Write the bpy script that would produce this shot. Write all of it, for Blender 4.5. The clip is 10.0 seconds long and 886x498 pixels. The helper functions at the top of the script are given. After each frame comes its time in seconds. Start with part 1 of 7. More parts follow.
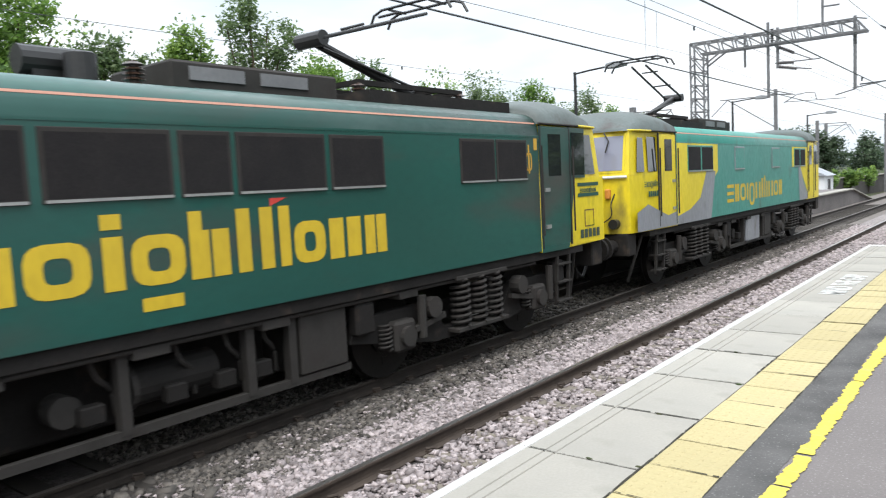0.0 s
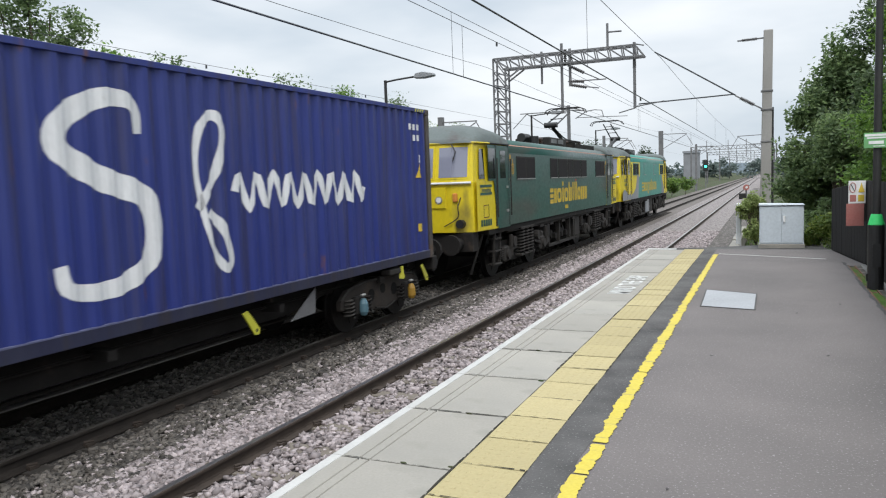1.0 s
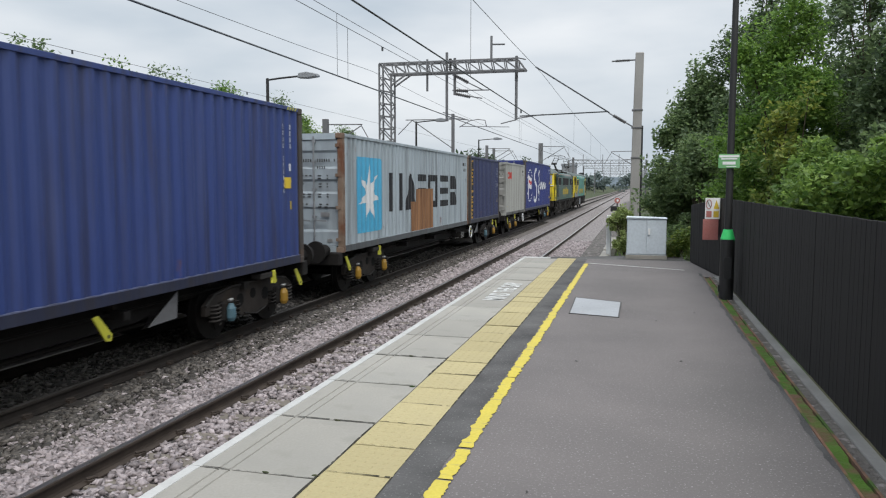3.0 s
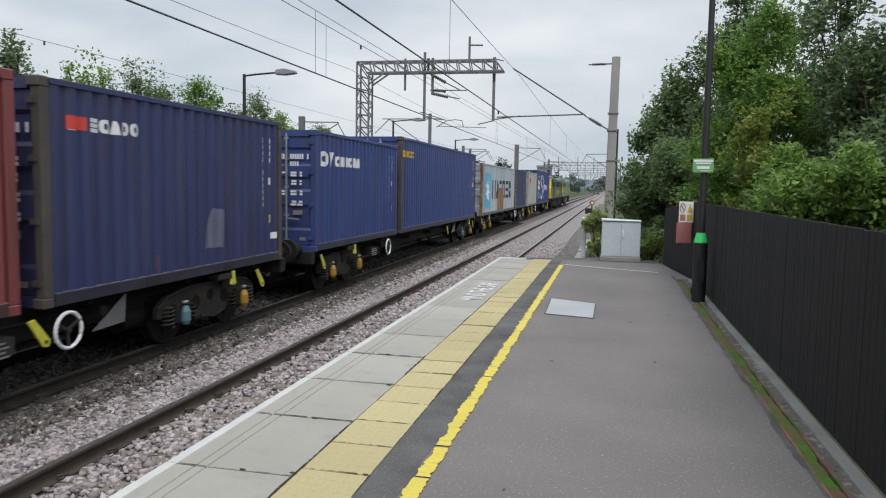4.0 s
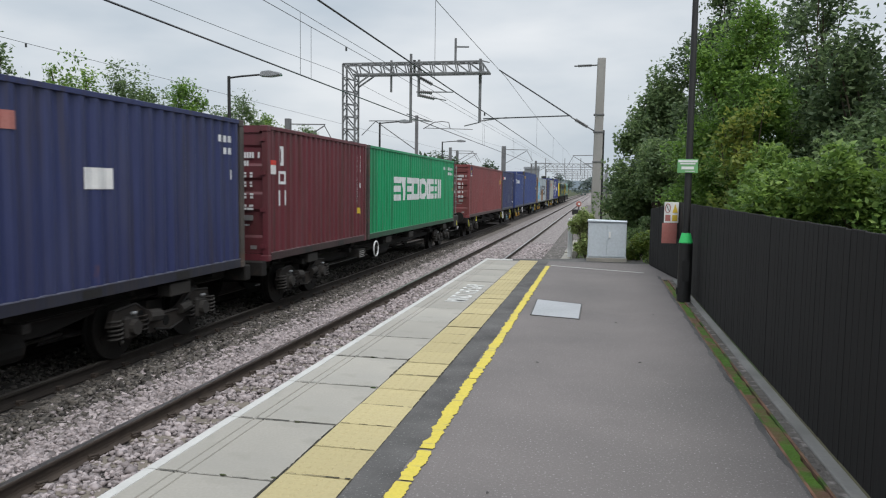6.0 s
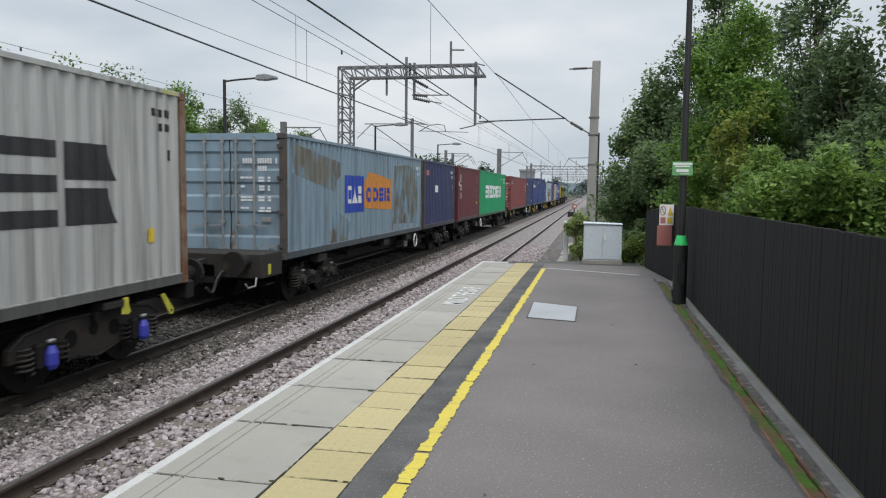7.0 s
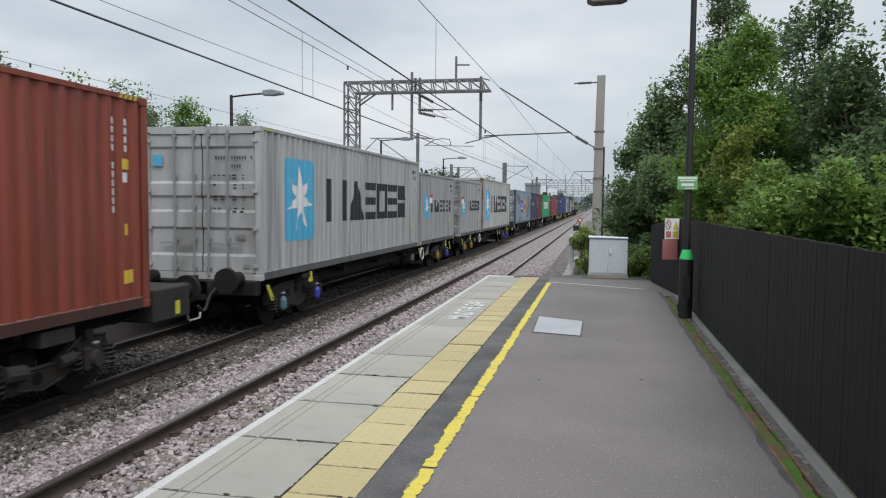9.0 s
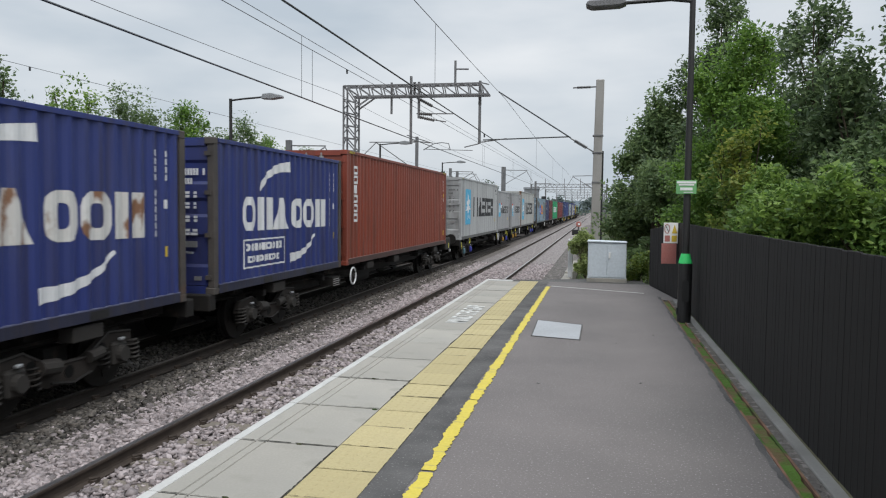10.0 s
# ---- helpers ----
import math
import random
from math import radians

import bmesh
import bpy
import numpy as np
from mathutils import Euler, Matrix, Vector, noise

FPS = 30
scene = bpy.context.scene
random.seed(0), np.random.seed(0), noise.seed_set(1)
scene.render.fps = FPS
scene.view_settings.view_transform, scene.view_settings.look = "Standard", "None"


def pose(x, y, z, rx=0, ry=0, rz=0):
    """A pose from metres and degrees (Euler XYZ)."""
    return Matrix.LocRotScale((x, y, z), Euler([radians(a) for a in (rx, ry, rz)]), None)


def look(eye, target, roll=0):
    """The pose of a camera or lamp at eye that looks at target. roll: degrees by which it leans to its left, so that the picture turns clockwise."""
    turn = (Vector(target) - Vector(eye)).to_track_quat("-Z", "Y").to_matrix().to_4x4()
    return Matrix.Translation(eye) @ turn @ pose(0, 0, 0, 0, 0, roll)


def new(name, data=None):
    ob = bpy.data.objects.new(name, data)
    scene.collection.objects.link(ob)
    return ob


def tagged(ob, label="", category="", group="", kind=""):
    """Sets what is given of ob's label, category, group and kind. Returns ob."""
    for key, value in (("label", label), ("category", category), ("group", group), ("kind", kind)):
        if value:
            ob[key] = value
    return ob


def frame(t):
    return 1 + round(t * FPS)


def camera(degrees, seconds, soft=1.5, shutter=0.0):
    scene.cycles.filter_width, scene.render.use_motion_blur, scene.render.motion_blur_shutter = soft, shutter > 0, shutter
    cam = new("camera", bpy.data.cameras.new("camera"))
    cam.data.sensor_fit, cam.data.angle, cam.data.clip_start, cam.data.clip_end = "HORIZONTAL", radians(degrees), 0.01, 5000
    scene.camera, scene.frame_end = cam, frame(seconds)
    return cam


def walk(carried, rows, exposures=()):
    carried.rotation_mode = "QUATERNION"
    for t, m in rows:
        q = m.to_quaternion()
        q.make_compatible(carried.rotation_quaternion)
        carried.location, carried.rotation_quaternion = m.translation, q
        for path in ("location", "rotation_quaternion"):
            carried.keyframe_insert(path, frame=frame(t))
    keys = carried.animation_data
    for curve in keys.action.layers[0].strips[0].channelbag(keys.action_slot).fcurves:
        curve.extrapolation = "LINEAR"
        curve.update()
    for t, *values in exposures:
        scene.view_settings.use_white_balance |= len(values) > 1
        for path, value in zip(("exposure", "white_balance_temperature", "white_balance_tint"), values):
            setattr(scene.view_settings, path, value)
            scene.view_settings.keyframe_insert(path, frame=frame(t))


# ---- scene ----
PATH = [
    (0, (2.414, -0.932, 1.614), (1.171, 0.625, 1.439), -2.9),
    (0.2, (2.417, -0.921, 1.622), (1.345, 0.76, 1.461), -3.6),
    (0.4, (2.409, -0.909, 1.622), (1.462, 0.845, 1.464), -3.3),
    (0.5, (2.402, -0.902, 1.621), (1.495, 0.874, 1.465), -3.0),
    (0.6, (2.403, -0.886, 1.619), (1.52, 0.901, 1.465), -3.0),
    (0.8, (2.388, -0.889, 1.608), (1.546, 0.918, 1.44), -2.5),
    (1, (2.388, -0.89, 1.605), (1.579, 0.931, 1.425), -2.1),
    (1.5, (2.398, -0.877, 1.609), (1.664, 0.974, 1.424), -1.2),
    (2, (2.422, -0.877, 1.611), (1.778, 1.008, 1.438), -0.7),
    (2.5, (2.442, -0.87, 1.606), (1.878, 1.041, 1.436), -0.0),
    (2.7, (2.451, -0.846, 1.607), (1.912, 1.072, 1.435), 0.0),
    (3.8, (2.431, -0.857, 1.605), (1.975, 1.082, 1.433), 0.8),
    (4, (2.424, -0.879, 1.605), (1.981, 1.064, 1.432), 1.0),
    (4.5, (2.433, -0.883, 1.61), (2.027, 1.067, 1.436), 0.9),
    (5, (2.449, -0.878, 1.603), (2.068, 1.077, 1.431), 1.0),
    (5.5, (2.445, -0.866, 1.597), (2.051, 1.087, 1.426), 0.9),
    (5.7, (2.447, -0.839, 1.597), (2.038, 1.111, 1.427), 0.8),
    (6.8, (2.452, -0.842, 1.606), (2.044, 1.11, 1.446), 0.6),
    (7, (2.449, -0.863, 1.606), (2.049, 1.09, 1.446), 0.6),
    (7.5, (2.459, -0.876, 1.615), (2.057, 1.077, 1.46), 0.5),
    (8, (2.454, -0.879, 1.614), (2.027, 1.07, 1.47), 0.6),
    (8.5, (2.454, -0.881, 1.618), (2.034, 1.07, 1.485), 0.6),
    (9, (2.458, -0.881, 1.619), (2.042, 1.071, 1.496), 0.5),
    (9.5, (2.458, -0.884, 1.618), (2.05, 1.07, 1.5), 0.6),
    (10, (2.455, -0.885, 1.614), (2.042, 1.068, 1.502), 0.6),
]
cam = camera(62.3, 10.0, soft=1.15, shutter=0.07)
walk(cam, [(t, look(eye, target, roll)) for t, eye, target, roll in PATH],
     exposures=[(0.0, 0.82), (0.3, 0.74), (0.6, 0.58), (1.0, 0.36), (2.0, 0.2), (4.0, 0.1), (10.0, 0.06)])

# ---------------------------------------------------------------- daylight
SUN_EL, SUN_ROT = 55, 150
world = bpy.data.worlds.new("overcast_sky")
scene.world = world
world.use_nodes = True
wn, wl = world.node_tree.nodes, world.node_tree.links
bg = wn["Background"]
sky = wn.new("ShaderNodeTexSky")
sky.sky_type, sky.sun_disc = "NISHITA", False
sky.sun_elevation, sky.sun_rotation = radians(SUN_EL), radians(SUN_ROT)
sky.dust_density = 4.0
wtc = wn.new("ShaderNodeTexCoord")
wmap = wn.new("ShaderNodeMapping")
wmap.inputs["Scale"].default_value = (1.6, 1.6, 5.5)
wl.new(wtc.outputs["Generated"], wmap.inputs["Vector"])
wnoise = wn.new("ShaderNodeTexNoise")
wnoise.inputs["Scale"].default_value, wnoise.inputs["Detail"].default_value = 1.3, 5.0
wnoise.inputs["Roughness"].default_value = 0.5
wl.new(wmap.outputs["Vector"], wnoise.inputs["Vector"])
wramp = wn.new("ShaderNodeValToRGB")
wramp.color_ramp.elements[0].position, wramp.color_ramp.elements[1].position = 0.36, 0.66
wramp.color_ramp.elements[0].color = (5.3, 6.0, 6.7, 1)
wramp.color_ramp.elements[1].color = (8.2, 8.5, 8.8, 1)
wl.new(wnoise.outputs["Fac"], wramp.inputs["Fac"])
wmix = wn.new("ShaderNodeMix")
wmix.data_type = "RGBA"
wmix.inputs["Factor"].default_value = 0.9
wl.new(sky.outputs["Color"], wmix.inputs["A"])
wl.new(wramp.outputs["Color"], wmix.inputs["B"])
# an overcast sky is about three times as bright overhead as at the horizon
wsep = wn.new("ShaderNodeSeparateXYZ")
wl.new(wtc.outputs["Generated"], wsep.inputs["Vector"])
wlift = wn.new("ShaderNodeMapRange")
wlift.inputs["From Min"].default_value, wlift.inputs["From Max"].default_value = 0.3, 1.0
wlift.inputs["To Min"].default_value, wlift.inputs["To Max"].default_value = 1.0, 2.85
wl.new(wsep.outputs["Z"], wlift.inputs["Value"])
wscale = wn.new("ShaderNodeVectorMath")
wscale.operation = "SCALE"
wl.new(wmix.outputs["Result"], wscale.inputs[0])
wl.new(wlift.outputs["Result"], wscale.inputs["Scale"])
wl.new(wscale.outputs["Vector"], bg.inputs["Color"])
bg.inputs["Strength"].default_value = 0.1
sun = new("sun", bpy.data.lights.new("sun", "SUN"))
sun.data.energy, sun.data.angle, sun.data.color = 1.3, radians(30), (1.0, 0.97, 0.92)
sun.matrix_world = look((0, 0, 40), (-math.sin(radians(SUN_ROT)) * 30, -math.cos(radians(SUN_ROT)) * 30, 40 - 30 * math.tan(radians(SUN_EL))))


# ---------------------------------------------------------------- materials
def shader(name):
    m = bpy.data.materials.new(name)
    m.use_nodes = True
    return m, m.node_tree.nodes, m.node_tree.links, m.node_tree.nodes["Principled BSDF"]


def noise_node(n, l, src, scale, stretch=(1, 1, 1), detail=4.0):
    mp = n.new("ShaderNodeMapping")
    mp.inputs["Scale"].default_value = stretch
    l.new(src, mp.inputs["Vector"])
    t = n.new("ShaderNodeTexNoise")
    t.inputs["Scale"].default_value, t.inputs["Detail"].default_value = scale, detail
    l.new(mp.outputs["Vector"], t.inputs["Vector"])
    return t.outputs["Fac"]


def ramp_node(n, l, fac, lo, hi, a, b):
    r = n.new("ShaderNodeValToRGB")
    r.color_ramp.elements[0].position, r.color_ramp.elements[1].position = lo, hi
    r.color_ramp.elements[0].color, r.color_ramp.elements[1].color = (*a, 1), (*b, 1)
    l.new(fac, r.inputs["Fac"])
    return r.outputs["Color"]


def mix_node(n, l, fac, a, b):
    m = n.new("ShaderNodeMix")
    m.data_type = "RGBA"
    for sock, v in ((m.inputs["Factor"], fac), (m.inputs["A"], a), (m.inputs["B"], b)):
        if isinstance(v, (int, float)):
            sock.default_value = v
        elif isinstance(v, tuple):
            sock.default_value = (*v, 1)
        else:
            l.new(v, sock)
    return m.outputs["Result"]


def surface(name, col, col2=None, rough=0.6, metal=0.0, coarse=1.2, fine=25.0, bump=0.15, dist=0.004,
            stretch=(1, 1, 1), stain=None, stain_at=(0.58, 0.72), stain_stretch=(1, 1, 1), stain_scale=2.5, piece=0.0, streak=0.0):
    """Two scales of colour variation, optional dirt streaks and a stain or rust layer, fine relief and a per-piece tone."""
    m, n, l, b = shader(name)
    tc = n.new("ShaderNodeTexCoord").outputs["Object"]
    col2 = col2 or tuple(c * 0.72 for c in col)
    c = ramp_node(n, l, noise_node(n, l, tc, coarse, stretch), 0.3, 0.72, col2, col)
    f = noise_node(n, l, tc, fine, stretch, 3.0)
    c = mix_node(n, l, ramp_node(n, l, f, 0.35, 0.7, (0.0, 0.0, 0.0), (0.45, 0.45, 0.45)), c, tuple(v * 0.7 for v in col))
    if piece:
        oi = n.new("ShaderNodeObjectInfo").outputs["Random"]
        c = mix_node(n, l, ramp_node(n, l, oi, 0.0, 1.0, (0, 0, 0), (piece,) * 3), c, tuple(v * 0.55 for v in col))
    if streak:
        d = noise_node(n, l, tc, 2.2, (0.6, 3.6, 0.16), 5.0)
        c = mix_node(n, l, ramp_node(n, l, d, 0.5, 0.66, (0, 0, 0), (streak,) * 3), c, tuple(v * 0.3 + w for v, w in zip(col, (0.024, 0.018, 0.012))))
        d = noise_node(n, l, tc, 1.1, (0.7, 1.5, 0.45), 5.0)
        c = mix_node(n, l, ramp_node(n, l, d, 0.5, 0.75, (0, 0, 0), (streak * 0.6,) * 3), c, tuple(v * 0.7 + 0.035 for v in col))
    if stain:
        s = ramp_node(n, l, noise_node(n, l, tc, stain_scale, stain_stretch, 6.0), *stain_at, (0, 0, 0), (1, 1, 1))
        c = mix_node(n, l, s, c, stain)
    l.new(c, b.inputs["Base Color"])
    b.inputs["Metallic"].default_value = metal
    r = n.new("ShaderNodeMapRange")
    r.inputs["To Min"].default_value, r.inputs["To Max"].default_value = max(rough - 0.12, 0.05), min(rough + 0.12, 1.0)
    l.new(f, r.inputs["Value"])
    l.new(r.outputs["Result"], b.inputs["Roughness"])
    if bump:
        bp = n.new("ShaderNodeBump")
        bp.inputs["Strength"].default_value, bp.inputs["Distance"].default_value = bump, dist
        l.new(f, bp.inputs["Height"])
        l.new(bp.outputs["Normal"], b.inputs["Normal"])
    b.inputs["Specular IOR Level"].default_value = 0.5 if rough < 0.8 else 0.25
    return m


RUST = (0.13, 0.052, 0.024)
CACHE = {}


def paint(col, rust=0.3):
    """Weathered container paint: vertical dirt streaks and rust spots."""
    key = ("paint", col, rust)
    if key not in CACHE:
        CACHE[key] = surface("container_paint", col, tuple(c * 0.76 + 0.008 for c in col), 0.5, 0.0, 1.3, 9.0, 0.08, 0.003,
                             (1.0, 2.4, 0.2), RUST, (0.74 - 0.14 * rust, 0.84 - 0.1 * rust), (1.3, 2.2, 0.6), 2.6, streak=0.66)
    return CACHE[key]


def enamel(name, col, rough=0.45, grime=True):
    key = (name, col)
    if key not in CACHE:
        CACHE[key] = surface(name, col, tuple(c * 0.8 + 0.006 for c in col), rough, 0, 0.9, 14, 0.05, 0.002, (1, 1, 0.5),
                             (0.055, 0.045, 0.035) if grime else None, (0.6, 0.78), (1, 1, 0.45), 1.6)
    return CACHE[key]


ASPHALT = surface("asphalt", (0.165, 0.148, 0.143), (0.112, 0.103, 0.1), 0.84, 0, 0.7, 70, 0.8, 0.005, stain=(0.27, 0.26, 0.255), stain_at=(0.6, 0.7), stain_scale=62)
ASPHALT_DARK = surface("asphalt_patch", (0.11, 0.106, 0.103), (0.032, 0.031, 0.031), 0.8, 0, 1.9, 55, 0.7, 0.005, stain=(0.2, 0.195, 0.19), stain_at=(0.62, 0.7), stain_scale=75)
CONCRETE = surface("concrete", (0.37, 0.348, 0.306), (0.27, 0.262, 0.238), 0.8, 0, 1.3, 60, 0.25, 0.003, stain=(0.2, 0.195, 0.17), stain_at=(0.52, 0.78), piece=0.42)
SLEEPER = surface("sleeper_concrete", (0.21, 0.185, 0.155), (0.14, 0.12, 0.1), 0.9, 0, 2.5, 40, 0.4, 0.004, piece=0.4)
TACTILE = surface("tactile_paving", (0.45, 0.38, 0.195), (0.385, 0.33, 0.185), 0.8, 0, 1.4, 50, 0.25, 0.003, stain=(0.27, 0.24, 0.15), stain_at=(0.62, 0.85), piece=0.35)
WHITE_PAINT = surface("white_line_paint", (0.49, 0.485, 0.465), (0.36, 0.355, 0.34), 0.7, 0, 3, 40, 0.2, 0.002, stain=(0.3, 0.3, 0.28), stain_at=(0.66, 0.8), stain_scale=6)
YELLOW_LINE = surface("yellow_line_paint", (0.56, 0.45, 0.045), (0.48, 0.39, 0.055), 0.65, 0, 3, 50, 0.3, 0.003, stain=(0.25, 0.22, 0.1), stain_at=(0.6, 0.72), stain_scale=9, stain_stretch=(0.5, 2.5, 1))
BRICK_RED = surface("brick_edging", (0.22, 0.115, 0.075), (0.08, 0.055, 0.042), 0.9, 0, 4, 40, 0.4, 0.004, stain=(0.05, 0.09, 0.02), stain_at=(0.5, 0.6))
MOSS = surface("moss", (0.07, 0.145, 0.018), (0.05, 0.085, 0.016), 0.95, 0, 5, 60, 0.9, 0.01, stain=(0.12, 0.07, 0.045), stain_at=(0.5, 0.63), stain_scale=3.2)
FENCE_PAINT = surface("black_fence_stain", (0.019, 0.0175, 0.0173), (0.0105, 0.0097, 0.0094), 0.84, 0, 1.5, 30, 0.25, 0.003, (4, 4, 0.3), stain=(0.03, 0.029, 0.029), stain_at=(0.66, 0.8), stain_stretch=(6, 6, 0.7), stain_scale=1.6, piece=0.3)
# coloured darker than the stones to give the gaps between them their shade
BALLAST_BED = surface("ballast_bed", (0.1, 0.09, 0.087), (0.04, 0.036, 0.034), 0.95, 0, 6, 22, 1.0, 0.035, stain=(0.05, 0.043, 0.04), stain_at=(0.5, 0.62), stain_scale=12)
RAIL_SIDE = surface("rusty_rail", (0.075, 0.058, 0.047), (0.042, 0.033, 0.028), 0.8, 0.2, 5, 40, 0.3, 0.002)
# darker copy of the rail steel, with the train's shade in its colour
RAIL_SHADED = surface("shaded_rail", (0.04, 0.033, 0.028), (0.022, 0.018, 0.016), 0.8, 0.2, 5, 40, 0.3, 0.002)
RAIL_TOP = surface("polished_rail_head", (0.42, 0.4, 0.39), (0.33, 0.31, 0.3), 0.32, 0.9, 3, 20, 0.05, 0.001, (4, 0.3, 1))
# rail head dulled and darkened to look shaded by the train
RAIL_DULL = surface("shaded_rail_head", (0.13, 0.115, 0.105), (0.09, 0.08, 0.075), 0.5, 0.4, 3, 20, 0.05, 0.001, (4, 0.3, 1))
DIRT = surface("trodden_dirt", (0.14, 0.128, 0.118), (0.075, 0.068, 0.062), 0.95, 0, 2.5, 20, 1.0, 0.05, stain=(0.22, 0.2, 0.19), stain_at=(0.55, 0.62), stain_scale=8)
GALV = surface("galvanised_steel", (0.33, 0.34, 0.35), (0.25, 0.26, 0.27), 0.55, 0.45, 2, 30, 0.1, 0.002)
OLD_GALV = surface("weathered_steel", (0.2, 0.2, 0.205), (0.13, 0.13, 0.135), 0.65, 0.3, 2, 30, 0.15, 0.002)
WIRE = surface("wire", (0.07, 0.075, 0.08), None, 0.5, 0.4, 2, 30, 0)
MAST_CONCRETE = surface("mast_concrete", (0.34, 0.33, 0.315), (0.27, 0.26, 0.245), 0.85, 0, 1.2, 35, 0.3, 0.004, (1, 1, 0.4))
BLACK = surface("black_steel", (0.012, 0.012, 0.013), (0.02, 0.019, 0.018), 0.5, 0, 2, 30, 0.06, 0.002)
UNDER = surface("oily_underframe", (0.02, 0.018, 0.017), (0.012, 0.011, 0.01), 0.82, 0.1, 2.5, 25, 0.25, 0.004, stain=(0.045, 0.034, 0.026), stain_at=(0.6, 0.72))
UNDER_GREY = surface("dusty_underframe", (0.045, 0.042, 0.039), (0.024, 0.022, 0.02), 0.82, 0.1, 2.5, 25, 0.25, 0.004, stain=(0.03, 0.026, 0.024), stain_at=(0.5, 0.65))
BOGIE_STEEL = surface("bogie_steel", (0.04, 0.034, 0.03), (0.02, 0.017, 0.015), 0.85, 0.1, 3, 25, 0.25, 0.004, stain=(0.05, 0.036, 0.026), stain_at=(0.6, 0.75))
STEEL_WHEEL = surface("wheel_steel", (0.014, 0.012, 0.011), (0.008, 0.007, 0.006), 0.6, 0.4, 4, 30, 0.1, 0.002)
ROOF_GREY = surface("loco_roof_grey", (0.095, 0.12, 0.115), (0.06, 0.072, 0.068), 0.6, 0, 1.5, 20, 0.1, 0.003, stain=(0.05, 0.045, 0.04), stain_at=(0.55, 0.75))
GREEN_LOCO = surface("loco_green", (0.011, 0.082, 0.066), (0.014, 0.06, 0.049), 0.34, 0, 0.5, 14, 0.05, 0.002, (1, 0.5, 1), (0.05, 0.052, 0.046), (0.46, 0.72), (1, 0.35, 1.2), 1.1)
TEAL_LOCO = enamel("loco_teal", (0.045, 0.25, 0.205), 0.42)
YELLOW_LOCO = enamel("loco_yellow", (0.74, 0.58, 0.012), 0.42)
GREY_SWOOSH = enamel("loco_grey", (0.24, 0.25, 0.27), 0.45)
YELLOW_TEXT = enamel("lettering_yellow", (0.6, 0.42, 0.02), 0.5, False)
RED_TEXT = enamel("lettering_red", (0.6, 0.05, 0.035), 0.5, False)
WHITE_TEXT = surface("lettering_white", (0.72, 0.73, 0.74), (0.58, 0.59, 0.6), 0.55, 0, 2, 30, 0.05, 0.002, (1, 1.6, 0.4), (0.3, 0.24, 0.18), (0.7, 0.78))
RUSTY_TEXT = surface("rust_stained_white", (0.66, 0.66, 0.64), (0.5, 0.48, 0.45), 0.6, 0, 2, 30, 0.1, 0.002, (1, 1.6, 0.4), (0.2, 0.1, 0.055), (0.53, 0.6), (1, 1.3, 0.7), 2.6)
BLACK_TEXT = surface("lettering_black", (0.016, 0.017, 0.02), (0.03, 0.03, 0.033), 0.55, 0, 2, 20, 0.05, 0.002)
SKY_BLUE = surface("emblem_blue", (0.07, 0.36, 0.58), (0.09, 0.4, 0.6), 0.5, 0, 2, 20, 0.05, 0.002, (1, 1.6, 0.4))
NAVY_PLATE = surface("plate_navy", (0.016, 0.022, 0.085), None, 0.5, 0, 2, 20, 0.05, 0.002)
DEEP_BLUE = surface("emblem_deep_blue", (0.03, 0.07, 0.42), None, 0.5, 0, 2, 20, 0.05, 0.002)
ORANGE = surface("emblem_orange", (0.62, 0.24, 0.04), (0.5, 0.22, 0.06), 0.5, 0, 2, 20, 0.05, 0.002)
GOLD = surface("emblem_gold", (0.6, 0.34, 0.025), (0.5, 0.29, 0.04), 0.5, 0, 2, 20, 0.05, 0.002)
HAZARD = enamel("safety_yellow", (0.55, 0.53, 0.05), 0.55)
AXLE_YELLOW = enamel("axle_end_yellow", (0.32, 0.18, 0.02), 0.5)
AXLE_BLUE = enamel("axle_end_blue", (0.04, 0.05, 0.36), 0.45)
AXLE_TEAL = enamel("axle_end_teal", (0.08, 0.16, 0.2), 0.5)
RECESS = surface("hole_shade", (0.003, 0.003, 0.003), None, 0.95, 0, 3, 30, 0)
MESH_VENT = surface("grille_mesh", (0.011, 0.01, 0.011), (0.018, 0.016, 0.016), 0.9, 0.0, 3, 60, 0.3, 0.003)
ALU = surface("aluminium_trim", (0.42, 0.42, 0.41), None, 0.45, 0.6, 3, 30, 0.05, 0.001)
CABINET = surface("cabinet_grey", (0.54, 0.59, 0.63), (0.47, 0.52, 0.56), 0.55, 0, 1.5, 20, 0.05, 0.002, stain=(0.25, 0.26, 0.26), stain_at=(0.66, 0.8))
SIGN_GREEN = surface("sign_green", (0.17, 0.43, 0.17), None, 0.5, 0, 2, 30, 0)
SIGN_WHITE = surface("sign_white", (0.84, 0.84, 0.83), None, 0.5, 0, 2, 30, 0)
SIGN_RED = surface("sign_red_faded", (0.42, 0.14, 0.12), (0.36, 0.16, 0.14), 0.55, 0, 3, 30, 0.05, 0.001)
SIGN_YELLOW = surface("sign_yellow", (0.7, 0.5, 0.05), None, 0.5, 0, 2, 30, 0)
BEACON = surface("green_collar", (0.04, 0.62, 0.16), (0.03, 0.5, 0.12), 0.5, 0, 2, 20, 0)
COVER = surface("steel_cover_plate", (0.36, 0.37, 0.385), (0.3, 0.31, 0.32), 0.55, 0.3, 1.5, 40, 0.15, 0.002)
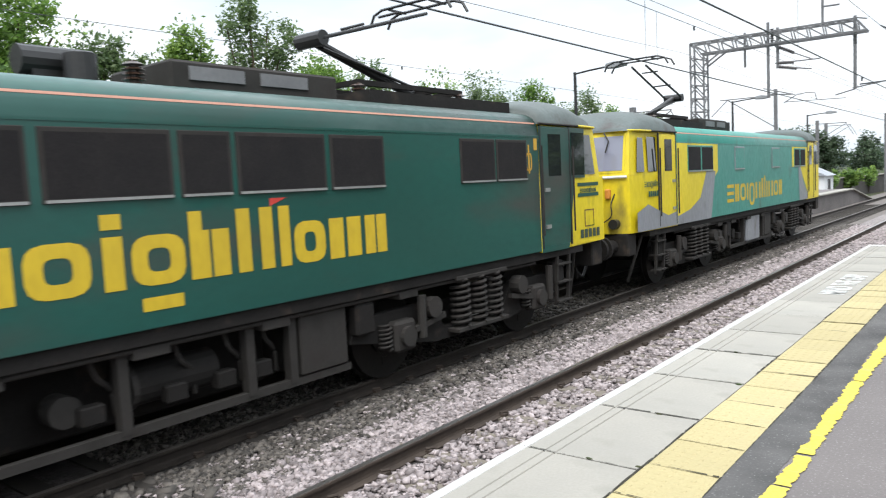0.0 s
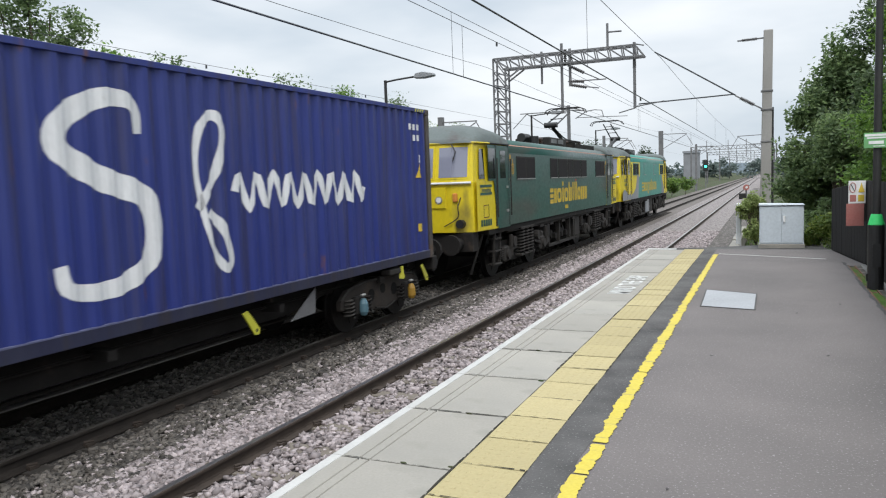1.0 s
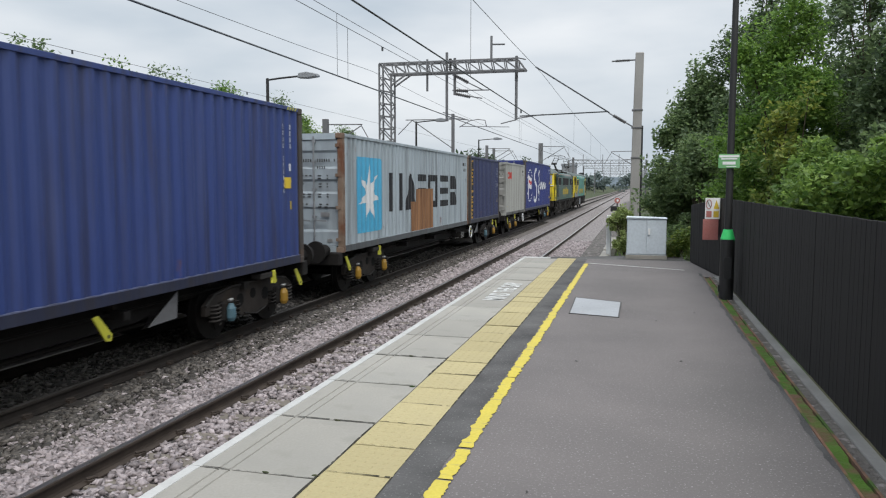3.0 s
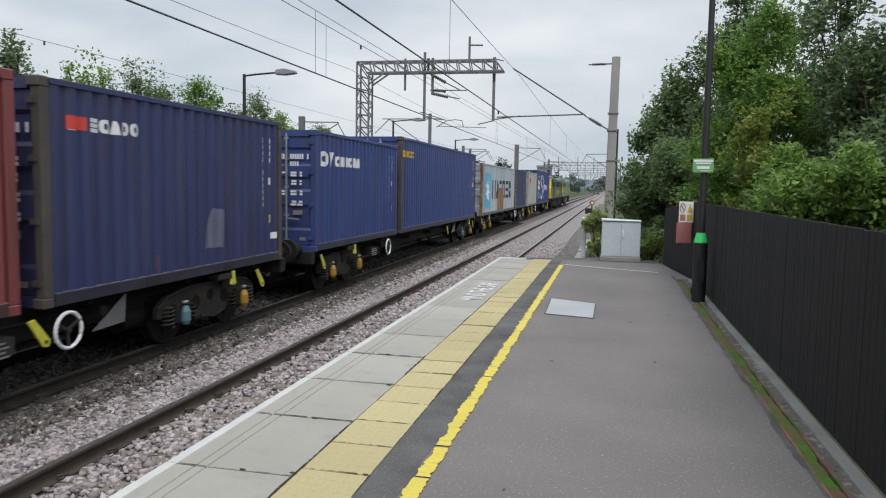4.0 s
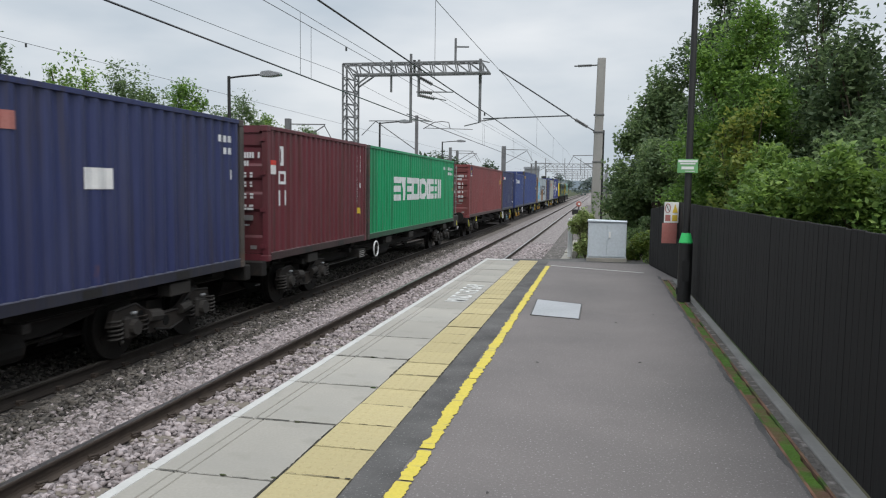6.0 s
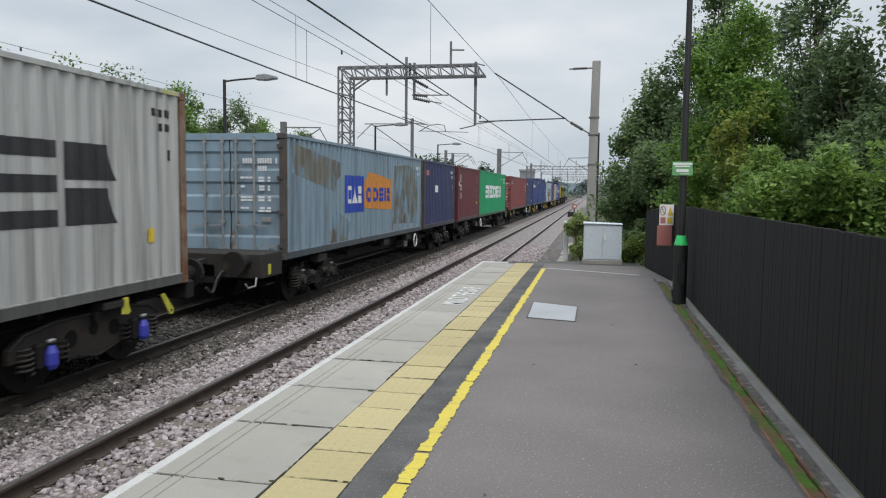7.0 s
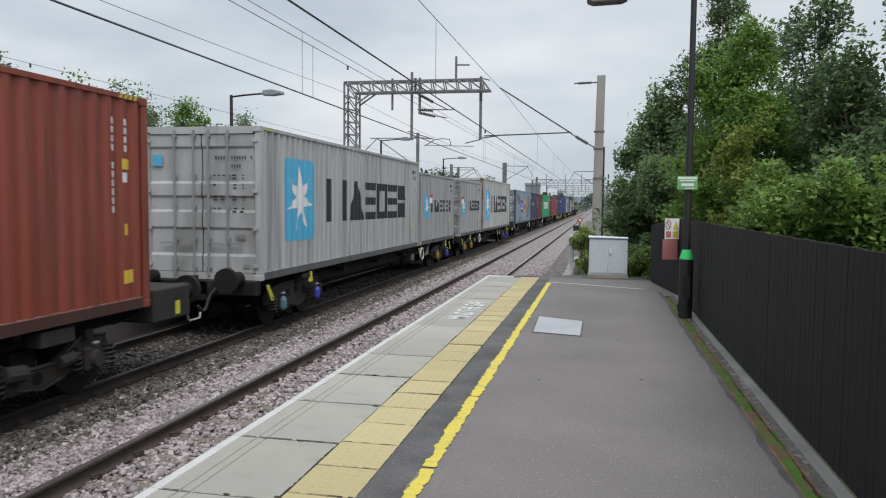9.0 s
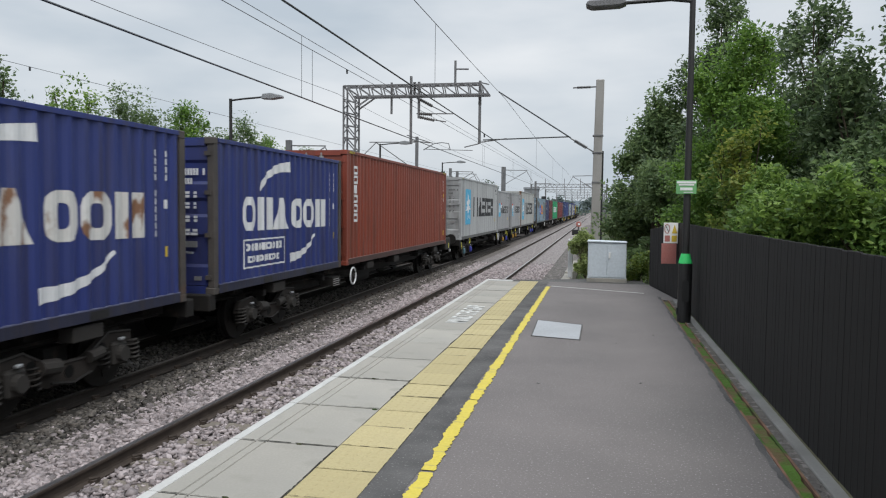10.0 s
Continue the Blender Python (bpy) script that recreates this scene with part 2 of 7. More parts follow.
SOIL = surface("rough_ground", (0.06, 0.065, 0.03), (0.05, 0.042, 0.03), 0.95, 0, 0.35, 8, 0.8, 0.06, stain=(0.035, 0.06, 0.018), stain_at=(0.45, 0.6), stain_scale=0.6)
BARK = surface("bark", (0.09, 0.07, 0.05), (0.05, 0.04, 0.03), 0.9, 0, 4, 30, 0.6, 0.01, (3, 3, 0.5))
DIRTY_WALL = surface("dark_parapet", (0.075, 0.07, 0.066), (0.045, 0.042, 0.04), 0.9, 0, 1, 12, 0.3, 0.01)
SLATE_ROOF = surface("roof_sheet", (0.3, 0.32, 0.35), None, 0.6, 0, 1, 10, 0.1, 0.01)
WHITEWASH = surface("white_render", (0.66, 0.67, 0.68), (0.55, 0.56, 0.57), 0.7, 0, 1, 20, 0.1, 0.003)


def glass_mat(name="cab_glass", col=(0.035, 0.045, 0.05)):
    m, n, l, b = shader(name)
    b.inputs["Base Color"].default_value = (*col, 1)
    b.inputs["Roughness"].default_value = 0.06
    b.inputs["Coat Weight"].default_value = 0.6
    return m


GLASS = glass_mat(col=(0.014, 0.017, 0.019))
# pale lilac base colour paints the sky's reflection into the panes
WINDSCREEN = glass_mat("windscreen_sky_sheen", (0.22, 0.23, 0.29))


def glow(name, col, strength):
    m, n, l, b = shader(name)
    b.inputs["Base Color"].default_value = (*col, 1)
    b.inputs["Emission Color"].default_value = (*col, 1)
    b.inputs["Emission Strength"].default_value = strength
    return m


def stone_mat(name, light, dark):
    m, n, l, b = shader(name)
    rnd = n.new("ShaderNodeNewGeometry").outputs["Random Per Island"]
    tc = n.new("ShaderNodeTexCoord").outputs["Object"]
    c = ramp_node(n, l, rnd, 0.0, 1.0, dark, light)
    c = mix_node(n, l, ramp_node(n, l, noise_node(n, l, tc, 40), 0.4, 0.7, (0, 0, 0), (0.5, 0.5, 0.5)), c, tuple(v * 0.6 for v in light))
    l.new(c, b.inputs["Base Color"])
    b.inputs["Roughness"].default_value = 0.9
    return m


STONES = stone_mat("granite_ballast", (0.45, 0.39, 0.39), (0.13, 0.112, 0.11))
# oily stones, darkened further to carry the shade under and beside the train
STONES_DARK = stone_mat("oily_shaded_ballast", (0.16, 0.142, 0.125), (0.02, 0.018, 0.016))
# one colour for distant stones averaged with the shade in their gaps
FAR_BED = surface("pale_ballast", (0.29, 0.262, 0.255), (0.2, 0.178, 0.172), 0.95, 0, 3, 14, 0.6, 0.03, stain=(0.09, 0.08, 0.076), stain_at=(0.5, 0.62), stain_scale=7)
# bed and sleepers of the train's track: oil plus the train's shade, both as colour
FAR_BED_DARK = surface("oily_shaded_bed", (0.17, 0.15, 0.138), (0.1, 0.088, 0.08), 0.95, 0, 3, 14, 0.6, 0.03)
SLEEPER_DARK = surface("oily_shaded_sleeper", (0.06, 0.053, 0.046), (0.035, 0.031, 0.028), 0.9, 0, 2.5, 40, 0.4, 0.004, piece=0.4)


def leaf_mat(name, light, dark):
    m, n, l, b = shader(name)
    rnd = n.new("ShaderNodeNewGeometry").outputs["Random Per Island"]
    c = ramp_node(n, l, rnd, 0.0, 1.0, dark, light)
    tc = n.new("ShaderNodeTexCoord").outputs["Object"]
    c = mix_node(n, l, ramp_node(n, l, noise_node(n, l, tc, 0.7), 0.35, 0.65, (0, 0, 0), (0.6, 0.6, 0.6)), c, dark)
    l.new(c, b.inputs["Base Color"])
    b.inputs["Roughness"].default_value = 0.55
    tr = n.new("ShaderNodeBsdfTranslucent")
    l.new(c, tr.inputs["Color"])
    ms = n.new("ShaderNodeMixShader")
    ms.inputs["Fac"].default_value = 0.5
    l.new(b.outputs["BSDF"], ms.inputs[1])
    l.new(tr.outputs["BSDF"], ms.inputs[2])
    l.new(ms.outputs["Shader"], n["Material Output"].inputs["Surface"])
    return m


LEAF_DARK = leaf_mat("dark_leaves", (0.26, 0.35, 0.14), (0.085, 0.14, 0.06))
LEAF_DEEP = leaf_mat("deep_green_leaves", (0.21, 0.29, 0.12), (0.055, 0.092, 0.045))
LEAF_MID = leaf_mat("green_leaves", (0.25, 0.4, 0.07), (0.075, 0.155, 0.035))
LEAF_LIGHT = leaf_mat("light_leaves", (0.3, 0.43, 0.09), (0.075, 0.15, 0.035))
LEAF_PALE = leaf_mat("greyish_leaves", (0.22, 0.3, 0.12), (0.08, 0.13, 0.055))
LEAF_WEED = leaf_mat("pale_weeds", (0.44, 0.5, 0.2), (0.22, 0.29, 0.1))
LEAF_YELLOW = leaf_mat("yellowing_leaves", (0.36, 0.37, 0.07), (0.1, 0.18, 0.04))
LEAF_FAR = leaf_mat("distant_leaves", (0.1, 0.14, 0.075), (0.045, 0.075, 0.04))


# ---------------------------------------------------------------- mesh tools
def box(bm, x0, x1, y0, y1, z0, z1):
    v = [bm.verts.new((x, y, z)) for z in (z0, z1) for x, y in ((x0, y0), (x1, y0), (x1, y1), (x0, y1))]
    for f in ((3, 2, 1, 0), (4, 5, 6, 7), (0, 1, 5, 4), (1, 2, 6, 5), (2, 3, 7, 6), (3, 0, 4, 7)):
        bm.faces.new([v[i] for i in f])
    return bm


def bar(bm, p0, p1, w, h=None):
    """A square bar between two points."""
    return cyl(bm, p0, p1, w * 0.7071, 4, None if h is None else h * 0.7071)


def cyl(bm, p0, p1, r, n=12, r2=None):
    a, b = Vector(p0), Vector(p1)
    d = (b - a)
    m = Matrix.Translation((a + b) / 2) @ d.to_track_quat("Z", "Y").to_matrix().to_4x4() @ Matrix.Rotation(math.pi / n, 4, "Z")
    bmesh.ops.create_cone(bm, cap_ends=True, segments=n, radius1=r, radius2=r if r2 is None else r2, depth=d.length, matrix=m)
    return bm


def sweep(bm, pts, r, n=5, close=False):
    """A round tube along a line of points."""
    pts = [Vector(p) for p in pts]
    rings = []
    for i, p in enumerate(pts):
        d = (pts[min(i + 1, len(pts) - 1)] - pts[max(i - 1, 0)]).normalized()
        if close:
            d = (pts[(i + 1) % len(pts)] - pts[i - 1]).normalized()
        up = Vector((0, 0, 1)) if abs(d.z) < 0.9 else Vector((1, 0, 0))
        s = d.cross(up).normalized()
        u = s.cross(d)
        rings.append([bm.verts.new(p + (s * math.cos(a) + u * math.sin(a)) * r) for a in [2 * math.pi * k / n for k in range(n)]])
    for i in range(len(rings) - (0 if close else 1)):
        a, b = rings[i], rings[(i + 1) % len(rings)]
        for k in range(n):
            bm.faces.new((a[k], a[(k + 1) % n], b[(k + 1) % n], b[k]))
    if not close:
        bm.faces.new(rings[0][::-1])
        bm.faces.new(rings[-1])
    return bm


def prism(bm, pts, axis, c0, c1):
    """A polygon extruded along x, y or z from c0 to c1."""
    def at(p, c):
        return (c, p[0], p[1]) if axis == "x" else (p[0], c, p[1]) if axis == "y" else (p[0], p[1], c)
    a = [bm.verts.new(at(p, c0)) for p in pts]
    b = [bm.verts.new(at(p, c1)) for p in pts]
    n = len(pts)
    bm.faces.new(a[::-1])
    bm.faces.new(b)
    for i in range(n):
        bm.faces.new((a[i], a[(i + 1) % n], b[(i + 1) % n], b[i]))
    return bm


def as_mesh(name, bm, material, smooth=False, bevel=0.0):
    if bevel:
        bmesh.ops.bevel(bm, geom=bm.edges[:], offset=bevel, segments=1, affect="EDGES", clamp_overlap=True)
    bmesh.ops.recalc_face_normals(bm, faces=bm.faces[:])
    me = bpy.data.meshes.new(name)
    bm.to_mesh(me)
    bm.free()
    if material:
        me.materials.append(material)
    if smooth:
        me.polygons.foreach_set("use_smooth", [True] * len(me.polygons))
    return me


def part(name, bm, material, parent, label="", smooth=False, bevel=0.0):
    ob = new(name, as_mesh(name, bm, material, smooth, bevel))
    ob.parent = parent
    return tagged(ob, label)


def thing(name, label, category, group="", kind="", m=None):
    ob = tagged(new(name), label, category, group, kind)
    ob.empty_display_size = 0.3
    if m is not None:
        ob.matrix_world = m
    return ob


def solid(name, bm, material, label, category="", kind="structure", group="", smooth=False, bevel=0.0):
    return tagged(new(name, as_mesh(name, bm, material, smooth, bevel)), label, category, group, kind)


def raw_mesh(name, verts, faces, material):
    me = bpy.data.meshes.new(name)
    me.from_pydata(verts, [], faces)
    me.materials.append(material)
    return me


def B():
    return bmesh.new()


# ---------------------------------------------------------------- ground, tracks and platforms
def grid_sheet(name, xs, ys, height, material, label):
    verts = [(x, y, height(x, y)) for y in ys for x in xs]
    n = len(xs)
    faces = [(j * n + i, j * n + i + 1, (j + 1) * n + i + 1, (j + 1) * n + i) for j in range(len(ys) - 1) for i in range(n - 1)]
    return tagged(new(name, raw_mesh(name, verts, faces, material)), label, "ground", "", "structure")


def ground_height(x, y):
    h = -1.25 + 0.08 * math.sin(x * 0.7 + y * 0.13)
    if x > 1.2:
        h += min(1.0, (x - 1.2) / 1.3) * 1.0
    if x < -15:
        h += min(1.0, (-15 - x) / 3) * 0.9
    return h


grid_sheet("ground", [-900, -300, -120, -60, -30, -20, -17, -15, -12, -8, -4, 0, 0.8, 1.2, 1.9, 2.5, 4, 6, 10, 16, 30, 80, 300, 900],
           [-200, -60, -20, -8, 0, 8, 16, 20, 24, 30, 40, 55, 80, 120, 200, 400, 900, 2500], ground_height, SOIL, "rough grassy ground beside the railway")
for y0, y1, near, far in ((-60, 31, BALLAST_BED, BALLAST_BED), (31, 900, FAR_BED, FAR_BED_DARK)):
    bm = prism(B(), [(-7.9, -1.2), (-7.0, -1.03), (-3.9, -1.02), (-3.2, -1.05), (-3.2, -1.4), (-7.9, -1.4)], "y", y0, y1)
    solid("ballast_bed", bm, far, "dark oily crushed stone track bed with shade in its colour", "track bed")
    q = 0.035 if y0 > 0 else 0.0
    bm = prism(B(), [(-3.2, -1.05 + q), (-2.6, -1.02 + q), (-0.1, -1.02 + q), (0.9, -1.03 + q), (1.7, -1.2), (1.7, -1.4), (-3.2, -1.4)], "y", y0, y1)
    solid("ballast_bed", bm, near, "pale grey crushed stone track bed", "track bed")

RAIL = [(-0.075, 0), (0.075, 0), (0.075, 0.012), (0.02, 0.03), (0.012, 0.05), (0.012, 0.115), (0.036, 0.128), (0.036, 0.152), (0.028, 0.158), (-0.028, 0.158), (-0.036, 0.152), (-0.036, 0.128), (-0.012, 0.115), (-0.012, 0.05), (-0.02, 0.03), (-0.075, 0.012)]
for x in (-0.7, -2.203, -4.167, -5.672):
    r = solid("rail", prism(B(), [(x + a, -1.003 + b) for a, b in RAIL], "y", -60, 900), RAIL_SIDE if x > -3 else RAIL_SHADED, "rusty steel rail with a polished head", "rail", "structure", "running rails")
    part("rail_head", box(B(), x - 0.03, x + 0.03, -60, 900, -0.8455, -0.843), RAIL_TOP if x > -3 else RAIL_DULL, r)

# near platform: a slab with an asphalt top; the slabs along its edge are laid further down
PLAT_END = 15.5
bm = box(B(), 1.18, 3.6, -25, PLAT_END, -0.3, 0.0)
solid("platform", bm, ASPHALT, "grey worn asphalt station platform", "platform")
bm = box(B(), 0.12, 1.18, -25, PLAT_END, -1.3, -0.062)
box(bm, 1.18, 3.95, -25, PLAT_END, -1.3, -0.31)
solid("platform_wall", bm, DIRTY_WALL, "dark brick platform wall", "wall")
rnd = random.Random(4)


def ragged_strip(x0, x1, y0, y1, z, step, jag, gaps=(), straight=False):
    """A painted or tarred strip with uneven edges."""
    verts, faces = [], []
    n = int((y1 - y0) / step)
    last = None
    a = b = 0.0
    for i in range(n + 1):
        y = y0 + i * step
        a, b = 0.7 * a + rnd.uniform(-jag, jag), 0.7 * b + rnd.uniform(-jag, jag)
        k = len(verts)
        verts += [(x0 if straight else x0 + a, y, z), (x1 + b, y, z)]
        if last is not None and not any(g0 < y < g1 for g0, g1 in gaps):
            faces.append((last, last + 1, k + 1, k))
        last = k
    return verts, faces


tagged(new("asphalt_joint", raw_mesh("asphalt_joint", *ragged_strip(1.179, 1.412, -20, 15.4, 0.004, 0.06, 0.009, (), True), ASPHALT_DARK)), "dark tarred strip along the tactile paving", "paving", "", "structure")
tagged(new("yellow_line", raw_mesh("yellow_line", *ragged_strip(1.42, 1.507, -20, 14.4, 0.007, 0.018, 0.0105, ((3.39, 3.43), (2.91, 2.93), (5.125, 5.145), (1.0, 1.04))), YELLOW_LINE)), "worn yellow painted safety line", "marking", "", "structure")
tagged(new("white_end_line", raw_mesh("white_end_line", [(1.52, 14.48, 0.005), (3.35, 13.68, 0.005), (3.35, 13.76, 0.005), (1.52, 14.56, 0.005)], [(0, 1, 2, 3)], WHITE_PAINT)), "white painted line across the platform end", "marking", "", "structure")
for i in range(7):
    x, y = rnd.uniform(1.7, 3.3), rnd.uniform(2.2, 9.0)
    pts = [(x + rnd.uniform(-0.02, 0.02), y + rnd.uniform(-0.02, 0.02), 0.003) for _ in range(5)]
    cx, cy = x, y
    pts.sort(key=lambda p: math.atan2(p[1] - cy, p[0] - cx))
    tagged(new("litter", raw_mesh("litter", pts + [(x, y, 0.012)], [(k, (k + 1) % 5, 5) for k in range(5)], ASPHALT_DARK)), "small dark scrap lying on the platform", "litter", "litter on the platform")

for x, y in ((0.47, 2.75), (0.5, 3.7), (0.42, 5.65), (0.74, 4.65), (0.76, 2.78)):
    bm = B()
    bmesh.ops.create_icosphere(bm, subdivisions=2, radius=0.008, matrix=Matrix.Translation((x, y, 0.003)))
    for v in bm.verts:
        v.co.x = x + (v.co.x - x) * rnd.uniform(1.5, 3.6)
        v.co.y = y + (v.co.y - y) * rnd.uniform(0.6, 1.3)
    tagged(new("joint_weed", as_mesh("joint_weed", bm, SOIL)), "tiny dark weed growing in a paving joint", "weed", "weeds in the paving joints")

# cover plate let into the asphalt
tagged(new("asphalt_edge", raw_mesh("asphalt_edge", *ragged_strip(3.562, 3.604, -12, 13.3, 0.003, 0.07, 0.014), ASPHALT_DARK)), "dark ragged asphalt edge beside the gutter", "paving", "", "structure")
cp = thing("cover_plate", "light grey steel cover plate in the asphalt", "hatch")
bm = prism(B(), [(1.655, 8.38), (2.26, 8.24), (2.265, 9.44), (1.625, 9.72)], "z", -0.02, 0.008)
part("plate", bm, COVER, cp, bevel=0.002)
bm = B()
for a, b in (((1.655, 8.38), (2.26, 8.24)), ((2.26, 8.24), (2.265, 9.44)), ((2.265, 9.44), (1.625, 9.72)), ((1.625, 9.72), (1.655, 8.38))):
    bar(bm, (*a, 0.002), (*b, 0.002), 0.016)
part("rim", bm, ASPHALT_DARK, cp)

# painted words on the edge slabs
fc = bpy.data.curves.new("words", "FONT")
fc.body, fc.size, fc.extrude, fc.align_x = "MIND THE GAP", 0.36, 0.0015, "LEFT"
fc.offset = 0.006
fo = new("words_source", fc)
bpy.context.view_layer.update()
wm = bpy.data.meshes.new_from_object(fo.evaluated_get(bpy.context.evaluated_depsgraph_get()))
bpy.data.objects.remove(fo)
wm.materials.clear()
wm.materials.append(surface("road_paint", (0.6, 0.6, 0.58), (0.48, 0.48, 0.46), 0.7, 0, 3, 40, 0.1, 0.002))
wx = max(v.co.x for v in wm.vertices)
words = tagged(new("platform_words", wm), "white painted warning words MIND THE GAP", "marking", "", "structure")
words.matrix_world = Matrix.Translation((0.66, 9.15, 0.004)) @ Matrix.Rotation(math.pi / 2, 4, "Z") @ Matrix.Diagonal((1.9 / wx, 1.15, 1, 1))

# gutter, kerb and fence at the back of the platform
solid("moss_gutter", prism(B(), [(3.58, -0.03), (3.72, -0.03), (3.72, -0.06), (3.58, -0.06)], "y", -12, 12.8), MOSS, "narrow gutter overgrown with green moss", "gutter")
verts, faces = ragged_strip(3.622, 3.698, -12, 12.6, -0.006, 0.05, 0.008)
tagged(new("moss_cushion", raw_mesh("moss_cushion", [(x, y, z + rnd.uniform(-0.004, 0.006)) for x, y, z in verts], faces, MOSS)), "green moss with bare soil patches", "moss", "", "stuff")
solid("gutter_brick_edge", box(B(), 3.602, 3.618, -12, 12.8, -0.1, 0.006), BRICK_RED, "low red brick gutter edging", "edging")
solid("gutter_brick_edge", box(B(), 3.704, 3.721, -12, 12.8, -0.1, 0.003), BRICK_RED, "low red brick gutter edging", "edging")
solid("gutter_margin", box(B(), 3.721, 3.792, -12, 12.8, -0.1, -0.004), DIRT, "dark tarred margin beside the gutter", "edging")
solid("kerb", box(B(), 3.792, 3.878, -12, 12.9, -0.3, 0.012), surface("kerb_concrete", (0.23, 0.225, 0.215), (0.14, 0.138, 0.13), 0.9, 0, 2, 40, 0.3, 0.004), "narrow grey concrete strip below the fence", "kerb", bevel=0.006)
solid("platform_back", prism(B(), [(3.58, 12.8), (3.95, 12.8), (3.62, 15.5), (3.3, 15.5), (3.4, 14.6)], "z", -0.3, -0.004), ASPHALT, "asphalt at the platform end", "paving")

FENCE_LINE = [(3.885, -12.0), (3.885, 12.85), (3.56, 15.35)]


def fence_top(y):
    return 1.393 if y < 12.85 else 1.393 - 0.19 * (y - 12.85) / 2.5


fence = thing("fence", "black stained close-boarded timber fence", "fence", "", "structure")
bm = B()
for (xa, ya), (xb, yb) in zip(FENCE_LINE, FENCE_LINE[1:]):
    for z in (0.3, 1.1):
        bar(bm, (xa + 0.06, ya, z), (xb + 0.06, yb, z if yb < 13 else z - 0.12), 0.08)
part("rail_timber", bm, FENCE_PAINT, fence)
board = as_mesh("board", box(B(), -0.008, 0.008, -0.054, 0.054, 0.02, 1.0), FENCE_PAINT, bevel=0.004)
panel = box(B(), 3.89, 3.91, -12, 12.85, 0.03, 1.38)
part("backing_board", panel, FENCE_PAINT, fence)
part("backing_board", prism(B(), [(3.89, 12.85), (3.91, 12.85), (3.58, 15.35), (3.56, 15.35)], "z", 0.0, 1.17), FENCE_PAINT, fence)

# lamp post with sign on the near platform
LX, LY = 3.70, 10.2
lp = thing("street_lamp", "black steel platform lamp post with a green collar", "lamp post")
part("base_tube", cyl(B(), (LX, LY, -0.02), (LX, LY, 0.86), 0.098, 20), BLACK, lp, smooth=False)
part("collar", cyl(B(), (LX, LY, 0.85), (LX, LY, 0.99), 0.1, 20, 0.062), BEACON, lp, "bright green tapered collar")
part("pole", cyl(B(), (LX, LY, 0.98), (LX, LY, 4.62), 0.052, 16, 0.04), BLACK, lp)
part("arm", sweep(B(), [(LX, LY, 4.58), (LX - 0.3, LY, 4.62), (LX - 0.95, LY, 4.6)], 0.028, 8), BLACK, lp)
part("lamp_head", prism(B(), [(LX - 1.5, 4.57), (LX - 1.46, 4.64), (LX - 0.95, 4.65), (LX - 0.9, 4.58), (LX - 1.0, 4.54), (LX - 1.4, 4.53)], "y", LY - 0.11, LY + 0.11), OLD_GALV, lp, "flat grey lamp head", bevel=0.02)
part("inspection_door", box(B(), LX - 0.05, LX + 0.05, LY - 0.102, LY - 0.096, 0.3, 0.6), BLACK, lp)
part("bracket", box(B(), LX - 0.11, LX - 0.09, LY - 0.03, LY + 0.03, 0.1, 0.2), BLACK, lp)
gs = thing("platform_sign", "small green and white sign fixed to the lamp post", "sign")
part("panel", box(B(), 3.535, 3.815, LY - 0.075, LY - 0.06, 1.85, 2.045), SIGN_GREEN, gs, bevel=0.003)
part("border", box(B(), 3.545, 3.805, LY - 0.078, LY - 0.075, 2.0, 2.03), SIGN_WHITE, gs)
part("text_bar", box(B(), 3.57, 3.78, LY - 0.079, LY - 0.075, 1.97, 1.99), SIGN_WHITE, gs)
part("text_bar", box(B(), 3.59, 3.76, LY - 0.079, LY - 0.075, 1.9, 1.94), SIGN_WHITE, gs)
part("text_bar", box(B(), 3.64, 3.77, LY - 0.079, LY - 0.075, 1.868, 1.878), SIGN_WHITE, gs)

# warning sign on the fence
ws = thing("warning_sign", "white and faded red warning sign on the fence", "sign")
ws.matrix_world = pose(3.73, 12.88, 0.03, 0, 0, 4)
part("white_panel", box(B(), -0.12, 0.13, -0.012, 0.0, 0.99, 1.36), SIGN_WHITE, ws, bevel=0.002)
part("red_panel", box(B(), -0.15, 0.11, -0.012, 0.0, 0.62, 0.985), SIGN_RED, ws, bevel=0.002)
part("bracket", box(B(), 0.06, 0.15, 0.0, 0.02, 0.7, 1.3), BLACK, ws)
part("prohibition_ring", sweep(B(), [(-0.06 + 0.045 * math.cos(a), -0.016, 1.25 + 0.08 * math.sin(a)) for a in [k * math.pi / 8 for k in range(16)]], 0.007, 5, True), SIGN_RED, ws)
part("prohibition_bar", bar(B(), (-0.09, -0.016, 1.31), (-0.03, -0.016, 1.19), 0.01), BLACK, ws)
part("warning_triangle", prism(B(), [(0.02, 1.17), (0.115, 1.17), (0.067, 1.33)], "y", -0.016, -0.012), SIGN_YELLOW, ws)
part("text_block", box(B(), -0.1, -0.01, -0.015, -0.012, 1.02, 1.13), SIGN_RED, ws)
part("text_block", box(B(), 0.02, 0.11, -0.015, -0.012, 1.02, 1.13), SIGN_YELLOW, ws)

# lineside cabinet beyond the platform end
cb = thing("lineside_cabinet", "pale blue-grey steel equipment cabinet with two doors", "cabinet")
CY = 16.3
part("body", box(B(), 2.235, 3.1, CY, CY + 0.55, 0.03, 0.86), CABINET, cb, bevel=0.01)
part("lid", prism(B(), [(2.22, 0.86), (3.115, 0.86), (3.115, 0.875), (2.22, 0.9)], "y", CY - 0.04, CY + 0.6), CABINET, cb, bevel=0.008)
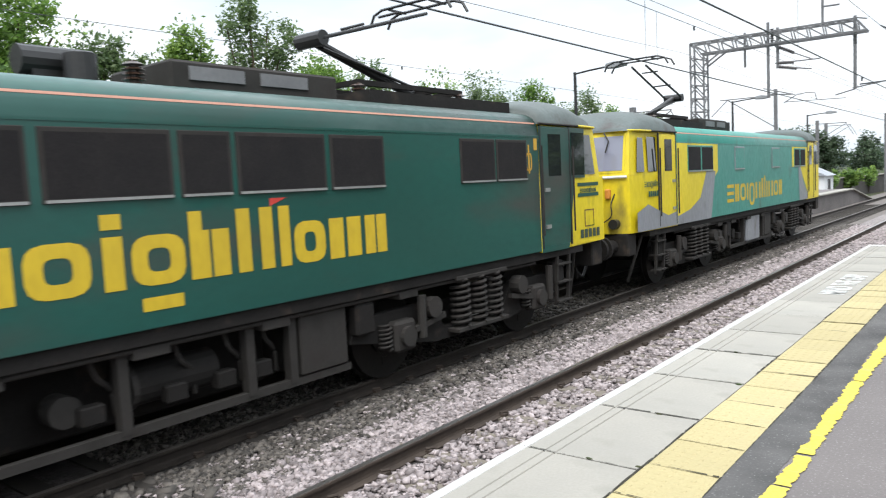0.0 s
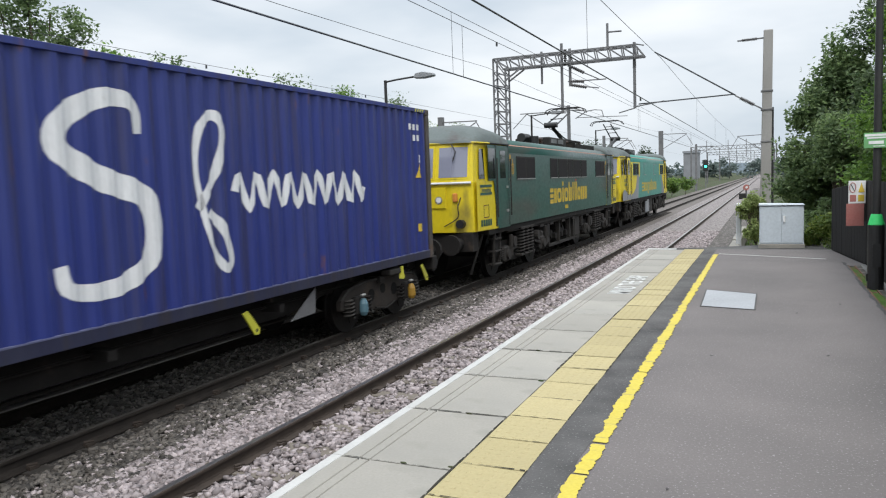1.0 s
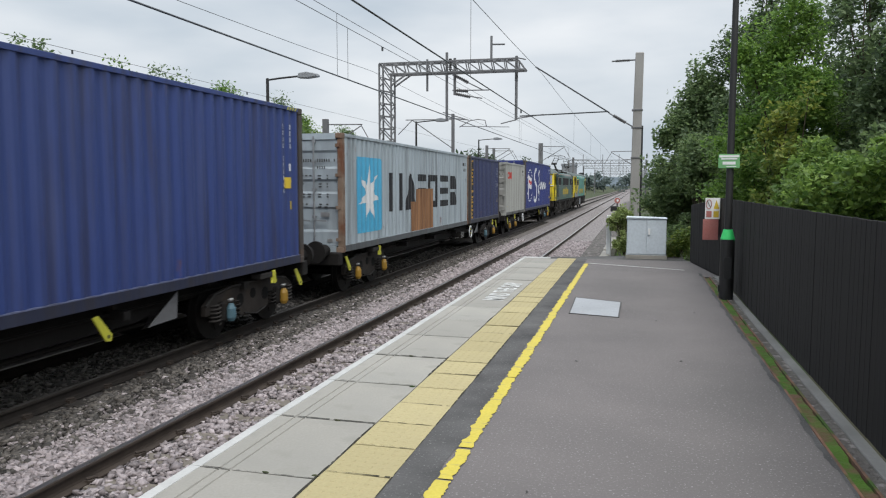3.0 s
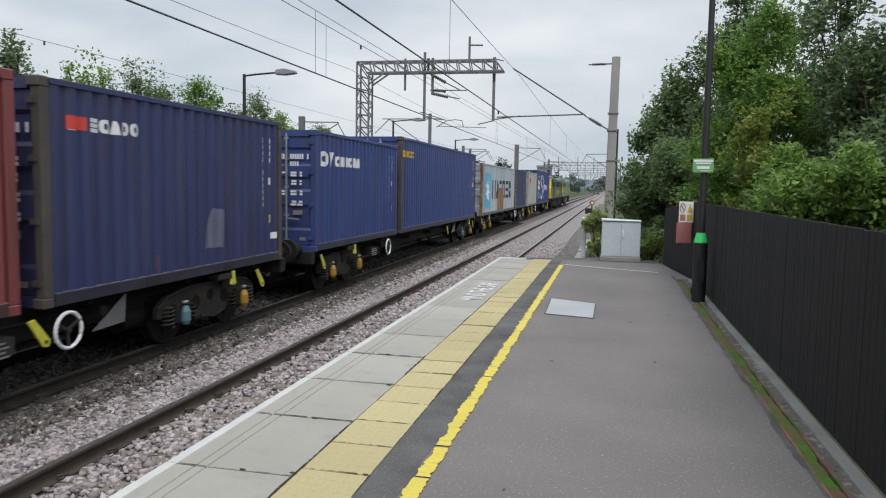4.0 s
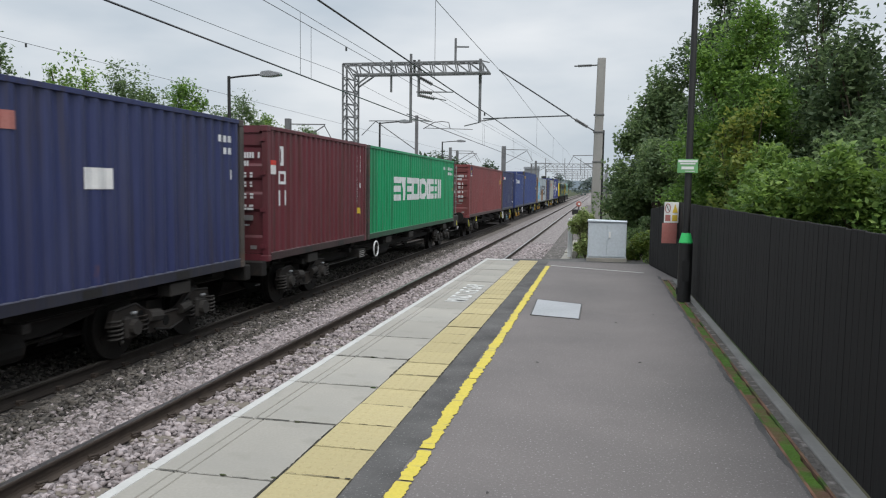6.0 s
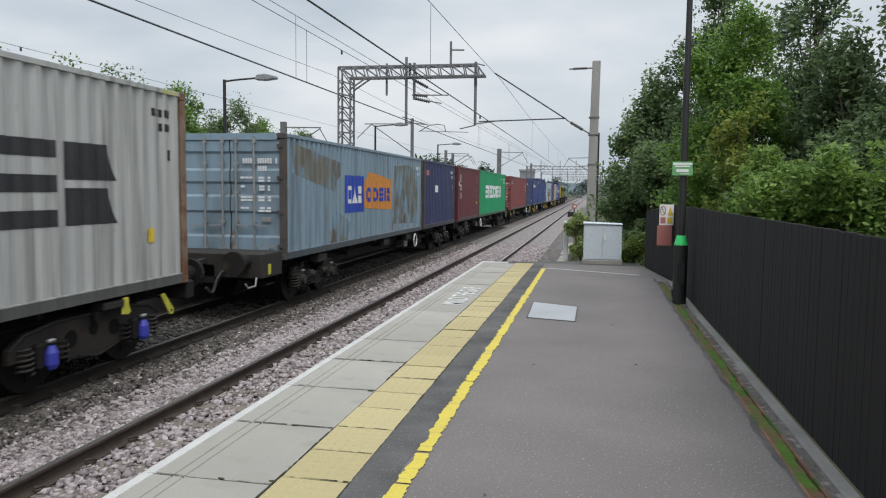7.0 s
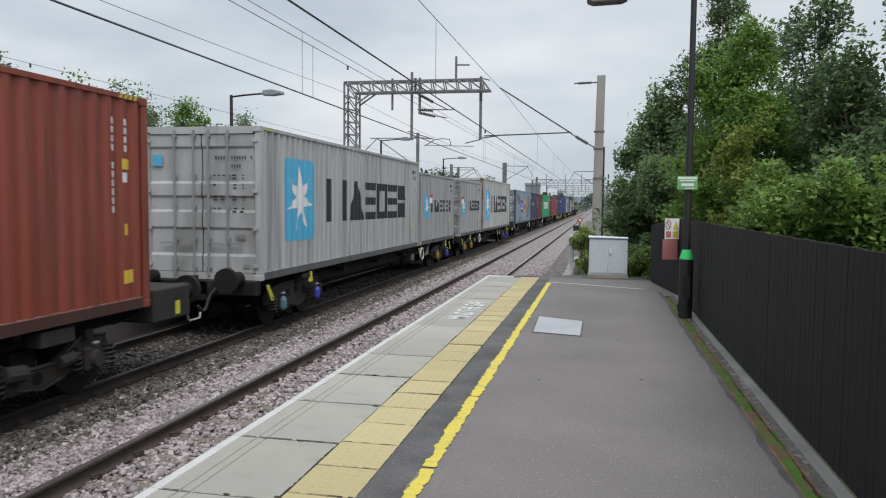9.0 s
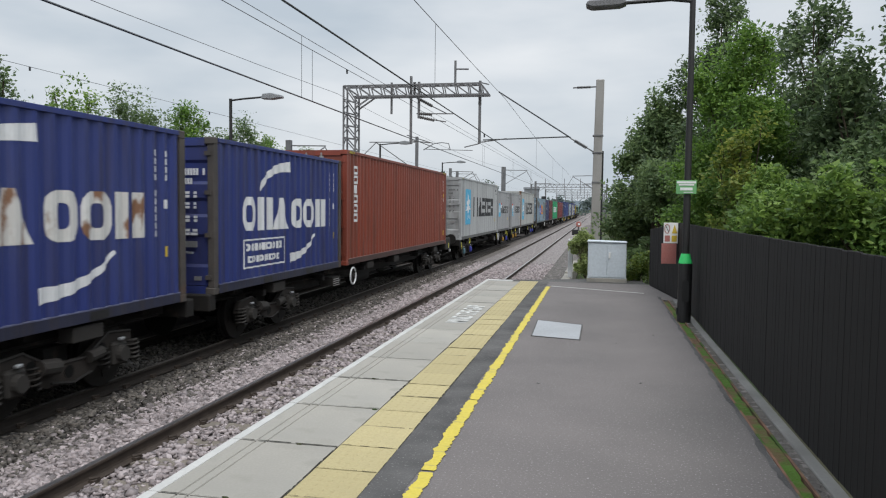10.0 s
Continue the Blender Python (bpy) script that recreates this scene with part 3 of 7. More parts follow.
part("plinth", box(B(), 2.215, 3.12, CY - 0.02, CY + 0.57, -0.35, 0.035), CONCRETE, cb, bevel=0.01)
for x0, x1 in ((2.25, 2.665), (2.67, 3.085)):
    part("door", box(B(), x0, x1, CY - 0.012, CY, 0.06, 0.84), CABINET, cb, bevel=0.004)
part("handle", box(B(), 2.7, 2.745, CY - 0.04, CY - 0.012, 0.5, 0.64), SIGN_WHITE, cb, bevel=0.004)

# concrete cable troughs and rubble beyond the platform
tr = thing("cable_trough", "run of pale concrete cable trough beside the track", "cable trough")
for k in range(9):
    y = 20.0 + k * 1.02
    part("trough_lid", box(B(), 1.42, 1.68, y, y + 1.0, -1.1, -0.42 - 0.02 * (k % 3)), CONCRETE, tr, bevel=0.012)
solid("dirt_path", prism(B(), [(0.42, -1.0), (0.55, -0.95), (1.5, -0.9), (1.75, -1.0), (1.75, -1.3), (0.42, -1.3)], "y", 16.0, 120), DIRT, "dark trodden dirt beside the ballast", "path")
solid("end_paving", prism(B(), [(0.1, 15.5), (3.6, 15.5), (3.4, 17.4), (2.0, 16.9), (1.2, 16.4), (0.2, 16.2)], "z", -1.25, -0.05), ASPHALT_DARK, "dark tarred ground at the platform end", "paving")
solid("platform_ramp", prism(B(), [(15.5, -0.05), (20.5, -0.95), (20.5, -1.3), (15.5, -1.3)], "x", 0.12, 1.35), FAR_BED, "rough sloping platform end", "ramp")


# ---------------------------------------------------------------- overhead line
GY = 30.0


def lattice(bm, p0, p1, q0, q1, n, w=0.05):
    """Two chords p0-p1 and q0-q1 with zigzag bracing between them."""
    p0, p1, q0, q1 = map(Vector, (p0, p1, q0, q1))
    bar(bm, p0, p1, w * 1.5)
    bar(bm, q0, q1, w * 1.5)
    for i in range(n):
        a, b = i / n, (i + 0.5) / n
        bar(bm, p0.lerp(p1, a), q0.lerp(q1, b), w)
        bar(bm, q0.lerp(q1, b), p0.lerp(p1, (i + 1) / n), w)
    return bm


gt = thing("overhead_gantry", "galvanised lattice steel cantilever gantry for the overhead line", "gantry")
D = 0.25
bm = B()
for s in (-D, D):
    lattice(bm, (-8.52, GY + s, -0.9), (-8.52, GY + s, 6.86), (-7.98, GY + s, -0.9), (-7.98, GY + s, 6.4), 14, 0.045)
for x in (-8.52, -7.98):
    for k in range(14):
        z = -0.9 + k * 0.52
        bar(bm, (x, GY - D, z), (x, GY + D, z + (0.26 if k % 2 else 0.5)), 0.04)
part("column", bm, OLD_GALV, gt)
bm = B()
for s in (-D, D):
    lattice(bm, (-8.52, GY + s, 6.86), (-2.5, GY + s, 6.84), (-8.1, GY + s, 6.4), (-2.15, GY + s, 6.38), 11, 0.045)
    bar(bm, (-2.5, GY + s, 6.84), (-2.15, GY + s, 6.38), 0.06)
    bar(bm, (-8.0, GY + s, 5.9), (-7.2, GY + s, 6.42), 0.06)
for k in range(12):
    x = -8.3 + k * 0.53
    bar(bm, (x, GY - D, 6.86), (x + 0.26, GY + D, 6.86), 0.04)
part("boom", bm, OLD_GALV, gt)
for x, z0, z1, r in ((-6.42, 5.65, 7.0, 0.05), (-5.55, 4.35, 7.25, 0.06), (-2.55, 4.35, 6.98, 0.06), (-5.2, 5.45, 7.0, 0.06), (-3.62, 6.8, 7.85, 0.05)):
    part("drop_tube", cyl(B(), (x, GY, z0), (x, GY, z1), r, 10), OLD_GALV, gt)
part("earth_wire_arm", cyl(B(), (-3.62, GY, 7.5), (-3.05, GY, 7.48), 0.035, 8), OLD_GALV, gt)
INS = surface("grey_insulator", (0.09, 0.085, 0.085), None, 0.35, 0, 2, 20, 0)


def insulator(bm, p0, p1, r=0.075, n=7):
    p0, p1 = Vector(p0), Vector(p1)
    d = (p1 - p0).normalized()
    s = d.cross(Vector((0, 1, 0)) if abs(d.y) < 0.9 else Vector((1, 0, 0))).normalized()
    u = d.cross(s)
    rings = []
    for i in range(n):
        for f, q in ((0.1, 0.5), (0.2, 1.0), (0.7, 0.85), (0.85, 0.5)):
            p = p0.lerp(p1, (i + f) / n)
            rings.append([bm.verts.new(p + (s * math.cos(a) + u * math.sin(a)) * r * q) for a in [k * math.pi / 5 for k in range(10)]])
    for a, b in zip(rings, rings[1:]):
        for k in range(10):
            bm.faces.new((a[k], a[(k + 1) % 10], b[(k + 1) % 10], b[k]))
    bm.faces.new(rings[0][::-1])
    bm.faces.new(rings[-1])
    return bm


for p0, p1 in (((-5.15, GY, 6.25), (-4.6, GY, 5.95)), ((-5.2, GY, 5.65), (-4.6, GY, 5.6)), ((-5.15, GY, 5.5), (-4.5, GY, 5.35)), ((-2.55, GY, 6.3), (-2.55, GY, 5.95)), ((-5.4, GY, 7.0), (-5.4, GY, 6.4))):
    part("insulator", insulator(B(), p0, p1), INS, gt)
for p0, p1 in (((-5.3, GY, 6.3), (-3.95, GY, 5.62)), ((-5.3, GY, 5.65), (-3.7, GY, 5.62)), ((-5.2, GY, 5.5), (-4.0, GY, 5.28)), ((-2.55, GY, 4.4), (-1.4, GY, 4.55)), ((-2.55, GY, 4.35), (-3.2, GY, 4.2)), ((-5.55, GY, 4.5), (-4.7, GY, 4.4))):
    part("registration_arm", cyl(B(), p0, p1, 0.025, 8), OLD_GALV, gt)

# concrete mast opposite the gantry
ms = thing("concrete_mast", "tall tapered concrete overhead line mast", "mast")
MX = 2.27
bm = B()
a = [bm.verts.new((MX + 0.04 + sx * 0.195, GY + sy * 0.18, -0.6)) for sx, sy in ((-1, -1), (1, -1), (1, 1), (-1, 1))]
b = [bm.verts.new((MX + 0.14 + sx * 0.165, GY + sy * 0.17, 6.89)) for sx, sy in ((-1, -1), (1, -1), (1, 1), (-1, 1))]
bm.faces.new(a[::-1])
bm.faces.new(b)
for i in range(4):
    bm.faces.new((a[i], a[(i + 1) % 4], b[(i + 1) % 4], b[i]))
part("shaft", bm, MAST_CONCRETE, ms, bevel=0.03)
part("insulator", insulator(B(), (MX - 0.25, GY, 6.61), (MX - 0.8, GY, 6.6), 0.06, 14), INS, ms)
part("bracket", cyl(B(), (MX + 0.1, GY, 6.62), (MX - 0.95, GY, 6.595), 0.03, 8), OLD_GALV, ms)
part("insulator", insulator(B(), (MX - 0.35, GY, 4.14), (MX - 0.85, GY, 4.44), 0.075, 12), INS, ms)
part("bracket", cyl(B(), (MX, GY, 3.93), (MX - 1.02, GY, 4.54), 0.028, 8), OLD_GALV, ms)
for z in (2.7, 3.9, 4.6):
    part("clamp", box(B(), MX - 0.12, MX + 0.31, GY - 0.2, GY + 0.2, z, z + 0.05), OLD_GALV, ms)
part("cable_guard", box(B(), MX + 0.26, MX + 0.34, GY - 0.1, GY + 0.1, -0.5, 4.0), BLACK, ms)


def cable(label, pts, r=0.012):
    bm = B()
    sweep(bm, pts, r, 5)
    return solid("overhead_wire", bm, WIRE, label, "wire", "", "overhead wires")


cable("dark steel stay wire between gantry and mast", [(MX - 1.08, GY, 4.6), (-2.4, GY, 4.5)], 0.028)
cable("dark stay wire running down to the mast", [(MX - 1.0, GY, 4.55), (-1.75, GY, 6.5)], 0.03)


def long_wire(x, z, label, r=0.011, sag=0.0, y0=-30, y1=330):
    pts = []
    n = 48
    for i in range(n + 1):
        y = y0 + (y1 - y0) * i / n
        k = ((y - GY) / 60.0) % 1.0
        pts.append((x, y, z - 4 * sag * k * (1 - k)))
    return cable(label, pts, r)


for x, zc, zm, sag in ((-4.92, 4.35, 5.67, 0.0), (-1.486, 4.2, 6.22, 0.25)):
    long_wire(x, zc, "dark copper contact wire over the track", 0.019 if x < -3 else 0.016)
    long_wire(x, zm, "dark steel catenary wire over the track", 0.009, sag)
    for y in (16.6, 46.0, 63.0, 80.0, 110.0):
        cable("thin vertical dropper wire between two cables", [(x, y, zc), (x, y, zm + (0.22 if x < -3 else -0.2))], 0.006)
        if x < -3:
            cable("thin vertical dropper wire between two cables", [(x, y + 0.7, zc), (x, y + 0.7, zm)], 0.006)
long_wire(-4.92, 5.89, "thin dark feeder wire above the track", 0.008)
long_wire(-8.9, 6.58, "thin dark feeder wire above the platform", 0.009, 0.45)
long_wire(-14.5, 5.75, "thin dark feeder wire above the platform", 0.008)
bm = B()
for x, y, z in ((-14.5, 18.5, 5.75), (-14.5, 29, 5.75), (-4.92, 20, 5.67), (-1.486, 24.5, 4.2)):
    sweep(bm, [(x, y, z), (x, y, z - 0.12)], 0.03, 6)
solid("wire_clips", bm, WIRE, "small dark clips on the wires", "wire fittings", "stuff")


def far_mast(x, y, h, side, w=0.16):
    f = thing("lineside_mast", "slim grey overhead line mast with a bracket arm", "mast", "distant overhead line masts")
    part("post", box(B(), x - w, x + w, y - w, y + w, -1.2, h), OLD_GALV, f)
    bm = B()
    bar(bm, (x, y, h - 0.35), (x + side * 2.6, y, h - 0.4), 0.07)
    bar(bm, (x, y, h - 2.0), (x + side * 2.5, y, h - 0.5), 0.06)
    bar(bm, (x + side * 2.5, y, h - 0.4), (x + side * 3.2, y, h - 1.6), 0.05)
    part("bracket_arm", bm, OLD_GALV, f)
    return f


far_mast(-17.8, 45, 6.0, 1, 0.17)
im = thing("lineside_mast", "slim grey mast with bracket arms on both sides", "mast", "distant overhead line masts")
part("post", box(B(), -9.12, -8.94, 44.9, 45.1, 0.0, 6.15), OLD_GALV, im, bevel=0.02)
part("bracket_arm", bar(B(), (-9.0, 45, 5.8), (-12.2, 45, 5.82), 0.055), OLD_GALV, im)
part("strut", bar(B(), (-9.05, 45, 3.95), (-11.75, 45, 5.8), 0.055), OLD_GALV, im)
part("strut", bar(B(), (-11.75, 45, 5.8), (-12.7, 45, 4.9), 0.045), OLD_GALV, im)
part("bracket_arm", bar(B(), (-9.7, 45, 6.25), (-8.0, 45, 5.72), 0.06), OLD_GALV, im)
part("registration_arm", sweep(B(), [(-8.6, 45, 5.3), (-7.9, 45, 5.7), (-7.4, 45, 5.76), (-6.95, 45, 5.7), (-6.85, 45, 5.3)], 0.03, 6), OLD_GALV, im)
part("registration_arm", bar(B(), (-8.55, 45, 5.35), (-5.4, 45, 5.25), 0.04), OLD_GALV, im)
far_mast(-13.9, 80, 6.05, 1, 0.14)
far_mast(-7.9, 80, 6.2, 1, 0.22)
far_mast(2.2, 80, 5.6, -1, 0.2)
far_mast(-7.9, 122, 6.2, 1)
far_mast(2.6, 122, 6.2, -1)
far_mast(-16.0, 95, 6.5, 1)
for y in (160, 205, 260, 330):
    g = thing("portal_gantry", "distant grey steel portal over the tracks", "gantry", "distant portals")
    part("leg", box(B(), -12.2, -11.9, y - 0.15, y + 0.15, -1.2, 7.0), OLD_GALV, g)
    part("leg", box(B(), 3.9, 4.2, y - 0.15, y + 0.15, -1.2, 7.0), OLD_GALV, g)
    bm = lattice(B(), (-12.2, y, 7.0), (4.2, y, 7.0), (-12.0, y, 6.3), (4.0, y, 6.3), 16, 0.07)
    part("beam", bm, OLD_GALV, g)
    for x in (-4.9, -1.5, -9):
        part("drop_post", box(B(), x - 0.06, x + 0.06, y - 0.06, y + 0.06, 4.6, 8.2), OLD_GALV, g)

# colour light signal showing green
sg = thing("railway_signal", "black railway signal showing a green light", "signal")
part("post", box(B(), -8.58, -8.42, 149.9, 150.1, -1.2, 4.0), OLD_GALV, sg)
part("head", box(B(), -8.95, -8.05, 149.8, 150.2, 2.0, 4.2), BLACK, sg, bevel=0.1)
part("green_aspect", cyl(B(), (-8.5, 149.8, 2.9), (-8.5, 149.7, 2.9), 0.22, 16), glow("green_aspect", (0.05, 1.0, 0.6), 4.0), sg, "lit green lens")
sh = thing("ground_signal", "small red and white disc signal on a black post", "signal")
part("disc", cyl(B(), (1.4, 39.9, 0.8), (1.4, 39.98, 0.8), 0.15, 20), SIGN_RED, sh, "red disc")
part("white_centre", cyl(B(), (1.42, 39.88, 0.8), (1.42, 39.9, 0.8), 0.06, 14), SIGN_WHITE, sh)
part("post", box(B(), 1.36, 1.44, 39.98, 40.08, -1.2, 0.7), OLD_GALV, sh)
part("lamp_case", box(B(), 1.05, 1.4, 39.9, 40.2, 0.2, 0.5), BLACK, sh, bevel=0.02)
pk = thing("marker_post", "short white painted lineside post", "post")
part("post", box(B(), 1.58, 1.72, 21.5, 21.64, -1.2, 0.72), WHITEWASH, pk, bevel=0.02)


# ---------------------------------------------------------------- far platform and the distance
bm = prism(B(), [(-25, 0.0), (53.5, 0.0), (61, -1.0), (61, -1.3), (-25, -1.3)], "x", -14.2, -6.55)
solid("far_platform", bm, ASPHALT, "grey asphalt island platform across the tracks", "platform")
bm = prism(B(), [(-25, 0.012), (53.5, 0.012), (61, -0.985), (61, -1.05), (53.5, -0.06), (-25, -0.06)], "x", -7.0, -6.38)
solid("far_platform_coping", bm, CONCRETE, "pale concrete platform edging", "platform edge")


def platform_lamp(x, y):
    p = thing("street_lamp", "tall dark lamp post with a flat lamp head on an arm", "lamp post", "lamps on the far platform")
    part("pole", cyl(B(), (x, y, 0), (x, y, 4.75), 0.065, 12, 0.045), BLACK, p)
    part("arm", sweep(B(), [(x, y, 4.7), (x + 0.4, y, 4.74), (x + 1.05, y, 4.78)], 0.028, 8), BLACK, p)
    part("lamp_head", prism(B(), [(x + 1.0, 4.72), (x + 1.05, 4.86), (x + 1.3, 4.89), (x + 1.62, 4.82), (x + 1.64, 4.74), (x + 1.3, 4.7)], "y", y - 0.12, y + 0.12), GALV, p, "pale grey lamp head", bevel=0.02)


for y in (19.1, 34.2, 49.0):
    platform_lamp(-8.2, y)
gb = thing("grit_bin", "yellow ribbed plastic grit bin", "bin")
part("tub", box(B(), -14.0, -12.9, 16.4, 17.2, 0.32, 1.2), enamel("bin_yellow", (0.62, 0.5, 0.05), 0.5), gb, bevel=0.04)
part("lid", box(B(), -14.05, -12.85, 16.35, 17.25, 1.2, 1.34), enamel("bin_yellow", (0.62, 0.5, 0.05), 0.5), gb, bevel=0.03)
for k in range(7):
    part("rib", box(B(), -13.95 + k * 0.16, -13.9 + k * 0.16, 16.36, 16.4, 0.36, 1.18), enamel("bin_yellow", (0.62, 0.5, 0.05), 0.5), gb)
part("stand", box(B(), -13.9, -13.0, 16.45, 17.1, 0.0, 0.32), BLACK, gb)
nb = thing("notice_board", "white and red notice board on two dark legs", "notice board")
part("white_panel", box(B(), -13.94, -13.9, 8.55, 9.5, 1.68, 2.07), SIGN_WHITE, nb, bevel=0.004)
part("red_panel", box(B(), -13.94, -13.9, 8.55, 9.5, 1.28, 1.68), RED_TEXT, nb, bevel=0.004)
part("top_cap", box(B(), -13.96, -13.88, 8.5, 9.55, 2.07, 2.2), BLACK, nb, bevel=0.01)
for y in (8.6, 9.4):
    part("leg", box(B(), -13.99, -13.94, y, y + 0.06, 0.0, 2.0), BLACK, nb)
rr = thing("ramp_railing", "dark steel railing with upright bars on the far platform", "railing")
for z in (0.12, 1.04):
    part("rail_bar", bar(B(), (-8.7, 2.2, z), (-8.7, 6.2, z), 0.045), BLACK, rr)
for k in range(33):
    part("baluster", cyl(B(), (-8.7, 2.26 + 0.12 * k, 0.0 if k % 8 == 0 else 0.12), (-8.7, 2.26 + 0.12 * k, 1.04), 0.022 if k % 8 == 0 else 0.011, 6), BLACK, rr)
rf = thing("railing_fence", "low dark railing fence behind the far platform", "fence", "", "structure")
bm = B()
for z in (0.15, 1.05):
    bar(bm, (-14.1, -20, z), (-14.1, 53, z), 0.05)
part("rail_bar", bm, BLACK, rf)
bm = B()
for k in range(240):
    y = -18 + k * 0.3
    box(bm, -14.115, -14.085, y, y + 0.03, 0.0, 1.15)
tagged(part("palings", bm, BLACK, rf), "", "", "", "stuff")
hut = thing("lineside_hut", "small white lineside hut with a grey roof", "hut")
part("wall", box(B(), -11.2, -8.9, 57.5, 60.5, -1.2, 0.9), WHITEWASH, hut)
part("roof", prism(B(), [(-11.4, 0.85), (-8.7, 0.85), (-10.05, 1.55)], "y", 57.3, 60.7), SLATE_ROOF, hut)
part("door", box(B(), -8.9, -8.87, 58.6, 59.4, -1.1, 0.6), BLACK, hut)
solid("parapet_wall", prism(B(), [(-11.4, 62), (-11.1, 62), (-8.6, 86), (-8.9, 86)], "z", -1.3, 0.4), DIRTY_WALL, "dark low parapet wall beyond the far platform", "wall")
solid("parapet_coping", prism(B(), [(-11.5, 62), (-11.0, 62), (-8.5, 86), (-9.0, 86)], "z", 0.4, 0.5), CONCRETE, "pale coping on the parapet", "coping")
hs = thing("distant_building", "pale industrial building beyond the trees", "building")
part("wall", box(B(), 8, 22, 118, 135, -0.5, 3.6), WHITEWASH, hs)
part("roof", prism(B(), [(7.5, 3.6), (22.5, 3.6), (15, 5.2)], "y", 117.5, 135.5), SLATE_ROOF, hs)
tw = thing("distant_building", "dark distant tower block on the skyline", "building")
# wall colour lightened to pale grey for the haze of distance
part("wall", box(B(), -27.5, -22, 300, 308, -1, 9.6), surface("haze_tinted_brick", (0.27, 0.28, 0.3), None, 0.9, 0, 0.3, 3, 0), tw)
part("roof", box(B(), -27.8, -21.7, 299.7, 308.3, 9.6, 10.4), SLATE_ROOF, tw)


# ---------------------------------------------------------------- trees and shrubs
def crown_mesh(name, blobs, leaves, size, material, seed, clumps=60, clump_r=0.5):
    """Leaves in clumps over the shells of several ellipsoids."""
    g = np.random.default_rng(seed)
    vol = np.array([b[3] * b[4] for b in blobs])
    pick = g.choice(len(blobs), clumps, p=vol / vol.sum())
    d = g.normal(size=(clumps, 3))
    d /= np.linalg.norm(d, axis=1)[:, None]
    rad = g.uniform(0.4, 0.98, clumps)[:, None]
    bl = np.array(blobs)
    cen = bl[pick, :3] + d * rad * bl[pick][:, [3, 3, 4]]
    k = g.integers(0, clumps, leaves)
    cr = clump_r * g.uniform(0.5, 1.3, clumps)
    top = np.clip((cen[:, 2] - cen[:, 2].max() + 1.6) / 1.6, 0, 1)[k][:, None]
    off = np.clip(g.normal(size=(leaves, 3)), -1.6, 1.6) * (np.array([[0.6, 0.6, 0.5]]) * (1 - top) + np.array([[0.5, 0.5, 0.75]]) * top)
    pos = cen[k] + off * cr[k][:, None]
    a = (g.normal(size=(leaves, 3)) + np.array([0, 0, -0.5])) * np.array([1, 1, 0.55])
    a /= np.linalg.norm(a, axis=1)[:, None]
    b = np.cross(a, g.normal(size=(leaves, 3)) + np.array([0, 0, 1.2]))
    b /= np.linalg.norm(b, axis=1)[:, None] + 1e-9
    s = (size * g.uniform(0.6, 1.35, leaves))[:, None]
    n = np.cross(a, b)
    v = np.stack([pos - a * s, pos + b * s * 0.5 + n * s * 0.1, pos + a * s, pos - b * s * 0.5 + n * s * 0.1], 1).reshape(-1, 3)
    me = bpy.data.meshes.new(name)
    me.vertices.add(len(v))
    me.vertices.foreach_set("co", v.ravel())
    me.loops.add(leaves * 4)
    me.loops.foreach_set("vertex_index", np.arange(leaves * 4, dtype=np.int32))
    me.polygons.add(leaves)
    me.polygons.foreach_set("loop_start", np.arange(0, leaves * 4, 4, dtype=np.int32))
    me.polygons.foreach_set("loop_total", np.full(leaves, 4, dtype=np.int32))
    me.update(calc_edges=True)
    me.materials.append(material)
    return me, cen


def tree(label, x, y, z, h, r, material, seed, leaves=9000, size=0.09, bushy=False, clumps=110, category="tree"):
    g = random.Random(seed)
    t = thing("bush" if bushy else "tree", label, "shrub" if bushy else category, "trees and bushes by the railway")
    blobs = []
    base = z + (0.1 if bushy else h * 0.28)
    n = 5 if bushy else max(9, int(2.6 * h / r))
    for i in range(n):
        a = g.uniform(0, 6.28)
        if not bushy:
            f = (i + g.uniform(0.2, 0.8)) / n
            rr = r * (0.62 - 0.3 * f) * g.uniform(0.75, 1.2)
            q = r * (1.0 - 0.65 * f) * g.uniform(0.25, 1.0)
            blobs.append((x + q * math.cos(a), y + q * math.sin(a), base + (h - (base - z)) * (0.02 + 0.93 * f), rr, rr * 1.05))
            continue
        q = g.uniform(0.05, 0.6) * r
        zz = base + (h - (base - z)) * g.uniform(0.25, 0.85)
        rr = r * g.uniform(0.4, 0.62)
        blobs.append((x + q * math.cos(a), y + q * math.sin(a), min(zz, z + h - rr * 0.8), rr, rr * 0.85))
    if bushy:
        blobs.append((x, y, z + h - r * 0.55, r * 0.5, r * 0.55))
    me, cen = crown_mesh("crown", blobs, leaves, size, material, seed, clumps, r * 0.2 if bushy else 0.16 + r * 0.14)
    ob = new("crown", me)
    ob.parent = t
    tagged(ob, "", "", "", "stuff")
    bm = B()
    top = z + h * (0.5 if bushy else 0.72)
    trunk = [(x, y, z - 0.3), (x + 0.05 * r, y, z + h * 0.25), (x - 0.05 * r, y + 0.05, z + h * 0.5), (x, y, top)]
    for (p, q, r0, r1) in zip(trunk, trunk[1:], (0.055, 0.045, 0.03), (0.045, 0.03, 0.012)):
        cyl(bm, p, q, r0 * r * (0.5 if bushy else 1), 8, r1 * r * (0.5 if bushy else 1))
    part("trunk", bm, BARK, t)
    bm = B()
    for c in cen[:: max(1, len(cen) // 26)]:
        zz = z + (min(c[2], top) - z) * g.uniform(0.35, 0.75)
        m = ((x + c[0]) / 2 + g.uniform(-0.1, 0.1), (y + c[1]) / 2, (zz + c[2]) / 2 + 0.15)
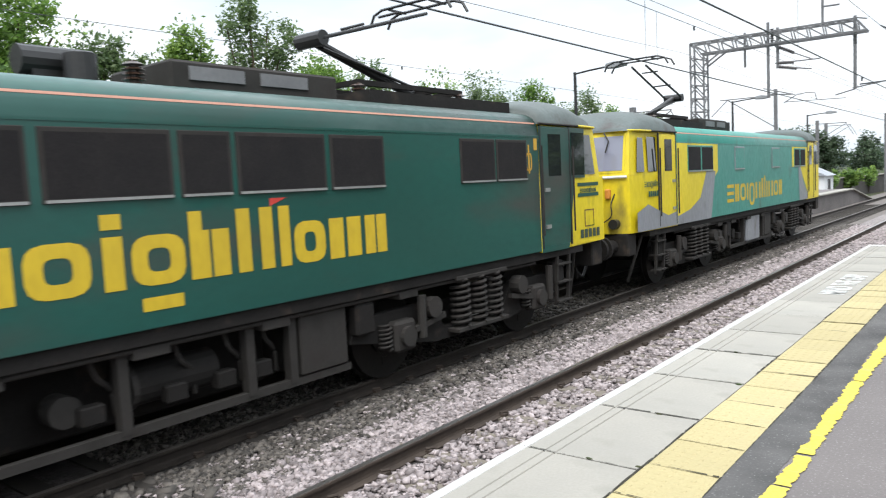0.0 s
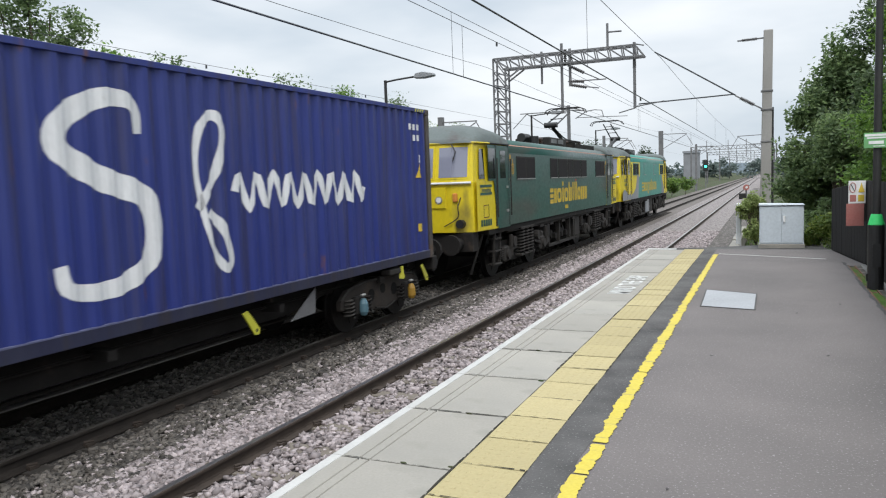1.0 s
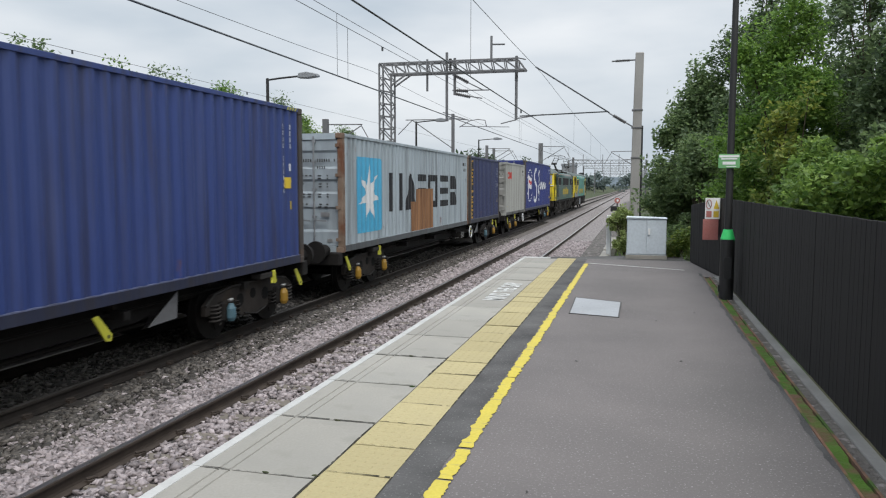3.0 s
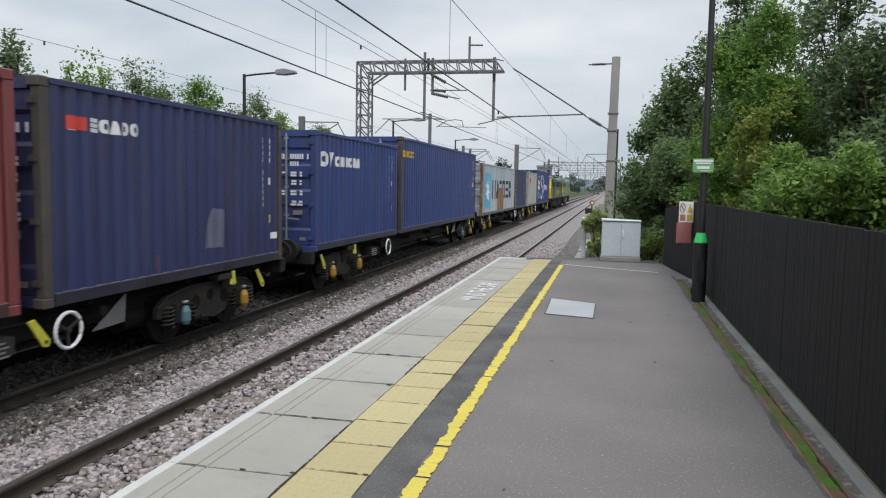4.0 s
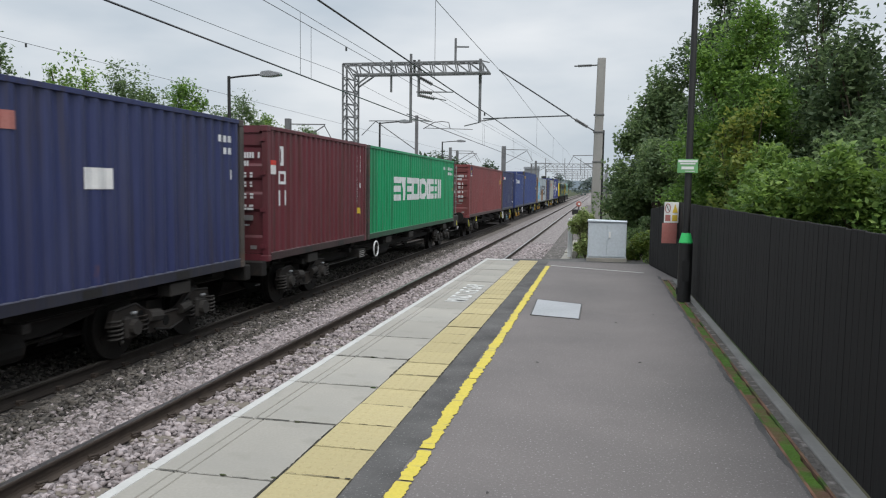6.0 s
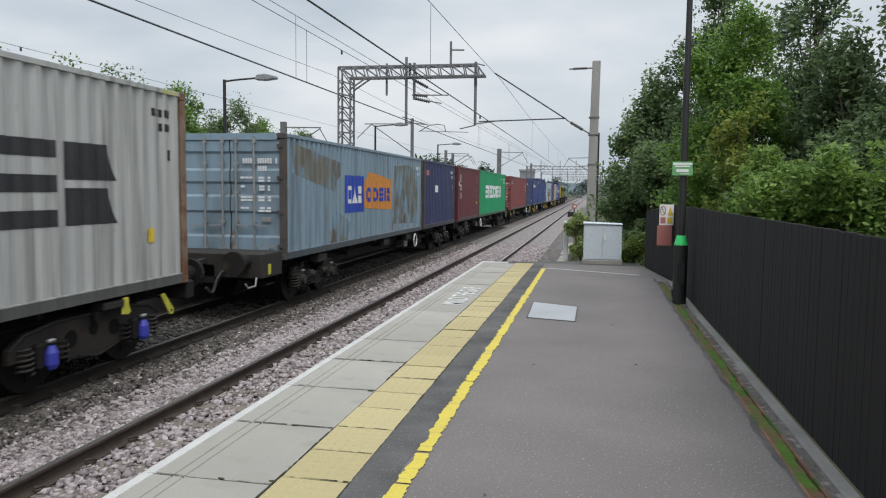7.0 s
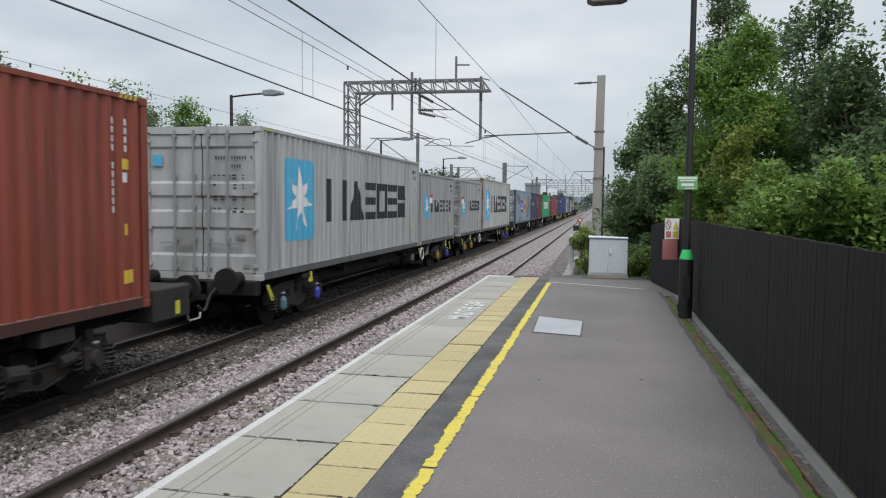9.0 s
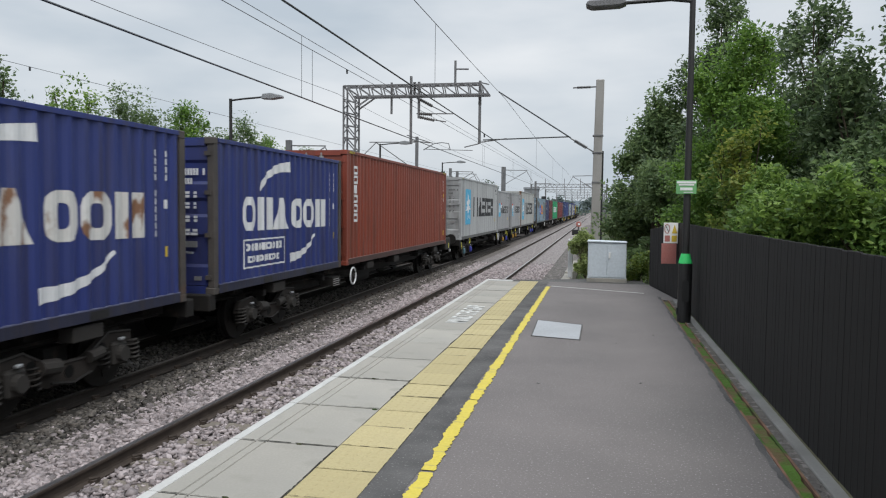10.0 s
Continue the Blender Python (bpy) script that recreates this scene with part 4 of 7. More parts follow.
        sweep(bm, [(x, y, zz), m, tuple(c)], 0.012 * r, 5)
    part("branchwork", bm, BARK, t)
    return t


tree("tall dark green broadleaf tree behind the fence", 5.75, 22.5, -0.5, 8.9, 1.5, LEAF_DEEP, 11, 22000, 0.06, clumps=150)
tree("dark green leaning tree at the edge of the thicket", 4.05, 23.0, -0.5, 5.4, 1.7, LEAF_DARK, 12, 32000, 0.066, clumps=150)
tree("dark tree filling the thicket behind", 5.6, 21.5, -0.5, 5.6, 1.7, LEAF_DEEP, 33, 20000, 0.065, clumps=110)
tree("ash tree with bright green foliage", 5.1, 15.2, -0.4, 5.35, 1.35, LEAF_MID, 13, 34000, 0.048, clumps=130)
tree("tall dark broadleaf tree with open foliage", 6.9, 19.0, -0.4, 6.9, 1.05, LEAF_DEEP, 31, 10000, 0.06, clumps=80)
tree("slender dark tree with sparse pointed top", 6.75, 15.0, -0.4, 6.3, 0.95, LEAF_DEEP, 32, 6500, 0.058, clumps=75)
tree("dark tree with broad leaves over the shrubs", 7.9, 14.2, -0.4, 7.4, 1.35, LEAF_DEEP, 36, 8000, 0.06, clumps=90)
tree("dark tree leaning over the fence", 7.0, 10.6, -0.3, 5.6, 1.1, LEAF_DEEP, 37, 5500, 0.056, clumps=65)
tree("large dark tree rising over the thicket", 14.2, 18.0, -0.4, 9.5, 3.2, LEAF_DEEP, 14, 16000, 0.072, clumps=200)
tree("small tree with yellowing leaves by the fence", 4.95, 13.4, -0.3, 3.35, 0.9, LEAF_YELLOW, 15, 5500, 0.055, clumps=45)
tree("mid-green tree leaning over the fence", 6.9, 13.0, -0.3, 4.6, 1.3, LEAF_DEEP, 16, 17000, 0.06, clumps=90)
tree("dark tree with loose open crown", 8.0, 12.2, -0.3, 6.9, 1.2, LEAF_DEEP, 34, 8000, 0.06, clumps=80)
tree("light green shrub growing against the fence", 5.85, 9.0, -0.2, 2.35, 1.05, LEAF_LIGHT, 17, 15000, 0.05, True, 80)
tree("dark tree close to the fence", 9.4, 10.2, -0.2, 6.6, 2.2, LEAF_DEEP, 18, 19000, 0.058, clumps=160)
tree("dense green shrub behind the fence", 5.3, 12.2, -0.3, 2.8, 1.2, LEAF_LIGHT, 19, 12000, 0.055, True, 75)
tree("dense green shrub beside the lamp post", 4.9, 16.0, -0.3, 3.4, 1.4, LEAF_MID, 20, 15000, 0.055, True, 100)
tree("dark bush beside the lineside cabinet", 3.95, 19.0, -0.4, 3.2, 1.1, LEAF_DARK, 21, 15000, 0.055, True, 80)
tree("leafy bush hanging over the fence", 4.95, 9.9, -0.3, 2.35, 0.85, LEAF_LIGHT, 22, 9500, 0.044, True, 60)
tree("dark bush filling the gap behind the fence", 6.6, 10.9, -0.3, 3.3, 1.2, LEAF_DARK, 35, 14000, 0.05, True, 90)
tree("low weedy bush at the fence end", 3.4, 17.0, -0.35, 0.95, 0.5, LEAF_YELLOW, 23, 4500, 0.034, True, 40)
tree("low yellowish weeds beside the mast", 2.1, 21.2, -0.7, 1.75, 0.5, LEAF_WEED, 24, 5100, 0.04, True, 50)
tree("low straggling weeds beside the cable trough", 1.8, 29.5, -1.0, 1.75, 0.55, LEAF_WEED, 25, 4500, 0.034, True, 40)
tree("pale bush near the mast's foot", 3.2, 27.5, -0.6, 1.7, 0.8, LEAF_WEED, 26, 4250, 0.045, True, 40)
tree("tall dark tree further along the thicket", 9.9, 29.0, -0.5, 6.6, 2.6, LEAF_DARK, 27, 19000, 0.08, clumps=130)
LEFT = [(-21.0 + 1.2 * math.sin(k * 2.1), -13 + 2.7 * k, 9.2 + 0.9 * math.sin(k * 1.7), 3.0) for k in range(9)]
LEFT += [(-20.3, 11.2, 7.3, 2.3), (-20.4, 13.9, 7.6, 2.2), (-20.5, 16.9, 9.0, 2.6), (-20.5, 20.4, 7.4, 2.7), (-20, 23.2, 7.0, 2.3), (-20, 27.5, 7.1, 2.7), (-20.5, 31.5, 6.8, 2.9), (-20, 36, 7.0, 2.5), (-19.5, 40.5, 6.8, 2.7), (-20, 46, 6.4, 2.4), (-22, 56, 6.5, 3.0)]
for i, (x, y, h, r) in enumerate(LEFT):
    tree("leafy green tree beyond the far platform", x, y, -0.4, h, r, (LEAF_MID, LEAF_PALE, LEAF_LIGHT, LEAF_PALE)[i % 4], 40 + i, 15000 if i < 8 else 20000, 0.11 if i < 8 else 0.088, clumps=165)
for i, (x, y, h, r) in enumerate(((-26, 4, 6.5, 3.5), (-25, 12, 5.5, 3.2), (-25, 20, 5.5, 3.2), (-24, 28, 5.2, 3.0), (-24, 37, 5, 3.0), (-14, 84, 5.6, 2.2), (-17, 88, 5.0, 2.6), (-18, 90, 6.0, 4.0), (-12, 96, 5, 3))):
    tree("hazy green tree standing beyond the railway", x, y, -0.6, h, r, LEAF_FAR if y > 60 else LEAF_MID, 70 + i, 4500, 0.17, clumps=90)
for i, (x, y) in enumerate(((-10.2, 66), (-9.7, 72), (-9.3, 79), (-8.2, 92), (-7.4, 100), (4.5, 60), (5.5, 75), (6, 95))):
    tree("pale green scrub beside the far track", x, y, -0.8, 1.9, 1.5, LEAF_LIGHT, 90 + i, 1600, 0.14, True, 40)


def wood_line(name, x0, x1, y, h, seed, material):
    g = random.Random(seed)
    blobs = []
    k = 0
    while k < 60:
        x = x0 + (x1 - x0) * k / 60
        hh = h * g.uniform(0.55, 1.0)
        blobs.append((x + g.uniform(-3, 3), y + g.uniform(-6, 6), hh * 0.45, abs(x1 - x0) / 60 * 1.3 + 2, hh * 0.5))
        k += 1
    me, _ = crown_mesh(name, blobs, 16000, 0.9, material, seed, 700, 2.2)
    return tagged(new(name, me), "hazy belt of distant woodland", "woods", "", "stuff")


# distance haze mixed into the leaf colour of the furthest belt
HAZE = leaf_mat("haze_tinted_leaves", (0.17, 0.21, 0.19), (0.11, 0.145, 0.135))
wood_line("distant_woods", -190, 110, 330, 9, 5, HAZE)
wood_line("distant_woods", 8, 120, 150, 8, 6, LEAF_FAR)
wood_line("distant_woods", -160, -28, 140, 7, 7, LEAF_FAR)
bm = B()
for x0, x1, h in ((-900, -250, 38), (-300, 150, 24), (100, 700, 40)):
    prism(bm, [(x0, -5), (x1, -5), ((x0 * 0.3 + x1 * 0.7), h * 0.8), ((x0 + x1) / 2, h), ((x0 * 0.75 + x1 * 0.25), h * 0.7)], "y", 1900, 1940)
# the hill's blue is aerial haze put into its base colour
solid("distant_hill", bm, surface("haze_tinted_hill", (0.3, 0.36, 0.42), (0.27, 0.33, 0.39), 1.0, 0, 0.01, 0.1, 0), "blue hazy hill on the horizon", "hill")

# weeds and grass tufts in the rough ground at the platform end
g = np.random.default_rng(9)
n = 2600
px = np.concatenate([g.uniform(1.2, 3.4, n // 2), g.uniform(1.75, 4.5, n // 2)])
py = np.concatenate([g.uniform(16.6, 20, n // 2), g.uniform(18, 40, n // 2)])
verts, faces = [], []
for i in range(n):
    z = ground_height(px[i], py[i]) + 0.0
    a, h = g.uniform(0, 6.28), g.uniform(0.1, 0.32)
    dx, dy, lx, ly = 0.012 * math.cos(a), 0.012 * math.sin(a), g.normal() * 0.07, g.normal() * 0.07
    k = len(verts)
    verts += [(px[i] - dx, py[i] - dy, z), (px[i] + dx, py[i] + dy, z), (px[i] + lx, py[i] + ly, z + h)]
    faces.append((k, k + 1, k + 2))
tagged(new("weeds", raw_mesh("weeds", verts, faces, LEAF_LIGHT)), "straggling green weeds", "weeds", "", "stuff")


# ---------------------------------------------------------------- loose ballast stones
def stones(name, count, x0, x1, y0, y1, zf, material, seed, lo=0.018, hi=0.036):
    g = np.random.default_rng(seed)
    base = np.array([(i, j, k) for k in (-1, 1) for j in (-1, 1) for i in (-1, 1)], float) * 0.68
    quad = ((0, 2, 3, 1), (4, 5, 7, 6), (0, 1, 5, 4), (1, 3, 7, 5), (3, 2, 6, 7), (2, 0, 4, 6))
    tri = np.array([t for a, b, c, d in quad for t in ((a, b, c), (a, c, d))])
    t = g.uniform(0, 1, count)
    y = y0 + (y1 - y0) * t ** 1.5
    x = g.uniform(x0, x1, count)
    s = g.uniform(lo, hi, count) * (1 + 0.5 * t)
    v = base[None] * g.uniform(0.7, 1.2, (count, 8, 1)) * s[:, None, None] * g.uniform(0.42, 1.3, (count, 1, 3))
    v += g.normal(size=(count, 8, 3)) * 0.2 * s[:, None, None]
    q = g.normal(size=(count, 3, 3))
    u0 = q[:, 0] / np.linalg.norm(q[:, 0], axis=1)[:, None]
    u1 = np.cross(u0, q[:, 1])
    u1 /= np.linalg.norm(u1, axis=1)[:, None]
    rot = np.stack([u0, u1, np.cross(u0, u1)], 1)
    v = np.einsum("nij,njk->nik", v, rot) * np.array([1.12, 1.12, 0.72])
    keep = np.abs((y + 6.0 + 0.325) % 0.65 - 0.325) > 0.13
    keep |= (x < -2.45) | (x > -1.15) | (g.uniform(0, 1, count) < 0.4)
    z = zf(x) + g.uniform(-0.008, 0.022, count) - np.where(keep, 0.0, 0.2)
    v += np.stack([x, y, z], 1)[:, None, :]
    f = (tri[None] + 8 * np.arange(count)[:, None, None]).reshape(-1, 3)
    me = bpy.data.meshes.new(name)
    me.vertices.add(count * 8)
    me.vertices.foreach_set("co", v.ravel())
    me.loops.add(len(f) * 3)
    me.loops.foreach_set("vertex_index", f.ravel().astype(np.int32))
    me.polygons.add(len(f))
    me.polygons.foreach_set("loop_start", np.arange(0, len(f) * 3, 3, dtype=np.int32))
    me.polygons.foreach_set("loop_total", np.full(len(f), 3, dtype=np.int32))
    me.update(calc_edges=True)
    me.materials.append(material)
    return tagged(new(name, me), "loose crushed stone ballast", "ballast", "", "stuff")


bed = lambda x: np.full_like(x, -1.01)
shoulder = lambda x: -1.02 + 0.05 * np.cos((x + 3.2) * 2.4)
stones("ballast_stones", 27000, -3.14, -2.28, 2.0, 34.0, shoulder, STONES, 1, 0.018, 0.041)
stones("ballast_stones", 1500, -3.75, -3.2, 2.0, 34.0, shoulder, STONES, 6, 0.016, 0.035)
stones("ballast_stones", 30000, -2.12, 0.0, 1.5, 34.0, bed, STONES, 2, 0.018, 0.041)
stones("ballast_stones", 3500, -0.2, 0.5, 15.5, 34.0, lambda x: np.full_like(x, -1.0), STONES, 3)
stones("ballast_stones", 4500, -2.12, 0.0, -12.0, 1.6, bed, STONES, 7, 0.03, 0.055)
stones("ballast_stones", 3000, -3.14, -2.28, -12.0, 2.1, shoulder, STONES, 8, 0.03, 0.055)
# stones coloured for oil and for the train's shade
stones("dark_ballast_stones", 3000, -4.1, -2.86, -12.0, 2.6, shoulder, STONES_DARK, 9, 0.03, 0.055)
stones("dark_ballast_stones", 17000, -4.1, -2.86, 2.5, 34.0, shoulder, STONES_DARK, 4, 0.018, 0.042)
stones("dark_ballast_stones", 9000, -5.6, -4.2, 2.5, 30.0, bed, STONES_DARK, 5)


# ---------------------------------------------------------------- the train
TRACK_X, RAIL_Z = -4.92, -0.845
SPEED_ROWS = ((0.0, 20.05), (1.6, 20.3), (2.7, 20.45), (99.0, 20.45))


def run(t):
    """How far the train has come at t seconds."""
    d = -7.70
    for (a, v), (b, _) in zip(SPEED_ROWS, SPEED_ROWS[1:]):
        d += v * max(0.0, min(t, b) - a)
    return d


MOVING, ROLLING = [], []
PERIOD, DEPTH = 0.278, 0.036
BREAKS = (0.0, 0.072, 0.139, 0.211)


def wave(v):
    p = v % PERIOD
    if p < 0.072:
        return 0.0
    if p < 0.139:
        return -DEPTH * (p - 0.072) / 0.067
    if p < 0.211:
        return -DEPTH
    return -DEPTH * (1 - (p - 0.211) / 0.067)


def breaks(a, b):
    out = [a]
    k = math.floor(a / PERIOD)
    while k * PERIOD < b:
        out += [k * PERIOD + q for q in BREAKS if a + 1e-4 < k * PERIOD + q < b - 1e-4]
        k += 1
    return out + [b]


def corrugated(bm, a, b, z0, z1, place):
    """A corrugated sheet; place(v, z, w) gives the point at v along, z across, w in depth."""
    rows = [(bm.verts.new(place(v, z0, wave(v))), bm.verts.new(place(v, z1, wave(v)))) for v in breaks(a, b)]
    for (p, q), (r, s) in zip(rows, rows[1:]):
        bm.faces.new((p, r, s, q))
    return bm


def decal(name, polys, material, parent, x, label="", wavy=True, off=0.005):
    """Painted shapes on a side that faces +x; polys are outlines of (along, up)."""
    bm = B()
    for p in polys:
        if len(p) > 2:
            bm.faces.new([bm.verts.new((0, v, z)) for v, z in p])
    bmesh.ops.remove_doubles(bm, verts=bm.verts[:], dist=0.0005)
    if wavy:
        vs = [v.co.y for v in bm.verts]
        for c in breaks(min(vs), max(vs))[1:-1]:
            bmesh.ops.bisect_plane(bm, geom=bm.verts[:] + bm.edges[:] + bm.faces[:], plane_co=(0, c, 0), plane_no=(0, 1, 0))
    bmesh.ops.triangulate(bm, faces=[f for f in bm.faces if len(f.verts) > 4])
    for v in bm.verts:
        v.co.x = x + off + (wave(v.co.y) if wavy else 0)
    for f in bm.faces:
        f.normal_update()
        if f.normal.x < 0:
            f.normal_flip()
    me = bpy.data.meshes.new(name)
    bm.to_mesh(me)
    bm.free()
    me.materials.append(material)
    ob = new(name, me)
    ob.parent = parent
    return tagged(ob, label, "", "", "stuff" if name == "marking" else "")


def rect(v0, v1, z0, z1):
    return [(v0, z0), (v1, z0), (v1, z1), (v0, z1)]


def strip_ring(outer, inner):
    """Quads between two outlines of equal length."""
    n = len(outer)
    return [[outer[i], outer[(i + 1) % n], inner[(i + 1) % n], inner[i]] for i in range(n)]


def plain_shape(kind, a, b, z0, z1, k):
    """One plain shape in place of one character, with strokes k wide: a ring, a frame, a triangle, bars."""
    h = z1 - z0
    kz = min(k * 0.8, h * 0.3)
    k = min(k, (b - a) * 0.32)
    if kind == "o":
        def oval(e, f):
            return [((a + b) / 2 + ((b - a) / 2 - e) * math.copysign(abs(math.cos(t)) ** 0.6, math.cos(t)), (z0 + z1) / 2 + (h / 2 - f) * math.copysign(abs(math.sin(t)) ** 0.6, math.sin(t)))
                    for t in [(i + 0.5) * math.pi / 8 for i in range(16)]]
        return strip_ring(oval(0, 0), oval(k, kz))
    if kind == "f":
        return strip_ring(rect(a, b, z0, z1), rect(a + k, b - k, z0 + kz, z1 - kz))
    if kind in "av":
        top, low = (z1, z0) if kind == "a" else (z0, z1)
        return [[(a, low), (b, low), ((a + b) / 2 + k * 0.4, top), ((a + b) / 2 - k * 0.4, top)]]
    if kind == "s":
        g = (h - 3 * kz) / 2
        return [rect(a, b, z0 + i * (kz + g), z0 + i * (kz + g) + kz) for i in range(3)]
    if kind == "n":
        return [rect(a, a + k * 1.45, z0, z1), rect(b - k * 1.45, b, z0, z1)]
    if kind == "x":
        m, q = (z0 + z1) / 2, kz * 0.25
        return [[(a, m + q), (b, m + q), (b - k * 0.7, z1), (a, z1)], [(a, z0), (b, z0), (b - k * 0.7, m - q), (a, m - q)]]
    return [rect(a, b, z0, z1)]


def shape_row(c, x, code, spans, z0, z1, k, material, label="", wavy=True, off=0.005):
    """A row of plain shapes, one for each span along the side."""
    for kind, (a, b) in zip(code, spans):
        d = h = 0.0
        if kind in "dp":
            kind, d = "o", (z1 - z0) * 0.36
        if kind in "lt":
            kind, h = "i", (z1 - z0) * (0.36 if kind == "l" else 0.22)
        shape = plain_shape(kind, a, b, z0 - d, z1 + h, k)
        for piece in [shape] if kind in "of" else [[p] for p in shape]:
            decal("letter_shape", piece, material, c, x, label, wavy, off)


def even(v0, v1, weights, gap=0.12):
    """Spans of the given weights from v0 to v1."""
    t = (v1 - v0) / (sum(weights) + gap * (len(weights) - 1))
    out, v = [], v0
    for w in weights:
        out.append((v, v + w * t))
        v += (w + gap) * t
    return out


def rounded(v0, v1, z0, z1, r=0.12, n=4):
    out = []
    for cx, cz, a0 in ((v1 - r, z0 + r, -90), (v1 - r, z1 - r, 0), (v0 + r, z1 - r, 90), (v0 + r, z0 + r, 180)):
        out += [(cx + r * math.cos(radians(a0 + 90 * k / n)), cz + r * math.sin(radians(a0 + 90 * k / n))) for k in range(n + 1)]
    return out


def star(cv, cz, rv, rz, n=7):
    pts = []
    for k in range(2 * n):
        a, r = math.pi / 2 + 0.06 + math.pi * k / n, 1.0 if k % 2 == 0 else 0.36
        pts.append((cv + rv * r * math.cos(a), cz + rz * r * math.sin(a)))
    return [[(cv, cz), pts[i - 1], pts[i]] for i in range(2 * n)]


def ribbon(pts, w):
    """A painted stroke of width w through points (quads between neighbours)."""
    out, side = [], []
    for i, p in enumerate(pts):
        a, b = pts[max(i - 1, 0)], pts[min(i + 1, len(pts) - 1)]
        d = math.hypot(b[0] - a[0], b[1] - a[1]) or 1
        k = w(i / (len(pts) - 1)) if callable(w) else w
        side.append(((p[0] - (b[1] - a[1]) / d * k / 2, p[1] + (b[0] - a[0]) / d * k / 2), (p[0] + (b[1] - a[1]) / d * k / 2, p[1] - (b[0] - a[0]) / d * k / 2)))
    for (a, b), (c, d) in zip(side, side[1:]):
        out.append([a, b, d, c])
    return out


def smooth_line(pts, n=6):
    """Catmull-Rom points through a few control points."""
    out = []
    p = [pts[0], *pts, pts[-1]]
    for i in range(1, len(p) - 2):
        for k in range(n):
            t = k / n
            out.append(tuple(0.5 * (2 * p[i][j] + (p[i + 1][j] - p[i - 1][j]) * t + (2 * p[i - 1][j] - 5 * p[i][j] + 4 * p[i + 1][j] - p[i + 2][j]) * t * t
                                    + (3 * p[i][j] - p[i - 1][j] - 3 * p[i + 1][j] + p[i + 2][j]) * t ** 3) for j in (0, 1)))
    return out + [pts[-1]]


CONT_Z = 0.985


def container(label, front, feet, tall, col, rust=0.3, post=None, marks=WHITE_TEXT, upright=False):
    """A shipping container with its doors at the rear end. Its origin is the front end of its base, on the track's centre line."""
    L, H, W = (12.192 if feet == 40 else 6.058), (2.896 if tall else 2.591), 1.219
    c = thing("shipping_container", label, "container", "containers on the freight train")
    MOVING.append((c, front, CONT_Z))
    pm = paint(tuple(v * 1.02 for v in col), rust)
    post_m = post or pm
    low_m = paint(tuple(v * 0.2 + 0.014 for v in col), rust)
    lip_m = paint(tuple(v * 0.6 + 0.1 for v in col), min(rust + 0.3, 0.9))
    x = W - 0.012
    part("side_panel", corrugated(B(), -L + 0.1, -0.1, 0.14, H - 0.07, lambda v, z, w: (x + w, v, z)), pm, c)
    part("side_panel", corrugated(B(), -L + 0.1, -0.1, 0.14, H - 0.07, lambda v, z, w: (-x - w, v, z)), pm, c)
    part("roof", corrugated(B(), -L + 0.08, -0.08, -x, x, lambda v, z, w: (z, v, H - 0.012 + w * 0.5)), pm, c)
    part("floor", box(B(), -x, x, -L + 0.05, -0.05, 0.12, 0.16), UNDER, c)
    part("front_wall", corrugated(B(), -x + 0.06, x - 0.06, 0.14, H - 0.1, lambda v, z, w: (v, -0.03 + w, z)), pm, c)
    for s in (1, -1):
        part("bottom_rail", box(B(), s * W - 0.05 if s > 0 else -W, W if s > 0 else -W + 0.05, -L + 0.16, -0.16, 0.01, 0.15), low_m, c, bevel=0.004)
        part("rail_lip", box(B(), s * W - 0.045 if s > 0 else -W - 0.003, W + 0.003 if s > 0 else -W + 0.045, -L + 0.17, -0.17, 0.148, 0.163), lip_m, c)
        part("top_rail", box(B(), s * W - 0.06 if s > 0 else -W, W if s > 0 else -W + 0.06, -L + 0.16, -0.16, H - 0.075, H - 0.006), pm, c, bevel=0.004)
        for y0, y1 in ((-0.14, -0.002), (-L + 0.002, -L + 0.14)):
            part("corner_post", box(B(), min(s * W, s * (W - 0.12)), max(s * W, s * (W - 0.12)), y0, y1, 0.118, H - 0.118), post_m, c, bevel=0.008)
            for z0 in (0.0, H - 0.118):
                part("corner_casting", box(B(), min(s * (W + 0.004), s * (W - 0.16)), max(s * (W + 0.004), s * (W - 0.16)), min(y0, y0 - 0.02 if y0 < -1 else y0 - 0.03),
                                           y1 + 0.002, z0, z0 + 0.118), post_m, c, bevel=0.012)
        if feet == 20:
            for y0 in (-L / 2 - 1.2, -L / 2 + 0.85):
                part("forklift_pocket", box(B(), min(s * (W + 0.002), s * (W - 0.2)), max(s * (W + 0.002), s * (W - 0.2)), y0, y0 + 0.36, 0.02, 0.13), BLACK, c)
    part("front_sill", box(B(), -W + 0.16, W - 0.16, -0.06, -0.004, 0.01, 0.15), pm, c)
    part("front_header", box(B(), -W + 0.16, W - 0.16, -0.06, -0.004, H - 0.12, H - 0.006), pm, c)
    part("door_sill", box(B(), -W + 0.16, W - 0.16, -L + 0.004, -L + 0.1, 0.01, 0.14), pm, c)
    part("door_header", box(B(), -W + 0.16, W - 0.16, -L + 0.004, -L + 0.1, H - 0.14, H - 0.006), pm, c)
    for s in (1, -1):
        bm = B()
        x0, x1 = sorted((s * 0.012, s * (W - 0.125)))
        levels = [0.15, 0.45, 0.5, 0.95, 1.0, 1.28, 1.33, 1.55, 1.6, 1.82, 1.87, H - 0.42, H - 0.37, H - 0.15]
        deep = [0, 0, 1, 1, 0, 0, 1, 1, 0, 0, 1, 1, 0, 0]
